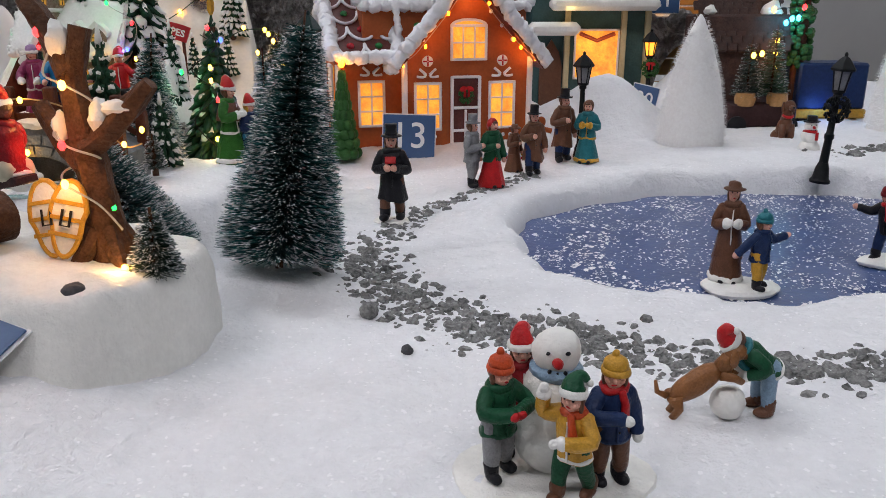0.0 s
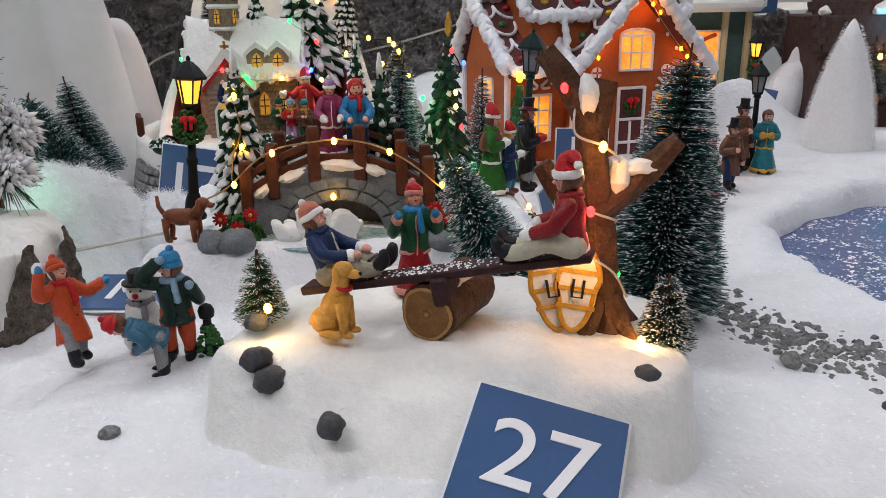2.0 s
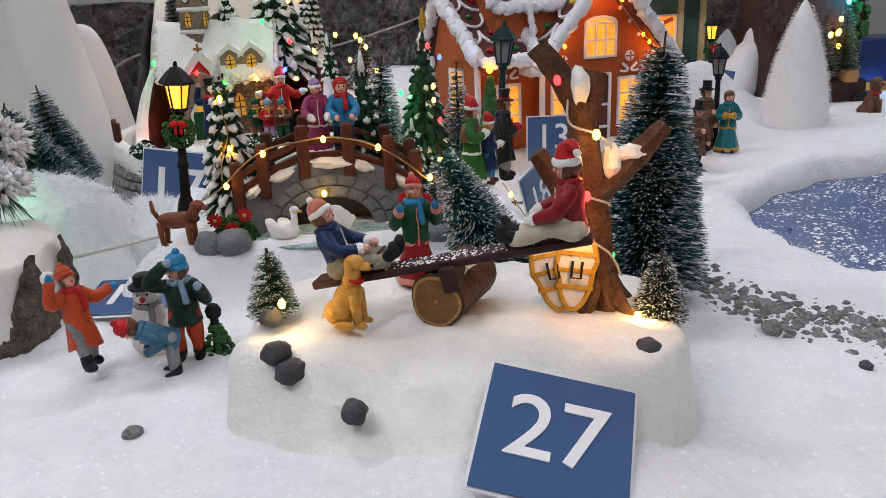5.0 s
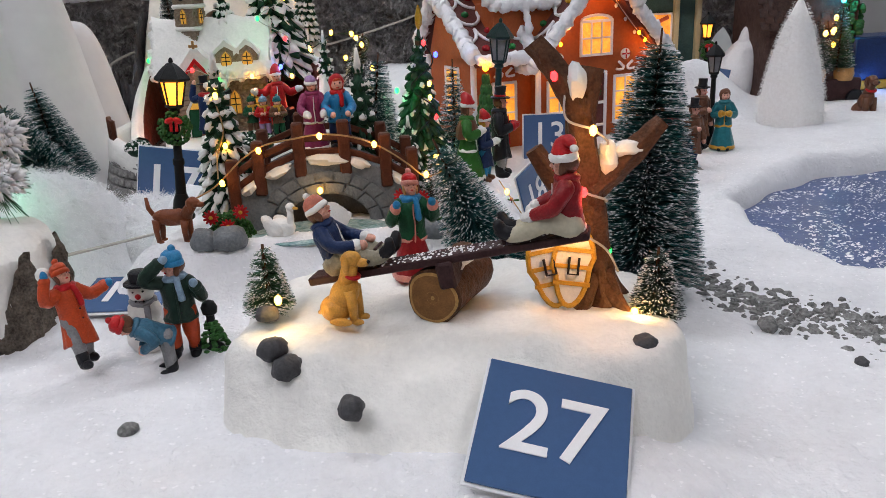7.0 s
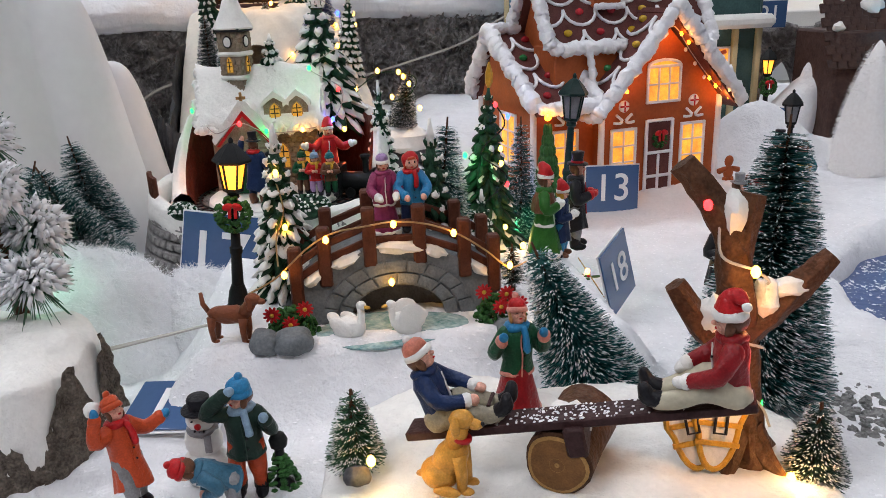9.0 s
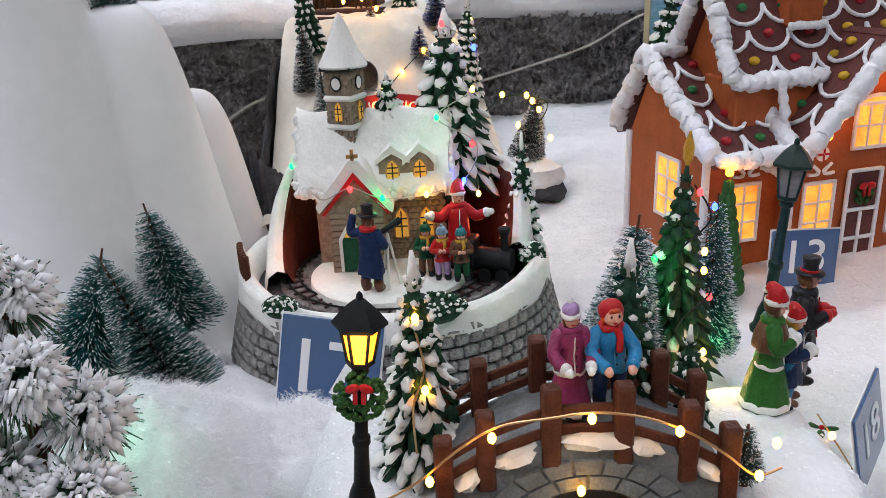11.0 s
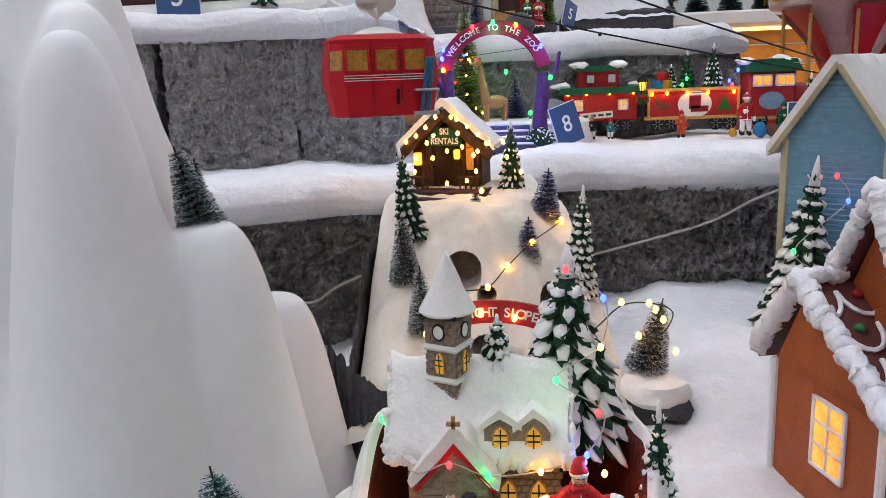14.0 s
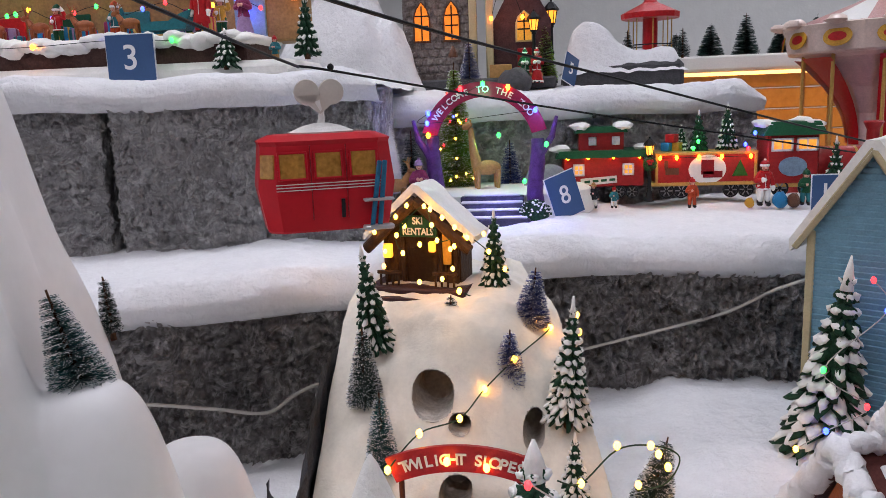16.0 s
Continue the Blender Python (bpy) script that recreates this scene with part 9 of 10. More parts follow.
def quadruped(name, m, s, label, material, kind):
    g = Geo()
    g.ball((0, 0, 0.5), (0.36, 0.16, 0.18), 0, None, 12, 8)
    for x in (-0.25, 0.25):
        for t in (-1, 1):
            g.tube([(x, t * 0.09, 0.45), (x, t * 0.09, 0.0)], [0.07, 0.045], 0, None, 7)
    if kind == "giraffe":
        g.tube([(0.25, 0, 0.55), (0.34, 0, 1.0), (0.38, 0, 1.45)], [0.14, 0.09, 0.065], 0, None, 9)
        g.ball((0.46, 0, 1.5), (0.15, 0.07, 0.08), 0, None, 9, 7, RY(20).to_3x3())
        for t in (-1, 1):
            g.tube([(0.38, t * 0.03, 1.55), (0.37, t * 0.035, 1.65)], 0.015, 0, None, 5)
    elif kind == "elephant":
        g.ball((0, 0, 0.55), (0.42, 0.26, 0.3), 0, None, 12, 8)
        g.ball((0.42, 0, 0.66), (0.2, 0.18, 0.2), 0, None, 10, 8)
        g.tube([(0.55, 0, 0.62), (0.68, 0, 0.4), (0.7, 0, 0.15)], [0.09, 0.06, 0.04], 0, None, 8)
        for t in (-1, 1):
            g.ball((0.34, t * 0.22, 0.66), (0.12, 0.03, 0.17), 0, None, 8, 6)
    else:
        g.tube([(0.28, 0, 0.55), (0.42, 0, 0.78)], [0.13, 0.09], 0, None, 9)
        g.ball((0.5, 0, 0.83), (0.16, 0.08, 0.09), 0, None, 9, 7, RY(15).to_3x3())
        for t in (-1, 1):
            g.tube([(0.42, t * 0.04, 0.9), (0.38, t * 0.13, 1.05), (0.44, t * 0.16, 1.2)], [0.03, 0.025, 0.015], 0, None, 6)
            g.tube([(0.38, t * 0.13, 1.05), (0.28, t * 0.16, 1.12)], [0.022, 0.012], 0, None, 6)
    cast(g, s, 1.0, len(label))
    ob = part(name, g, material, None, "", 60)
    ob.matrix_basis = m
    return tagged(ob, label, "animal figurine")


quadruped("toy_giraffe", T(-0.347, 1.545, 0.249) @ RZ(200), 0.056, "tan toy giraffe under the zoo arch", TAN, "giraffe")
quadruped("toy_reindeer", T(-0.462, 1.475, 0.238) @ RZ(20), 0.05, "tan toy reindeer beside the zoo arch", TAN, "deer")
quadruped("toy_elephant", T(-0.262, 1.56, 0.236) @ RZ(170), 0.05, "grey toy elephant beside the zoo arch", GREY, "elephant")
figure("zoo_visitor", T(-0.428, 1.47, 0.235) @ RZ(10), 0.06, "toy visitor in magenta coat and hat", MAGENTA, NAVY, "beanie", LILAC, BLACK, None, "front", "front", True)
FROST_GREEN = mat("lit_green_bristle", (0.20, 0.34, 0.03), 0.4, 0.4, 400)
zt3 = brush_tree(-0.392, 1.585, 0.245, 0.185, 0.034, "tall yellow-green tinsel tree with bulbs and topper", (0, 0), FROST_GREEN, 0.45, 3000, 71, width=0.0016, tip=0.0018)
bb = []
rnd = random.Random(7)
for k in range(16):
    s = rnd.uniform(0.05, 0.85)
    a = rnd.uniform(3.4, 6.0)
    r = 0.034 * (1 - s) ** 0.85
    bb.append(((-0.392 + r * math.cos(a), 1.585 + r * math.sin(a), 0.245 + 0.185 * s), rnd.choice((WARM, RED_LIT, WARM, BLUE_LIT))))
string_lights("mixed bulbs on the tall tinsel tree", [bb[0][0]], bb, WIRE_DARK, 0.0004, 0.0016)
part("topper", Geo().lathe([(0.006, 0.18), (0.007, 0.184), (0.004, 0.19), (0.001, 0.196)], 0, None, 8), BROWN, zt3)
wt = cone_tree(-0.482, 1.51, 0.25, 0.115, 0.026, "white frosted tree lit by blue bulbs", 9)
bs = [((-0.487, 1.482, 0.335), BLUE_LIT), ((-0.478, 1.478, 0.31), BLUE_LIT), ((-0.492, 1.478, 0.285), BLUE_LIT)]
string_lights("blue bulbs on the white frosted tree", [p for p, m in bs], bs, WIRE_DARK, 0.0004, 0.0026)
glow(-0.475, 1.465, 0.32, 0.0264, (0.15, 0.2, 1))
brush_tree(-0.448, 1.54, 0.245, 0.09, 0.022, "dark green brush fir behind the zoo arch", (0, 0), PINE_BLACK, 0.3, 1000, 72)
brush_tree(-0.318, 1.60, 0.245, 0.07, 0.018, "dark blue brush fir behind the zoo arch", (0, 0), PINE_BLUE, 0.3, 900, 73)
fb = thing("snowy_bush", (-0.283, 1.455, ZZ), "dark bush dusted with snow at the foot of the arch", "bush")
shrub(0, 0, 0.006, 0.02, 0.012, 0.018, fb, 9)
number_card("blue number card propped before the zoo steps", "8", T(-0.238, 1.475, 0.2195) @ RZ(38) @ RY(-15) @ RX(-8), 0.046, 0.055)
number_card("blue number card half hidden behind the blue house", "1", T(0.062, 1.45, 0.222) @ RZ(4), 0.046, 0.044, None, -0.008)

# ---- toy train ----
TRAIN_RED = paint("train_red", (0.36, 0.02, 0.02))
TRAIN_GREEN = paint("train_green", (0.02, 0.11, 0.05))
GOLD = paint("train_gold", (0.5, 0.3, 0.08))


def wheel(parent, x, y, z, r):
    w = part("wheel", Geo().lathe([(r, -0.0015), (r, 0.0015), (r * 0.8, 0.0018), (r * 0.78, 0.0006), (r * 0.25, 0.0006), (r * 0.2, 0.002), (0.0004, 0.002)], 0, T(x, y, z) @ RX(90), 16), BLACK, parent)
    for k in range(3):
        part("spoke", Geo().box((0, 0, 0.001), (r * 1.6, r * 0.14, 0.0008), 0, T(x, y, z) @ RX(90) @ RZ(60 * k)), GREY, w)


TY = 1.632
cb2 = thing("train_caboose", (-0.189, TY, 0.224), "red toy caboose with green two-tier roof and snow", "train car", "toy train cars")
part("body", Geo().box((0, 0, 0.038), (0.112, 0.05, 0.042), 0, None, 0.002), TRAIN_RED, cb2)
part("roof", Geo().prism([(-0.066, 0.058), (0.066, 0.058), (0.06, 0.068), (-0.06, 0.068)], 0.07, 0), TRAIN_GREEN, cb2)
part("cupola", Geo().box((-0.002, 0, 0.08), (0.062, 0.036, 0.026), 0, None, 0.001), TRAIN_RED, cb2)
part("cupola_roof", Geo().prism([(-0.038, 0.092), (0.034, 0.092), (0.03, 0.1), (-0.034, 0.1)], 0.05, 0), TRAIN_GREEN, cb2)
for x in (-0.018, 0.014):
    square_window(cb2, T(x, -0.0185, 0.076), 0.008, 0.009, 2, 2, False, WHITE)
for x in (-0.04, 0.028):
    square_window(cb2, T(x, -0.0255, 0.034), 0.013, 0.014, 2, 2)
part("banner", Geo().box((-0.004, -0.0262, 0.026), (0.05, 0.0016, 0.01), 0, RY(-4), 0.0005), WHITE, cb2, "pale banner with unreadable words")
for k in range(4):
    part("banner_bar", Geo().box((-0.02 + k * 0.0115, -0.0272, 0.026), (0.008, 0.0008, 0.0035), 0, RY(-4)), TRAIN_GREEN, cb2)
for x, z in ((-0.058, 0.07), (0.056, 0.07), (-0.03, 0.101), (0.028, 0.101)):
    part("snow", Geo().ball((x, -0.012, z), (0.014, 0.022, 0.006), 0, None, 10, 7, None, 0.4, int(x * 999)), SNOW_RESIN, cb2)
for x in (-0.04, -0.022, 0.022, 0.04):
    wheel(cb2, x, -0.024, 0.009, 0.009)
wg = thing("train_wagon", (-0.05, TY, 0.224), "red toy wagon with painted panels and a load of firs", "train car", "toy train cars")
part("body", Geo().box((0, 0, 0.038), (0.134, 0.05, 0.042), 0, None, 0.002), TRAIN_RED, wg)
part("sill", Geo().box((0, 0, 0.018), (0.146, 0.054, 0.005), 0, None, 0.001), GOLD, wg)
part("top_rail", Geo().box((0, 0, 0.06), (0.138, 0.053, 0.0045), 0, None, 0.001), GOLD, wg)
for x in (-0.066, 0.066):
    part("end_post", Geo().box((x, -0.025, 0.038), (0.004, 0.004, 0.042), 0, None, 0.0008), GOLD, wg)
pn = part("panel", Geo().lathe([(0.02, -0.001), (0.02, 0.0015), (0.0005, 0.0018)], 0, T(0.002, -0.025, 0.038) @ SC(1.25, 1, 1) @ RX(90), 26), WHITE, wg, "round white painted panel")
part("painted_boot", Geo().box((0.002, -0.0275, 0.041), (0.017, 0.001, 0.02), 0, None, 0.0003).box((0.009, -0.0275, 0.031), (0.026, 0.001, 0.009), 0, None, 0.0003), RED_DEEP, pn)
part("painted_fir", Geo().prism([(0.035, 0.028), (0.056, 0.028), (0.0455, 0.05)], 0.001, 0, T(0, -0.0258, 0)), GRASS, wg)
part("painted_deer", Geo().box((-0.045, -0.0258, 0.036), (0.018, 0.001, 0.009)).box((-0.053, -0.0258, 0.045), (0.005, 0.001, 0.012)), BROWN, wg)
for x in (-0.052, -0.032, 0.034, 0.054):
    wheel(wg, x, -0.024, 0.009, 0.0105)
for x, c in ((-0.048, BLUE), (-0.036, YELLOW), (-0.042, RED)):
    ob = part("parcel", Geo().box((0, 0, 0), (0.014, 0.014, 0.012), 0, None, 0.001), c)
    ob.matrix_basis = T(-0.05 + x, TY, 0.224 + (0.0685 if c is not RED else 0.0805)) @ RZ(x * 900)
    tagged(ob, "small coloured gift parcel on the toy wagon", "parcel", "parcels")
resin_tree(-0.056, 1.63, 0.286, 0.056, 0.014, "small green-lit fir on the toy wagon", 7, 0.3, (0, 0), 81)
resin_tree(-0.078, 1.64, 0.286, 0.036, 0.011, "small snowy fir on the toy wagon", 6, 0.8, (0, 0), 82)
resin_tree(-0.016, 1.635, 0.286, 0.064, 0.0155, "small snowy blue-green fir on the toy wagon", 8, 0.7, (0, 0), 83)
bt2 = [((-0.066, 1.612, 0.291), GREEN_LIT), ((-0.06, 1.61, 0.3), GREEN_LIT), ((0.0, 1.60, 0.295), BLUE_LIT), ((0.012, 1.60, 0.31), BLUE_LIT), ((0.004, 1.6, 0.289), RED_LIT)] + [((x, 1.602, 0.279), AMBER) for x in (-0.112, -0.09, -0.06, -0.03, 0.008)] + [((x, 1.6, 0.283), AMBER) for x in (-0.238, -0.21, -0.175, -0.14)]
string_lights("coloured bulbs along the toy train", [p for p, m in bt2[-9:-4]], bt2, WIRE_DARK, 0.0004, 0.0028)
glow(-0.06, 1.60, 0.31, 0.008, (0.1, 1, 0.3))
glow(0.01, 1.58, 0.31, 0.012, (0.2, 0.4, 1))
for x in (-0.2, -0.11, 0.0):
    glow(x, 1.575, 0.27, 0.008, (1, 0.5, 0.12))
en = thing("train_engine", (0.095, TY - 0.012, 0.224), "red toy steam engine with green cab roof and snow", "train car", "toy train cars")
part("cab", Geo().box((-0.035, 0, 0.05), (0.066, 0.054, 0.066), 0, None, 0.002), TRAIN_RED, en)
part("cab_roof", Geo().prism([(-0.076, 0.082), (0.006, 0.082), (-0.004, 0.1), (-0.066, 0.1)], 0.07, 0), TRAIN_GREEN, en)
part("boiler", Geo().tube([(0.0, 0, 0.042), (0.1, 0, 0.042)], 0.022, 0, None, 18), TRAIN_RED, en)
for x in (0.02, 0.05, 0.08):
    part("boiler_band", Geo().tube([(x - 0.0015, 0, 0.042), (x + 0.0015, 0, 0.042)], 0.0228, 0, None, 18), GOLD, en)
part("chimney", Geo().lathe([(0.008, 0.06), (0.008, 0.085), (0.013, 0.095), (0.011, 0.097)], 0, T(0.075, 0, 0), 14), TRAIN_RED, en)
part("frame_plate", Geo().box((0.02, 0, 0.015), (0.17, 0.05, 0.006), 0, None, 0.001), GOLD, en)
part("panel", Geo().lathe([(0.013, -0.001), (0.013, 0.0015), (0.0005, 0.0018)], 0, T(-0.035, -0.027, 0.04) @ SC(1.4, 1, 1) @ RX(90), 22), PALE_BLUE, en, "round pale painted panel")
for x in (-0.062, -0.03):
    square_window(en, T(x, -0.0275, 0.062), 0.025, 0.015, 2, 1)
for x, z in ((-0.07, 0.098), (-0.005, 0.095), (-0.02, 0.1)):
    part("snow", Geo().ball((x, -0.012, z), (0.014, 0.024, 0.006), 0, None, 10, 7, None, 0.4, int(x * 777)), SNOW_RESIN, en)
for x in (-0.05, -0.015, 0.03, 0.055, 0.08):
    wheel(en, x, -0.024, 0.011, 0.0115)
resin_tree(0.112, 1.585, 0.222, 0.082, 0.016, "small snowy fir before the toy engine", 8, 0.7, (0, 0), 84)
street_lamp(T(-0.1285, 1.585, 0.222), 0.088, "black street lamp with orange light beside the train", True, True, None, None, 9)
glow(-0.1285, 1.57, 0.295, 0.008, (1, 0.5, 0.12))
for x, y, h, c, l, hm, lb in ((-0.235, 1.565, 0.03, BLUE, BLACK, BLUE, "tiny toy worker in blue beside the train"), (-0.205, 1.56, 0.034, BLACK, WHITE, TAN, "tiny black and white toy penguin beside the train"), (-0.178, 1.56, 0.028, TEAL, WHITE, RED, "tiny toy child in teal beside the train"), (-0.078, 1.55, 0.038, ORANGE, ORANGE, RED, "tiny toy child in orange beside the train"), (0.014, 1.555, 0.058, RED, WHITE, RED, "small toy figure in red santa coat beside the train"), (0.066, 1.555, 0.045, GREEN, TEAL, GREEN, "tiny toy worker in green beside the train")):
    figure("train_figure", T(x, y, 0.217), h, lb, c, l, "beanie", hm, BLACK, WHITE if c is RED else None, "front", "down", group="figures beside the train")
for x, c, s in ((0.033, BLUE, 0.016), (0.05, BROWN, 0.014), (-0.005, YELLOW, 0.01)):
    ob = part("sack", Geo().ball((0, 0, 0.5), (0.6, 0.5, 0.65), 0, None, 10, 8, None, 0.25, 3), c)
    ob.matrix_basis = T(x, 1.55, 0.217) @ SC(s)
    tagged(ob, "small filled coloured toy sack beside the train", "sack", "sacks")

moved(BEFORE, -0.019, 0, 0.005)

# ---- upper terrace ----
BEFORE = set(bpy.data.objects)
UZ = 0.41
sb = thing("sleigh_diorama", (-0.80, 1.43, UZ), "snowy display base with brown brick band", "base")
part("plinth", Geo().box((0, 0, 0.005), (0.5, 0.14, 0.024), 0, None, 0.008), SNOW_RESIN, sb, "snow-covered plinth")
part("brick_band", Geo().box((-0.02, 0.006, 0.028), (0.42, 0.12, 0.026), 0, None, 0.002), mat("brown_brick", (0.06, 0.03, 0.025), 0.6, 0.4, 120, 0.5, 300), sb, "dark brown brick band")
g = Geo()
rnd = random.Random(14)
for k in range(26):
    g.ball((-0.23 + k * 0.0168, -0.05, 0.043 + rnd.uniform(-0.004, 0.004)), (0.016, 0.02, rnd.uniform(0.006, 0.013)), 0, None, 8, 6, None, 0.4, k)
g.box((-0.02, 0.01, 0.044), (0.43, 0.12, 0.012), 0, None, 0.005)
part("snow_top", g, SNOW_RESIN, sb, "drooping snow on the brick band", 0)
for k in range(4):
    quadruped("toy_reindeer", T(-0.935 + k * 0.058, 1.405, UZ + 0.05) @ RZ(180), 0.036, "red-brown toy reindeer of the sleigh team", paint("deer_red_%s" % "abcd"[k], (0.30, 0.07 + 0.01 * k, 0.03)), "deer")
sl2 = thing("sleigh", (-0.715, 1.41, UZ + 0.05), "green and blue toy sleigh behind the reindeer", "sleigh")
part("body", Geo().prism([(-0.03, 0.008), (0.025, 0.008), (0.034, 0.03), (0.02, 0.026), (0.005, 0.018), (-0.03, 0.018)], 0.024, 0), TEAL, sl2)
part("runner", Geo().tube([(-0.04, -0.01, 0.01), (-0.034, -0.01, 0.002), (0.034, -0.01, 0.002)], 0.0016, 0, None, 6), GOLD, sl2)
figure("santa", T(-0.672, 1.405, UZ + 0.05), 0.062, "toy figure in red santa coat beside the workshop", RED, RED, "santa", RED, BLACK, WHITE, "down", "down", False, True, hair=WHITE)
figure("workshop_child", T(-0.622, 1.41, UZ + 0.05), 0.052, "toy child in pink coat beside the workshop door", MAGENTA, LILAC, "hood", MAGENTA, BLACK, None, "front", "front", True)
figure("workshop_child", T(-0.575, 1.375, UZ + 0.012), 0.03, "tiny toy child in teal before the workshop", TEAL, TAN, "beanie", RED, BLACK, None, "front", "front")
ws = thing("workshop", (-0.78, 1.475, UZ + 0.05), "colourful toy workshop front with lit round windows", "house")
part("wall", Geo().box((0, 0.02, 0.055), (0.42, 0.05, 0.12), 0, None, 0.003), mat("ochre_plaster", (0.3, 0.18, 0.07), 0.6, 0.3, 60, 0.3, 200), ws)
part("door", Geo().box((0.145, -0.0065, 0.025), (0.04, 0.004, 0.05), 0, None, 0.001), PALE_BLUE, ws, "pale blue double door")
part("shop_sign", Geo().box((0.145, -0.008, 0.062), (0.06, 0.004, 0.014), 0, None, 0.001), TEAL, ws, "dark teal sign with partly hidden word")
cu = bpy.data.curves.new("words", "FONT")
cu.body, cu.align_x, cu.align_y, cu.size, cu.extrude = "CHRISTMAS", "CENTER", "CENTER", 0.0105, 0.0003
cu.materials.append(WHITE)
ob = new("words", cu)
ob.parent = ws
ob.matrix_basis = T(0.145, -0.0105, 0.062) @ RX(90)
for x in (-0.135, -0.05, 0.03):
    part("round_window", Geo().lathe([(0.0075, -0.002), (0.0075, 0.001), (0.0005, 0.002)], 0, T(x, -0.0055, 0.07) @ RX(90), 20), WINDOW_DIM, ws, "glowing yellow round window")
for x, c in ((-0.18, RED), (-0.09, GREEN), (-0.01, TEAL), (0.08, MAGENTA)):
    part("panel", Geo().box((x, -0.006, 0.022), (0.045, 0.004, 0.035), 0, None, 0.001), c, ws)
part("lantern", Geo().box((0.205, -0.009, 0.058), (0.016, 0.014, 0.03), 0, None, 0.002), LAMP_LIT, ws, "glowing orange lantern")
be = [((-0.94, 1.36, 0.452), RED_LIT), ((-0.86, 1.36, 0.452), AMBER), ((-0.765, 1.36, 0.455), BLUE_LIT), ((-0.69, 1.36, 0.452), GREEN_LIT), ((-0.635, 1.46, 0.49), BLUE_LIT), ((-0.93, 1.44, 0.5), GREEN_LIT)]
string_lights("coloured bulbs on the snow of the sleigh scene", [p for p, m in be[:4]], be, WIRE_DARK, 0.0004, 0.003)
glow(-0.635, 1.44, 0.485, 0.02, (0.2, 0.25, 1))
glow(-0.575, 1.45, 0.51, 0.015, (1, 0.5, 0.12))
resin_tree(-0.628, 1.362, UZ + 0.01, 0.042, 0.018, "small snowy fir before the workshop", 6, 0.7, (0, 0), 91)
resin_tree(-0.545, 1.40, UZ + 0.02, 0.07, 0.016, "slim snowy fir beside the workshop", 8, 0.6, (0, 0), 92)
brush_tree(-0.985, 1.40, UZ + 0.02, 0.085, 0.022, "lilac-lit frosted brush fir", (0, 0), PINE_BLUE, 0.7, 1100, 93)
number_card("blue number card standing on the upper terrace snow", "3", T(-0.7305, 1.34, 0.4065) @ RZ(2), 0.055, 0.052)

grnd = random.Random(52)
for k in range(16):
    gx, gy = -0.96 + k * 0.019 + grnd.uniform(-0.004, 0.004), 1.436 + grnd.uniform(-0.006, 0.008)
    sx, sz = grnd.uniform(0.012, 0.02), grnd.uniform(0.012, 0.026)
    c, r = grnd.sample([RED, GREEN, TEAL, MAGENTA, YELLOW, LILAC, BLUE, WHITE], 2)
    gb = thing("gift_box", T(gx, gy, UZ + 0.05) @ RZ(grnd.uniform(-25, 25)), "small wrapped toy present beside the sleigh team", "gift box", "presents by the sleigh")
    part("box", Geo().box((0, 0, sz / 2), (sx, sx * 0.8, sz), 0, None, 0.0012), c, gb)
    part("ribbon", Geo().box((0, 0, sz / 2 + 0.0003), (sx * 0.2, sx * 0.84, sz + 0.0008), 0, None, 0.0004).box((0, 0, sz / 2), (sx * 1.04, sx * 0.18, sz + 0.0004), 0, None, 0.0004), r, gb)
for x, c, d in ((-0.96, GREEN, RED), (-0.865, RED, GREEN), (-0.79, TEAL, ORANGE), (-0.655, YELLOW, GREEN)):
    figure("workshop_elf", T(x, 1.424, UZ + 0.05), 0.044, "small toy elf with pointed hat by the workshop", c, d, "santa", d, BLACK, WHITE, "front", "up", group="workshop elves")
bm2 = [((-0.97 + 0.03 * k, 1.437, UZ + 0.082 + 0.006 * (k % 3)), (RED_LIT, GREEN_LIT, AMBER, BLUE_LIT)[k % 4]) for k in range(13)]
string_lights("coloured bulbs along the workshop front", [p for p, m in bm2], bm2, WIRE_DARK, 0.0004, 0.0028)

moved(BEFORE, -0.016, 0, -0.002)
BEFORE = set(bpy.data.objects)

# cotton snow between the workshop and the stone church
drift(-0.565, 1.73, 0.386, 0.135, 0.08, 0.185, "fluffy heap of white cotton snow beside the stone church", 7.3, 1500)

# stone church on the upper terrace
CHURCH_GLASS = mat("orange_church_glass", (0.8, 0.3, 0.04), 0.3, 0.4, 120, emit=(1.0, 0.22, 0.012), power=0.7)
RUBBLE = mat("rubble_wall", (0.17, 0.13, 0.12), 0.7, 0.35, 60, 0.8, 120, speck=(0.33, 0.3, 0.28))
uc = thing("stone_church", T(-0.475, 1.755, 0.392) @ RZ(3), "rubble stone toy church with lit arched windows", "church")
part("plinth", Geo().box((0.1, 0.03, 0.004), (0.27, 0.14, 0.018), 0, None, 0.003), ROCK_DARK, uc)
part("wall", Geo().box((0.055, 0.05, 0.095), (0.115, 0.1, 0.17), 0, None, 0.002), RUBBLE, uc)
rnd = random.Random(44)
for row in range(13):
    for i in range(7):
        x = 0.004 + i * 0.0165 + (0.008 if row % 2 else 0)
        if x < 0.106:
            part("stone", Geo().box((x, -0.0008, 0.018 + row * 0.0125), (rnd.uniform(0.012, 0.0155), 0.003, rnd.uniform(0.0095, 0.0118)), 0, None, 0.0011), RUBBLE, uc)
for x in (0.028, 0.075):
    arch_window(uc, T(x, -0.0035, 0.075), 0.022, 0.055, CHURCH_GLASS, BROWN)
for x in (0.108, 0.134):
    part("buttress", Geo().box((x, -0.006, 0.085), (0.012, 0.012, 0.16), 0, None, 0.002), CREAM, uc)
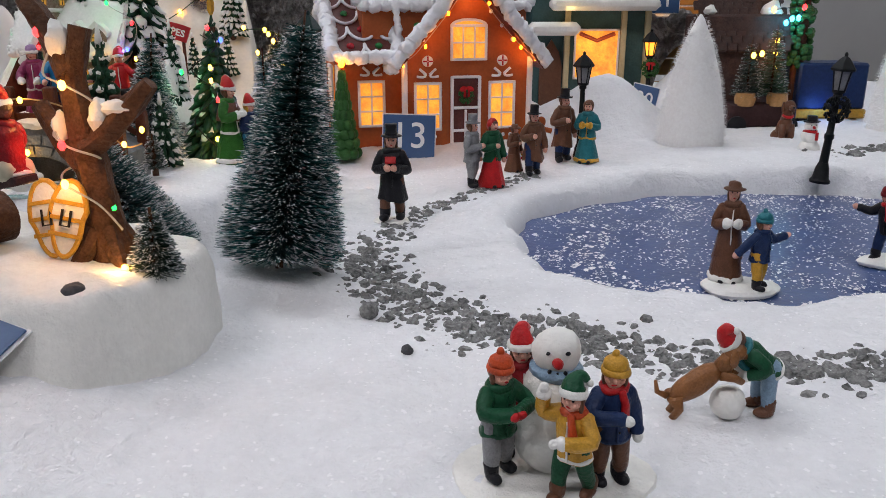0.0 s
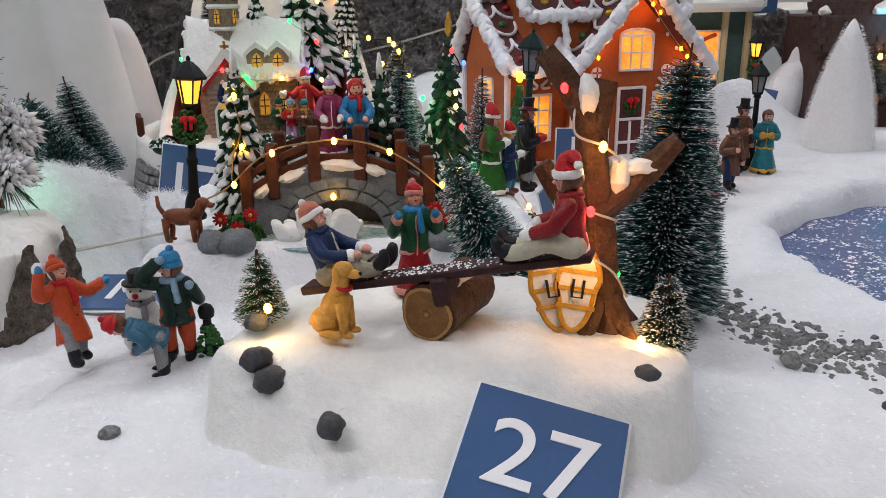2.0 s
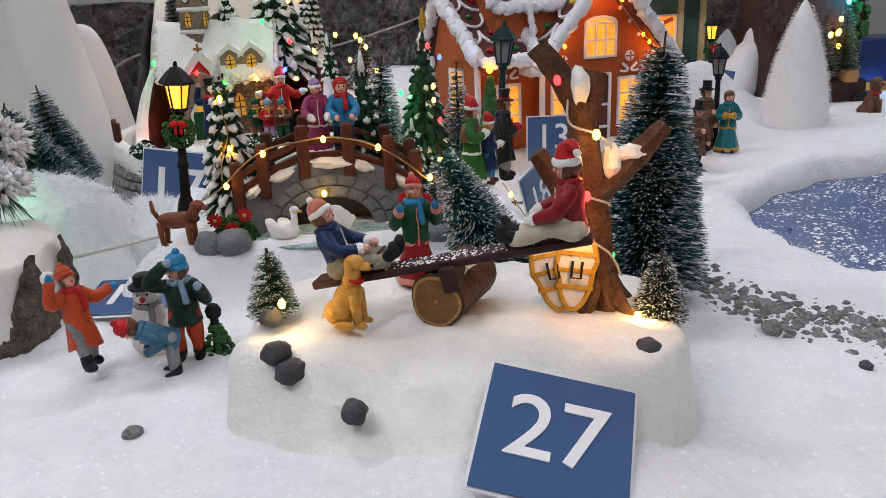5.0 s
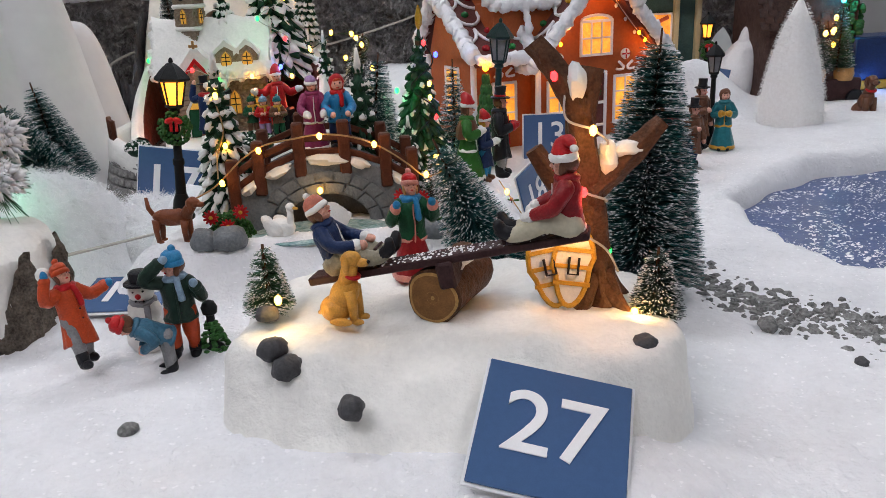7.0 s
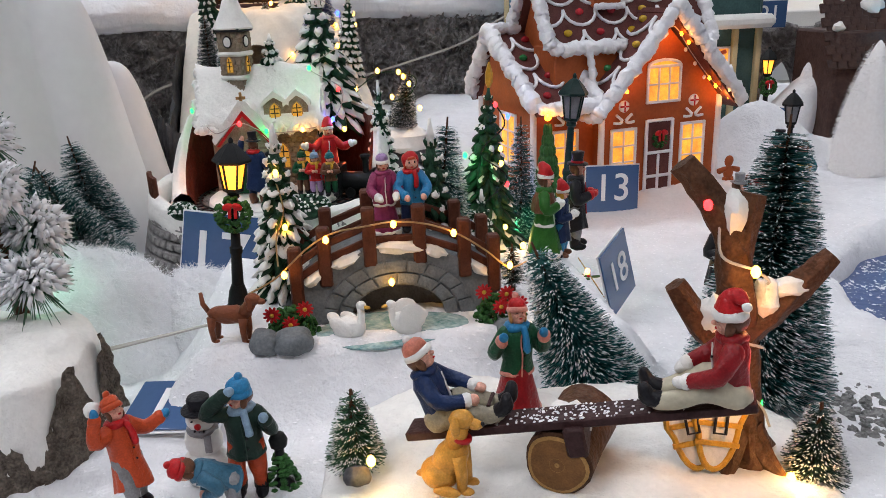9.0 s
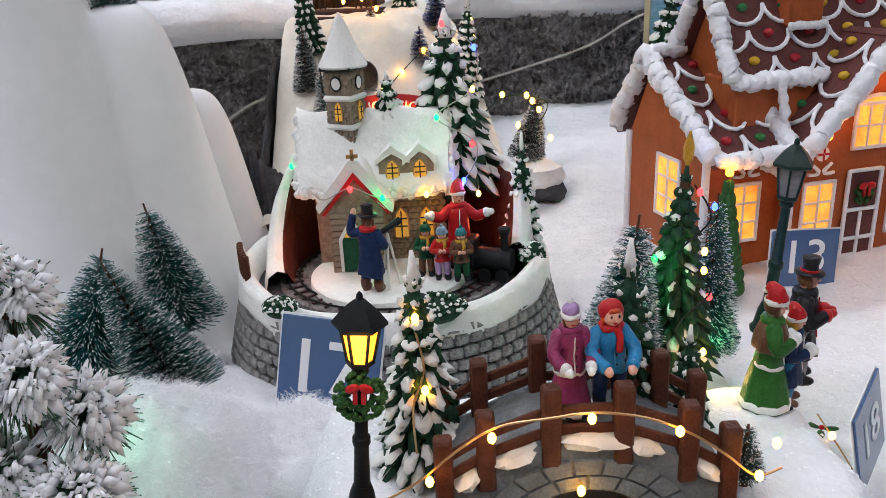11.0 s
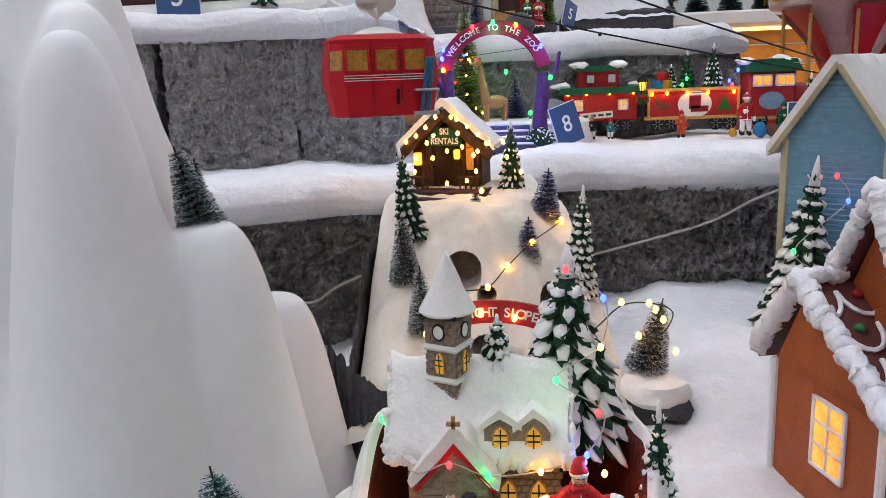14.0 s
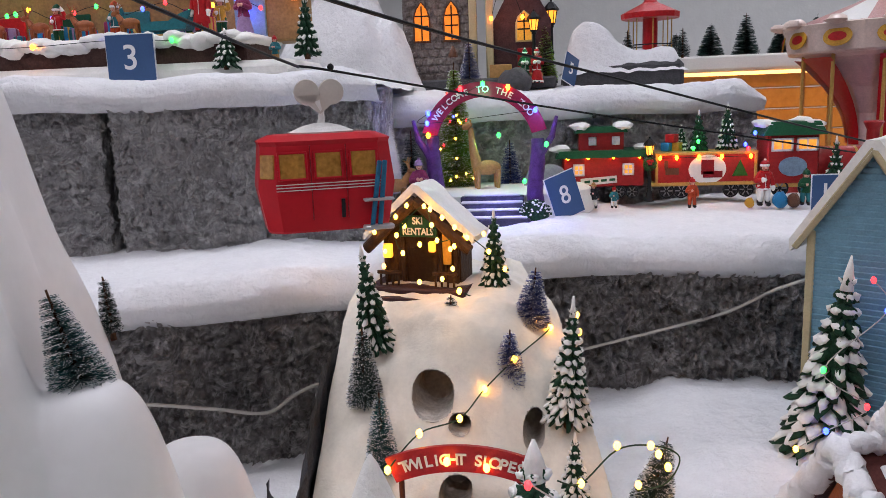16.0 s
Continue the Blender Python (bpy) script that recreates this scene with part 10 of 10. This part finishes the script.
part("porch", Geo().prism([(0, 0), (0.09, 0), (0.09, 0.09), (0.045, 0.17), (0, 0.09)], 0.06, 0, T(0.14, 0.03, 0.01)), mat("plum_gable", (0.07, 0.035, 0.04), 0.6, 0.4, 90, 0.4, 200), uc)
arch_window(uc, T(0.188, -0.002, 0.07), 0.022, 0.042, WINDOW_DIM, CREAM)
part("door", Geo().box((0.188, -0.003, 0.033), (0.022, 0.004, 0.05), 0, None, 0.001), RED_DEEP, uc, "dark red door")
part("notice", Geo().box((0.15, -0.03, 0.02), (0.034, 0.004, 0.026), 0, None, 0.001), TAN, uc, "tan notice board")
part("steps", Geo().box((0.19, -0.02, 0.012), (0.05, 0.03, 0.014), 0, None, 0.002), TAN, uc)
slope_roof("roof", [(-0.07, 0.0), (-0.072, 0.01), (0, 0.07), (0.072, 0.01), (0.07, 0.0), (0, 0.05)], 0.13, T(0.055, 0.05, 0.178) @ RZ(90), SNOW_RESIN, uc, "snow on the church roof")
uu = [((-0.315 + dx, 1.74, 0.41 + dz), AMBER) for dx, dz in ((-0.022, 0.085), (-0.008, 0.125), (0.012, 0.12), (0.026, 0.085), (0.0, 0.155))]
string_lights("amber bulbs round the church porch", [p for p, m in uu], uu, WIRE_DARK, 0.0004, 0.0032)
glow(-0.3, 1.70, 0.5, 0.01, (1, 0.5, 0.12))
glow(-0.42, 1.72, 0.5, 0.006, (1, 0.4, 0.08))
street_lamp(T(-0.272, 1.735, 0.395), 0.11, "black street lamp with orange light beside the stone church", True, False)
street_lamp(T(-0.245, 1.79, 0.395), 0.13, "black street lamp with orange light beside the stone church", True, False)
brush_tree(-0.372, 1.735, 0.395, 0.072, 0.018, "dark blue frosted fir before the stone church", (0, 0), PINE_BLUE, 0.5, 900, 95)
brush_tree(-0.255, 1.77, 0.395, 0.1, 0.02, "green tinsel fir before the stone church", (0, 0), FROST_GREEN, 0.3, 1000, 96, width=0.0015)
for x, c in ((-0.286, GREEN), (-0.268, RED)):
    figure("church_singer", T(x, 1.715, 0.395), 0.05, "toy singer in coat beside the stone church", c, c, "beanie", c, BLACK, WHITE, "front", "front", True, group="church singers")
glow(-0.285, 1.70, 0.44, 0.008, (0.1, 1, 0.35))
number_card("blue number card leaning in the upper snow", "5", T(-0.222, 1.70, 0.393) @ RZ(55) @ RY(20), 0.035, 0.042)
rock("flat_stone", -0.300, 1.665, 0.394, 0.03, "flat dark slate stone lying on snow", ROCK_DARK, 12)
rh = thing("rocky_mound", (-0.135, 1.83, 0.385), "dark rock band with smooth snow hill on top", "base")
part("rock", Geo().box((0.0, 0, 0.014), (0.185, 0.14, 0.05), 0, None, 0.008), ROCK_DARK, rh, "dark rock band")


def hill_snow(u, v):
    x, y = -0.098 + 0.196 * u, -0.075 + 0.15 * v
    e = S(0, 0.12, u) * S(1, 0.88, u) * S(0, 0.15, v) * S(1, 0.9, v)
    p = Vector((x, y, 0.3))
    z = 0.034 + e * (0.02 + 0.045 * math.exp(-((x + 0.05) / 0.045) ** 2) + 0.008 * noise.noise(p * 25)) + 0.004 * noise.noise(p * 60) - 0.012 * (1 - e)
    return (x, y, z)


part("snow", Geo().grid(60, 40, hill_snow), SNOW, rh, "smooth snow hill", 0)
mc = thing("small_carousel", (-0.085, 1.84, 0.432), "small red and white toy carousel", "carousel")
part("deck", Geo().lathe([(0.04, 0), (0.04, 0.006), (0.0005, 0.0065)], 0, None, 20), WOOD_DARK, mc)
part("column", Geo().lathe([(0.012, 0.005), (0.012, 0.06)], 0, None, 14), RED, mc)
part("canopy", Geo().lathe([(0.046, 0.06), (0.047, 0.068), (0.012, 0.085), (0.003, 0.1)], 0, None, 16), RED, mc, "red scalloped canopy", 20)
for k in range(8):
    a = 6.283 * k / 8
    part("pole", Geo().tube([(0.034 * math.cos(a), 0.034 * math.sin(a), 0.005), (0.034 * math.cos(a), 0.034 * math.sin(a), 0.062)], 0.001, 0, None, 5), GOLD, mc)
    part("fence_rail", Geo().tube([(0.04 * math.cos(a), 0.04 * math.sin(a), 0.018), (0.04 * math.cos(a + 0.785), 0.04 * math.sin(a + 0.785), 0.018)], 0.001, 0, None, 5), BLACK, mc)
for x, s in ((-0.125, 81), (-0.04, 82), (-0.165, 83)):
    brush_tree(x, 1.80, 0.43, 0.045, 0.012, "small dark fir on the snow hill", (0, 0), PINE_BLACK, 0.35, 500, s)

moved(BEFORE, -0.03, 0, 0.0)

# ---- big carousel and shop shelf behind ----
bc = thing("carousel", (0.355, 2.13, 0.203), "large cream and red toy carousel with painted rounding board", "carousel")
PEARL = mat("pearl_white_paint", (0.72, 0.58, 0.52), 0.35, 0.12, 60, 0.3, 120)
part("base", Geo().lathe([(0.17, -0.033), (0.175, 0.01), (0.17, 0.035), (0.16, 0.04)], 0, None, 36), RED, bc)
part("column", Geo().lathe([(0.05, 0.04), (0.045, 0.12), (0.07, 0.17), (0.13, 0.225), (0.15, 0.232)], 0, None, 12), PEARL, bc, "funnel-shaped centre", 20)
for k in range(6):
    a = 6.283 * k / 6 + 0.4
    part("red_panel", Geo().grid(4, 6, lambda u, v, a=a: ((0.052 + 0.1 * v ** 2) * math.cos(a + (u - 0.5) * 0.5), (0.052 + 0.1 * v ** 2) * math.sin(a + (u - 0.5) * 0.5), 0.06 + 0.165 * v)), RED, bc)
part("rounding_board", Geo().lathe([(0.163, 0.232), (0.168, 0.236), (0.176, 0.275), (0.18, 0.283), (0.165, 0.286)], 0, None, 12), PEARL, bc, "cream rounding board", 20)
for k in range(12):
    a = 6.283 * (k + 0.5) / 12
    M = T(0.1705 * math.cos(a), 0.1705 * math.sin(a), 0.259) @ RZ(math.degrees(a) + 90) @ RX(-10)
    o = part("medallion", Geo().lathe([(0.017, -0.001), (0.0175, 0.0015), (0.0005, 0.002)], 0, M @ RX(90) @ SC(1.5, 1, 1), 20), YELLOW, bc, "yellow oval medallion")
    part("medallion_bow", Geo().lathe([(0.010, 0.001), (0.0105, 0.0025), (0.0005, 0.003)], 0, M @ RX(90) @ SC(1.6, 0.8, 1), 14), RED, o)
    part("crest", Geo().ball((0.178 * math.cos(a), 0.178 * math.sin(a), 0.288), (0.02, 0.02, 0.009), 0, None, 8, 6, None, 0.4, k), PEARL, bc)
cvs, cfs = [(0, 0, 0.345)], []
for k in range(24):
    a = 6.283 * k / 24
    cvs.append((0.155 * math.cos(a), 0.155 * math.sin(a), 0.287))
g = Geo().add(cvs, [(0, 1 + k, 1 + (k + 1) % 24) for k in range(24)])
g.m = [(k // 2) % 2 for k in range(24)]
part("tent_roof", g, [paint("tent_red", (0.5, 0.24, 0.22)), WHITE], bc, "red and white striped tent roof", 20)
part("finial", Geo().lathe([(0.012, 0.34), (0.008, 0.352), (0.01, 0.358), (0.002, 0.366)], 0, None, 10), GOLD, bc)
for k in range(10):
    a = 6.283 * k / 10
    part("pole", Geo().tube([(0.14 * math.cos(a), 0.14 * math.sin(a), 0.035), (0.14 * math.cos(a), 0.14 * math.sin(a), 0.235)], 0.0035, 0, None, 8), GOLD, bc)
glow(0.345, 1.99, 0.33, 0.03, (0.4, 0.3, 1), 0.01)
sf = thing("shop_shelf", (0.35, 2.62, 0.0), "lit wooden shop shelf with pale top board", "shelf")
SHELF_WOOD = mat("honey_boards", (0.36, 0.20, 0.07), 0.5, 0.2, 12, 0.2, 60)
for k in range(9):
    part("back_board", Geo().box((0.12, 0.12, -0.04 + k * 0.056), (1.1, 0.02, 0.053), 0, None, 0.003), SHELF_WOOD, sf)
part("top_board", Geo().box((0.12, -0.02, 0.44), (1.14, 0.3, 0.035), 0, None, 0.005), WHITE, sf, "pale top board")
part("cabinet", Geo().box((0.12, 0.2, -0.5), (1.1, 0.12, 0.8), 0, None, 0.005), SHELF_WOOD, sf)
part("strip_light", Geo().box((0.12, 0.0, 0.418), (1.0, 0.02, 0.008), 0, None, 0.002), mat("warm_strip", (1, 0.7, 0.3), 0.4, 0, emit=(1, 0.5, 0.12), power=4), sf, "warm strip light")
area_lamp("strip_lamp", 0.47, 2.6, 0.405, 1.0, 0.03, 1.3, (1, 0.55, 0.16))
for k in range(8):
    brush_tree(0.05 + k * 0.085, 2.6, 0.457, 0.07 + 0.045 * ((k * 7) % 5) / 4, 0.036, "dark green artificial fir on the shop shelf", (0, 0), PINE_BLACK, 0.0, 700, 100 + k, "shop shelf firs", width=0.0028)
ob = part("gift_box", Geo().box((0, 0, 0), (0.09, 0.06, 0.13), 0, None, 0.003), RED)
ob.matrix_basis = T(0.27, 2.56, 0.2)
tagged(ob, "red gift box before the lit shelf", "box")
slab("shelf_floor", (0.6, 2.5, 0.1), (1.6, 0.9, 0.06), WHITE)

# ---- houses and things beyond the pond ----
SHOP = mat("teal_shop_paint", (0.05, 0.10, 0.10), 0.5, 0.2, 80, 0.3, 200)
sh = thing("toy_shop", T(0.125, 1.17, 0.0), "dark teal toy shop with a big lit window", "shop")
part("wall", Geo().box((0.085, 0.06, 0.11), (0.17, 0.1, 0.22), 0, None, 0.003), SHOP, sh)
square_window(sh, T(0.064, 0.0085, 0.055), 0.062, 0.068, 1, 1)
part("window_curtain", Geo().tube([(0.07, 0.006, 0.118), (0.095, 0.006, 0.108), (0.12, 0.006, 0.118)], 0.003, 0, None, 8), paint("swag_red", (0.45, 0.08, 0.03)), sh)
part("doorway", Geo().prism([(x * 0.032, z * 0.09) for x, z in ARCH], 0.006, 0, T(0.03, 0.009, 0.015)), BROWN, sh, "dark arched doorway")
for x in (0.052, 0.132, 0.166):
    part("pilaster", Geo().box((x, 0.006, 0.075), (0.008, 0.008, 0.15), 0, None, 0.001), CREAM, sh)
part("awning", Geo().box((0.03, -0.012, 0.125), (0.07, 0.045, 0.018), 0, None, 0.006), SNOW_RESIN, sh, "snow-covered awning")
part("upper_storey", Geo().box((0.105, 0.055, 0.20), (0.14, 0.08, 0.09), 0, None, 0.003), SHOP, sh)
part("cornice", Geo().box((0.1, -0.004, 0.158), (0.15, 0.045, 0.018), 0, None, 0.006), SNOW_RESIN, sh, "snow on the cornice")
square_window(sh, T(0.085, 0.013, 0.185), 0.03, 0.04, 2, 2)
glow(0.22, 1.15, 0.1, 0.015, (1, 0.45, 0.08))
glow(0.175, 1.14, 0.148, 0.008, (1, 0.6, 0.15))
street_lamp(T(0.287, 1.135, 0.0), 0.125, "black street lamp with orange light beside the shop", True, True, None, None, 12)
sa = thing("stone_arch", (0.36, 1.24, 0.0), "dark rough stone arch bridge", "bridge")
oa = [(-0.085, 0), (-0.085, 0.14), (0.085, 0.14), (0.085, 0)]
ia = [(0.055 * math.cos(a), 0.1 * math.sin(a) + 0.005) for a in np.linspace(0, math.pi, 17)]
part("arch", Geo().prism(oa[:2] + oa[2:] + [(0.055, 0)] + [(float(x), float(z)) for x, z in ia] + [(-0.055, 0)], 0.09, 0), STONE, sa)
rnd = random.Random(21)
for k in range(46):
    x, z = rnd.uniform(-0.085, 0.085), rnd.uniform(0.01, 0.145)
    if (x / 0.06) ** 2 + (z / 0.11) ** 2 > 1.05:
        part("stone", Geo().ball((x, -0.045, z), (0.014, 0.008, 0.009), 0, None, 8, 6, None, 0.5, k), STONE, sa)
number_card("blue number card propped by the stone arch", "20", T(0.262, 1.06, 0.022) @ RZ(-30) @ RY(10), 0.034, 0.034)
number_card("blue number card on top of the stone arch", "21", T(0.312, 1.19, 0.146), 0.05, 0.036)
bw2 = thing("brown_house", T(0.337, 1.06, 0.0), "dark brown shingled toy house with patches of snow", "house")
DARKWOOD = mat("dark_shingle", (0.06, 0.035, 0.03), 0.6, 0.4, 120, 0.4, 300)
part("wall", Geo().box((0.06, 0.06, 0.07), (0.11, 0.1, 0.15), 0, None, 0.003), DARKWOOD, bw2)
sgl = None
rnd = random.Random(77)
for k in range(14):
    for i in range(9):
        M = T(-0.004 + (0.118 - k * 0.002) * (i + 0.5 * (k % 2)) / 8.5, 0.004 + k * 0.0035 + rnd.uniform(-0.001, 0.001), 0.105 + k * 0.0085) @ RX(-24) @ RY(rnd.uniform(-3, 3))
        if sgl is None:
            sgl = part("shingle", Geo().box((0, 0, 0), (0.0128, 0.004, 0.0125), 0, None, 0.001), DARKWOOD, bw2)
            sgl.matrix_basis = M
        else:
            again(sgl, M, bw2)
for x, z, r in ((0.02, 0.19, 0.012), (0.06, 0.175, 0.016), (0.09, 0.15, 0.014), (0.04, 0.21, 0.012), (0.1, 0.205, 0.014), (0.01, 0.15, 0.008)):
    part("snow", Geo().ball((x, 0.0 + (z - 0.1) * 0.4, z), (r, 0.007, r * 0.8), 0, None, 10, 7, None, 0.5, int(z * 999)), SNOW_RESIN, bw2)
ct = thing("tree_cart", (0.40, 1.02, 0.0), "dark wooden cart holding small firs", "cart")
part("bed", Geo().box((0, 0, 0.024), (0.085, 0.035, 0.028), 0, None, 0.002), WOOD_DARK, ct)
for x in (-0.022, 0.018):
    part("barrel", Geo().lathe([(0.011, 0.036), (0.013, 0.044), (0.0115, 0.052)], 0, T(x, -0.012, 0), 14), TAN, ct, "pale tub")
for x in (-0.032, 0.032):
    part("wheel", Geo().lathe([(0.012, -0.002), (0.012, 0.002)], 0, T(x, -0.02, 0.012) @ RX(90), 14), BLACK, ct)
brush_tree(0.382, 1.015, 0.045, 0.075, 0.02, "small dark fir standing in the cart", (0, 0), PINE_BLACK, 0.25, 800, 111)
brush_tree(0.412, 1.015, 0.045, 0.095, 0.022, "small dark fir standing in the cart", (0, 0), PINE_GREEN, 0.25, 900, 112)
CYAN_LIT = mat("cyan_bulb", (0.2, 0.9, 1), 0.3, 0, emit=(0.01, 0.6, 1.0), power=45)
bt3 = [((0.378, 0.995, 0.098), WARM), ((0.388, 0.995, 0.1), WARM), ((0.427, 1.05, 0.078), WARM), ((0.426, 1.05, 0.097), WARM), ((0.427, 1.05, 0.113), WARM), ((0.435, 1.05, 0.135), CYAN_LIT), ((0.442, 1.05, 0.14), CYAN_LIT), ((0.45, 1.05, 0.141), CYAN_LIT), ((0.456, 1.05, 0.154), RED_LIT), ((0.418, 1.05, 0.151), WARM)]
glow(0.44, 1.03, 0.13, 0.01, (0.1, 0.6, 1))
string_lights("bulbs strung by the brown house", [p for p, m in bt3[2:]], bt3, WIRE_DARK, 0.0005, 0.0034)
for x, y, h, lb in ((0.393, 0.85, 0.044, "small toy snowman with red scarf"),):
    snowman(T(x, y, -0.002), h, lb, RED)
for x, y, c in ((0.398, 0.93, BROWN),):
    dog(T(x, y, 0.0) @ RZ(-90), 0.05, "brown toy bear sitting by the snowmen", c, RED, "sit")
gt = thing("garland_post", (0.466, 1.075, 0.0), "post wound with green garland", "post")
part("post", Geo().tube([(0, 0, 0), (0, 0, 0.24)], 0.008, 0, None, 10), WOOD_RED, gt)
g = Geo()
rnd = random.Random(19)
for _ in range(260):
    a = rnd.uniform(0, 6.28)
    g.ball((0.013 * math.cos(a), 0.013 * math.sin(a), rnd.uniform(0.08, 0.24)), (0.005, 0.005, 0.004), 0, None, 5, 4)
part("garland", g, LEAF, gt, "thick green garland")
dk = thing("navy_chest", (0.508, 1.085, 0.0), "navy blue toy chest with ochre edge", "chest")
part("box", Geo().box((0, 0, 0.055), (0.09, 0.06, 0.06), 0, None, 0.003), NAVY, dk)
part("edge", Geo().box((0, -0.002, 0.02), (0.094, 0.062, 0.012), 0, None, 0.002), YELLOW, dk)
part("stand", Geo().box((0, 0, 0.008), (0.08, 0.05, 0.018), 0, None, 0.002), BLACK, dk)
glow(0.49, 1.04, 0.03, 0.02, (0.1, 0.3, 1))
cone_tree(0.280, 0.898, -0.008, 0.155, 0.041, "white bristle cone tree beside the pond", 1)
cone_tree(0.555, 0.965, -0.002, 0.17, 0.045, "white bristle cone tree beyond the pond", 2)
ln = thing("leaning_snow_fir", T(0.31, 1.13, 0.005) @ RY(34), "white snow cone leaning over with a forked tip", "tree")
lg = Geo().lathe([(0.036, 0), (0.036, 0.03), (0.027, 0.07), (0.013, 0.105), (0.002, 0.13)], 0, None, 24, 0.04, 3)
lg.tube([(-0.004, 0, 0.07), (-0.018, 0, 0.095), (-0.026, 0, 0.118)], [0.018, 0.011, 0.002], 0, None, 12)
part("cone", lg, SNOW, ln)
rk2 = thing("pavilion", (0.29, 1.42, 0.02), "red toy pavilion with white striped roof", "pavilion")
part("wall", Geo().box((0, 0, 0.1), (0.09, 0.08, 0.2), 0, None, 0.003), RED, rk2)
part("roof", Geo().lathe([(0.075, 0.2), (0.076, 0.206), (0.03, 0.225), (0.004, 0.245)], 0, None, 8), RED, rk2, "red and white roof", 20)
slab("backdrop", (1.2, 1.75, 0.32), (0.9, 0.04, 0.9), PLASTER)
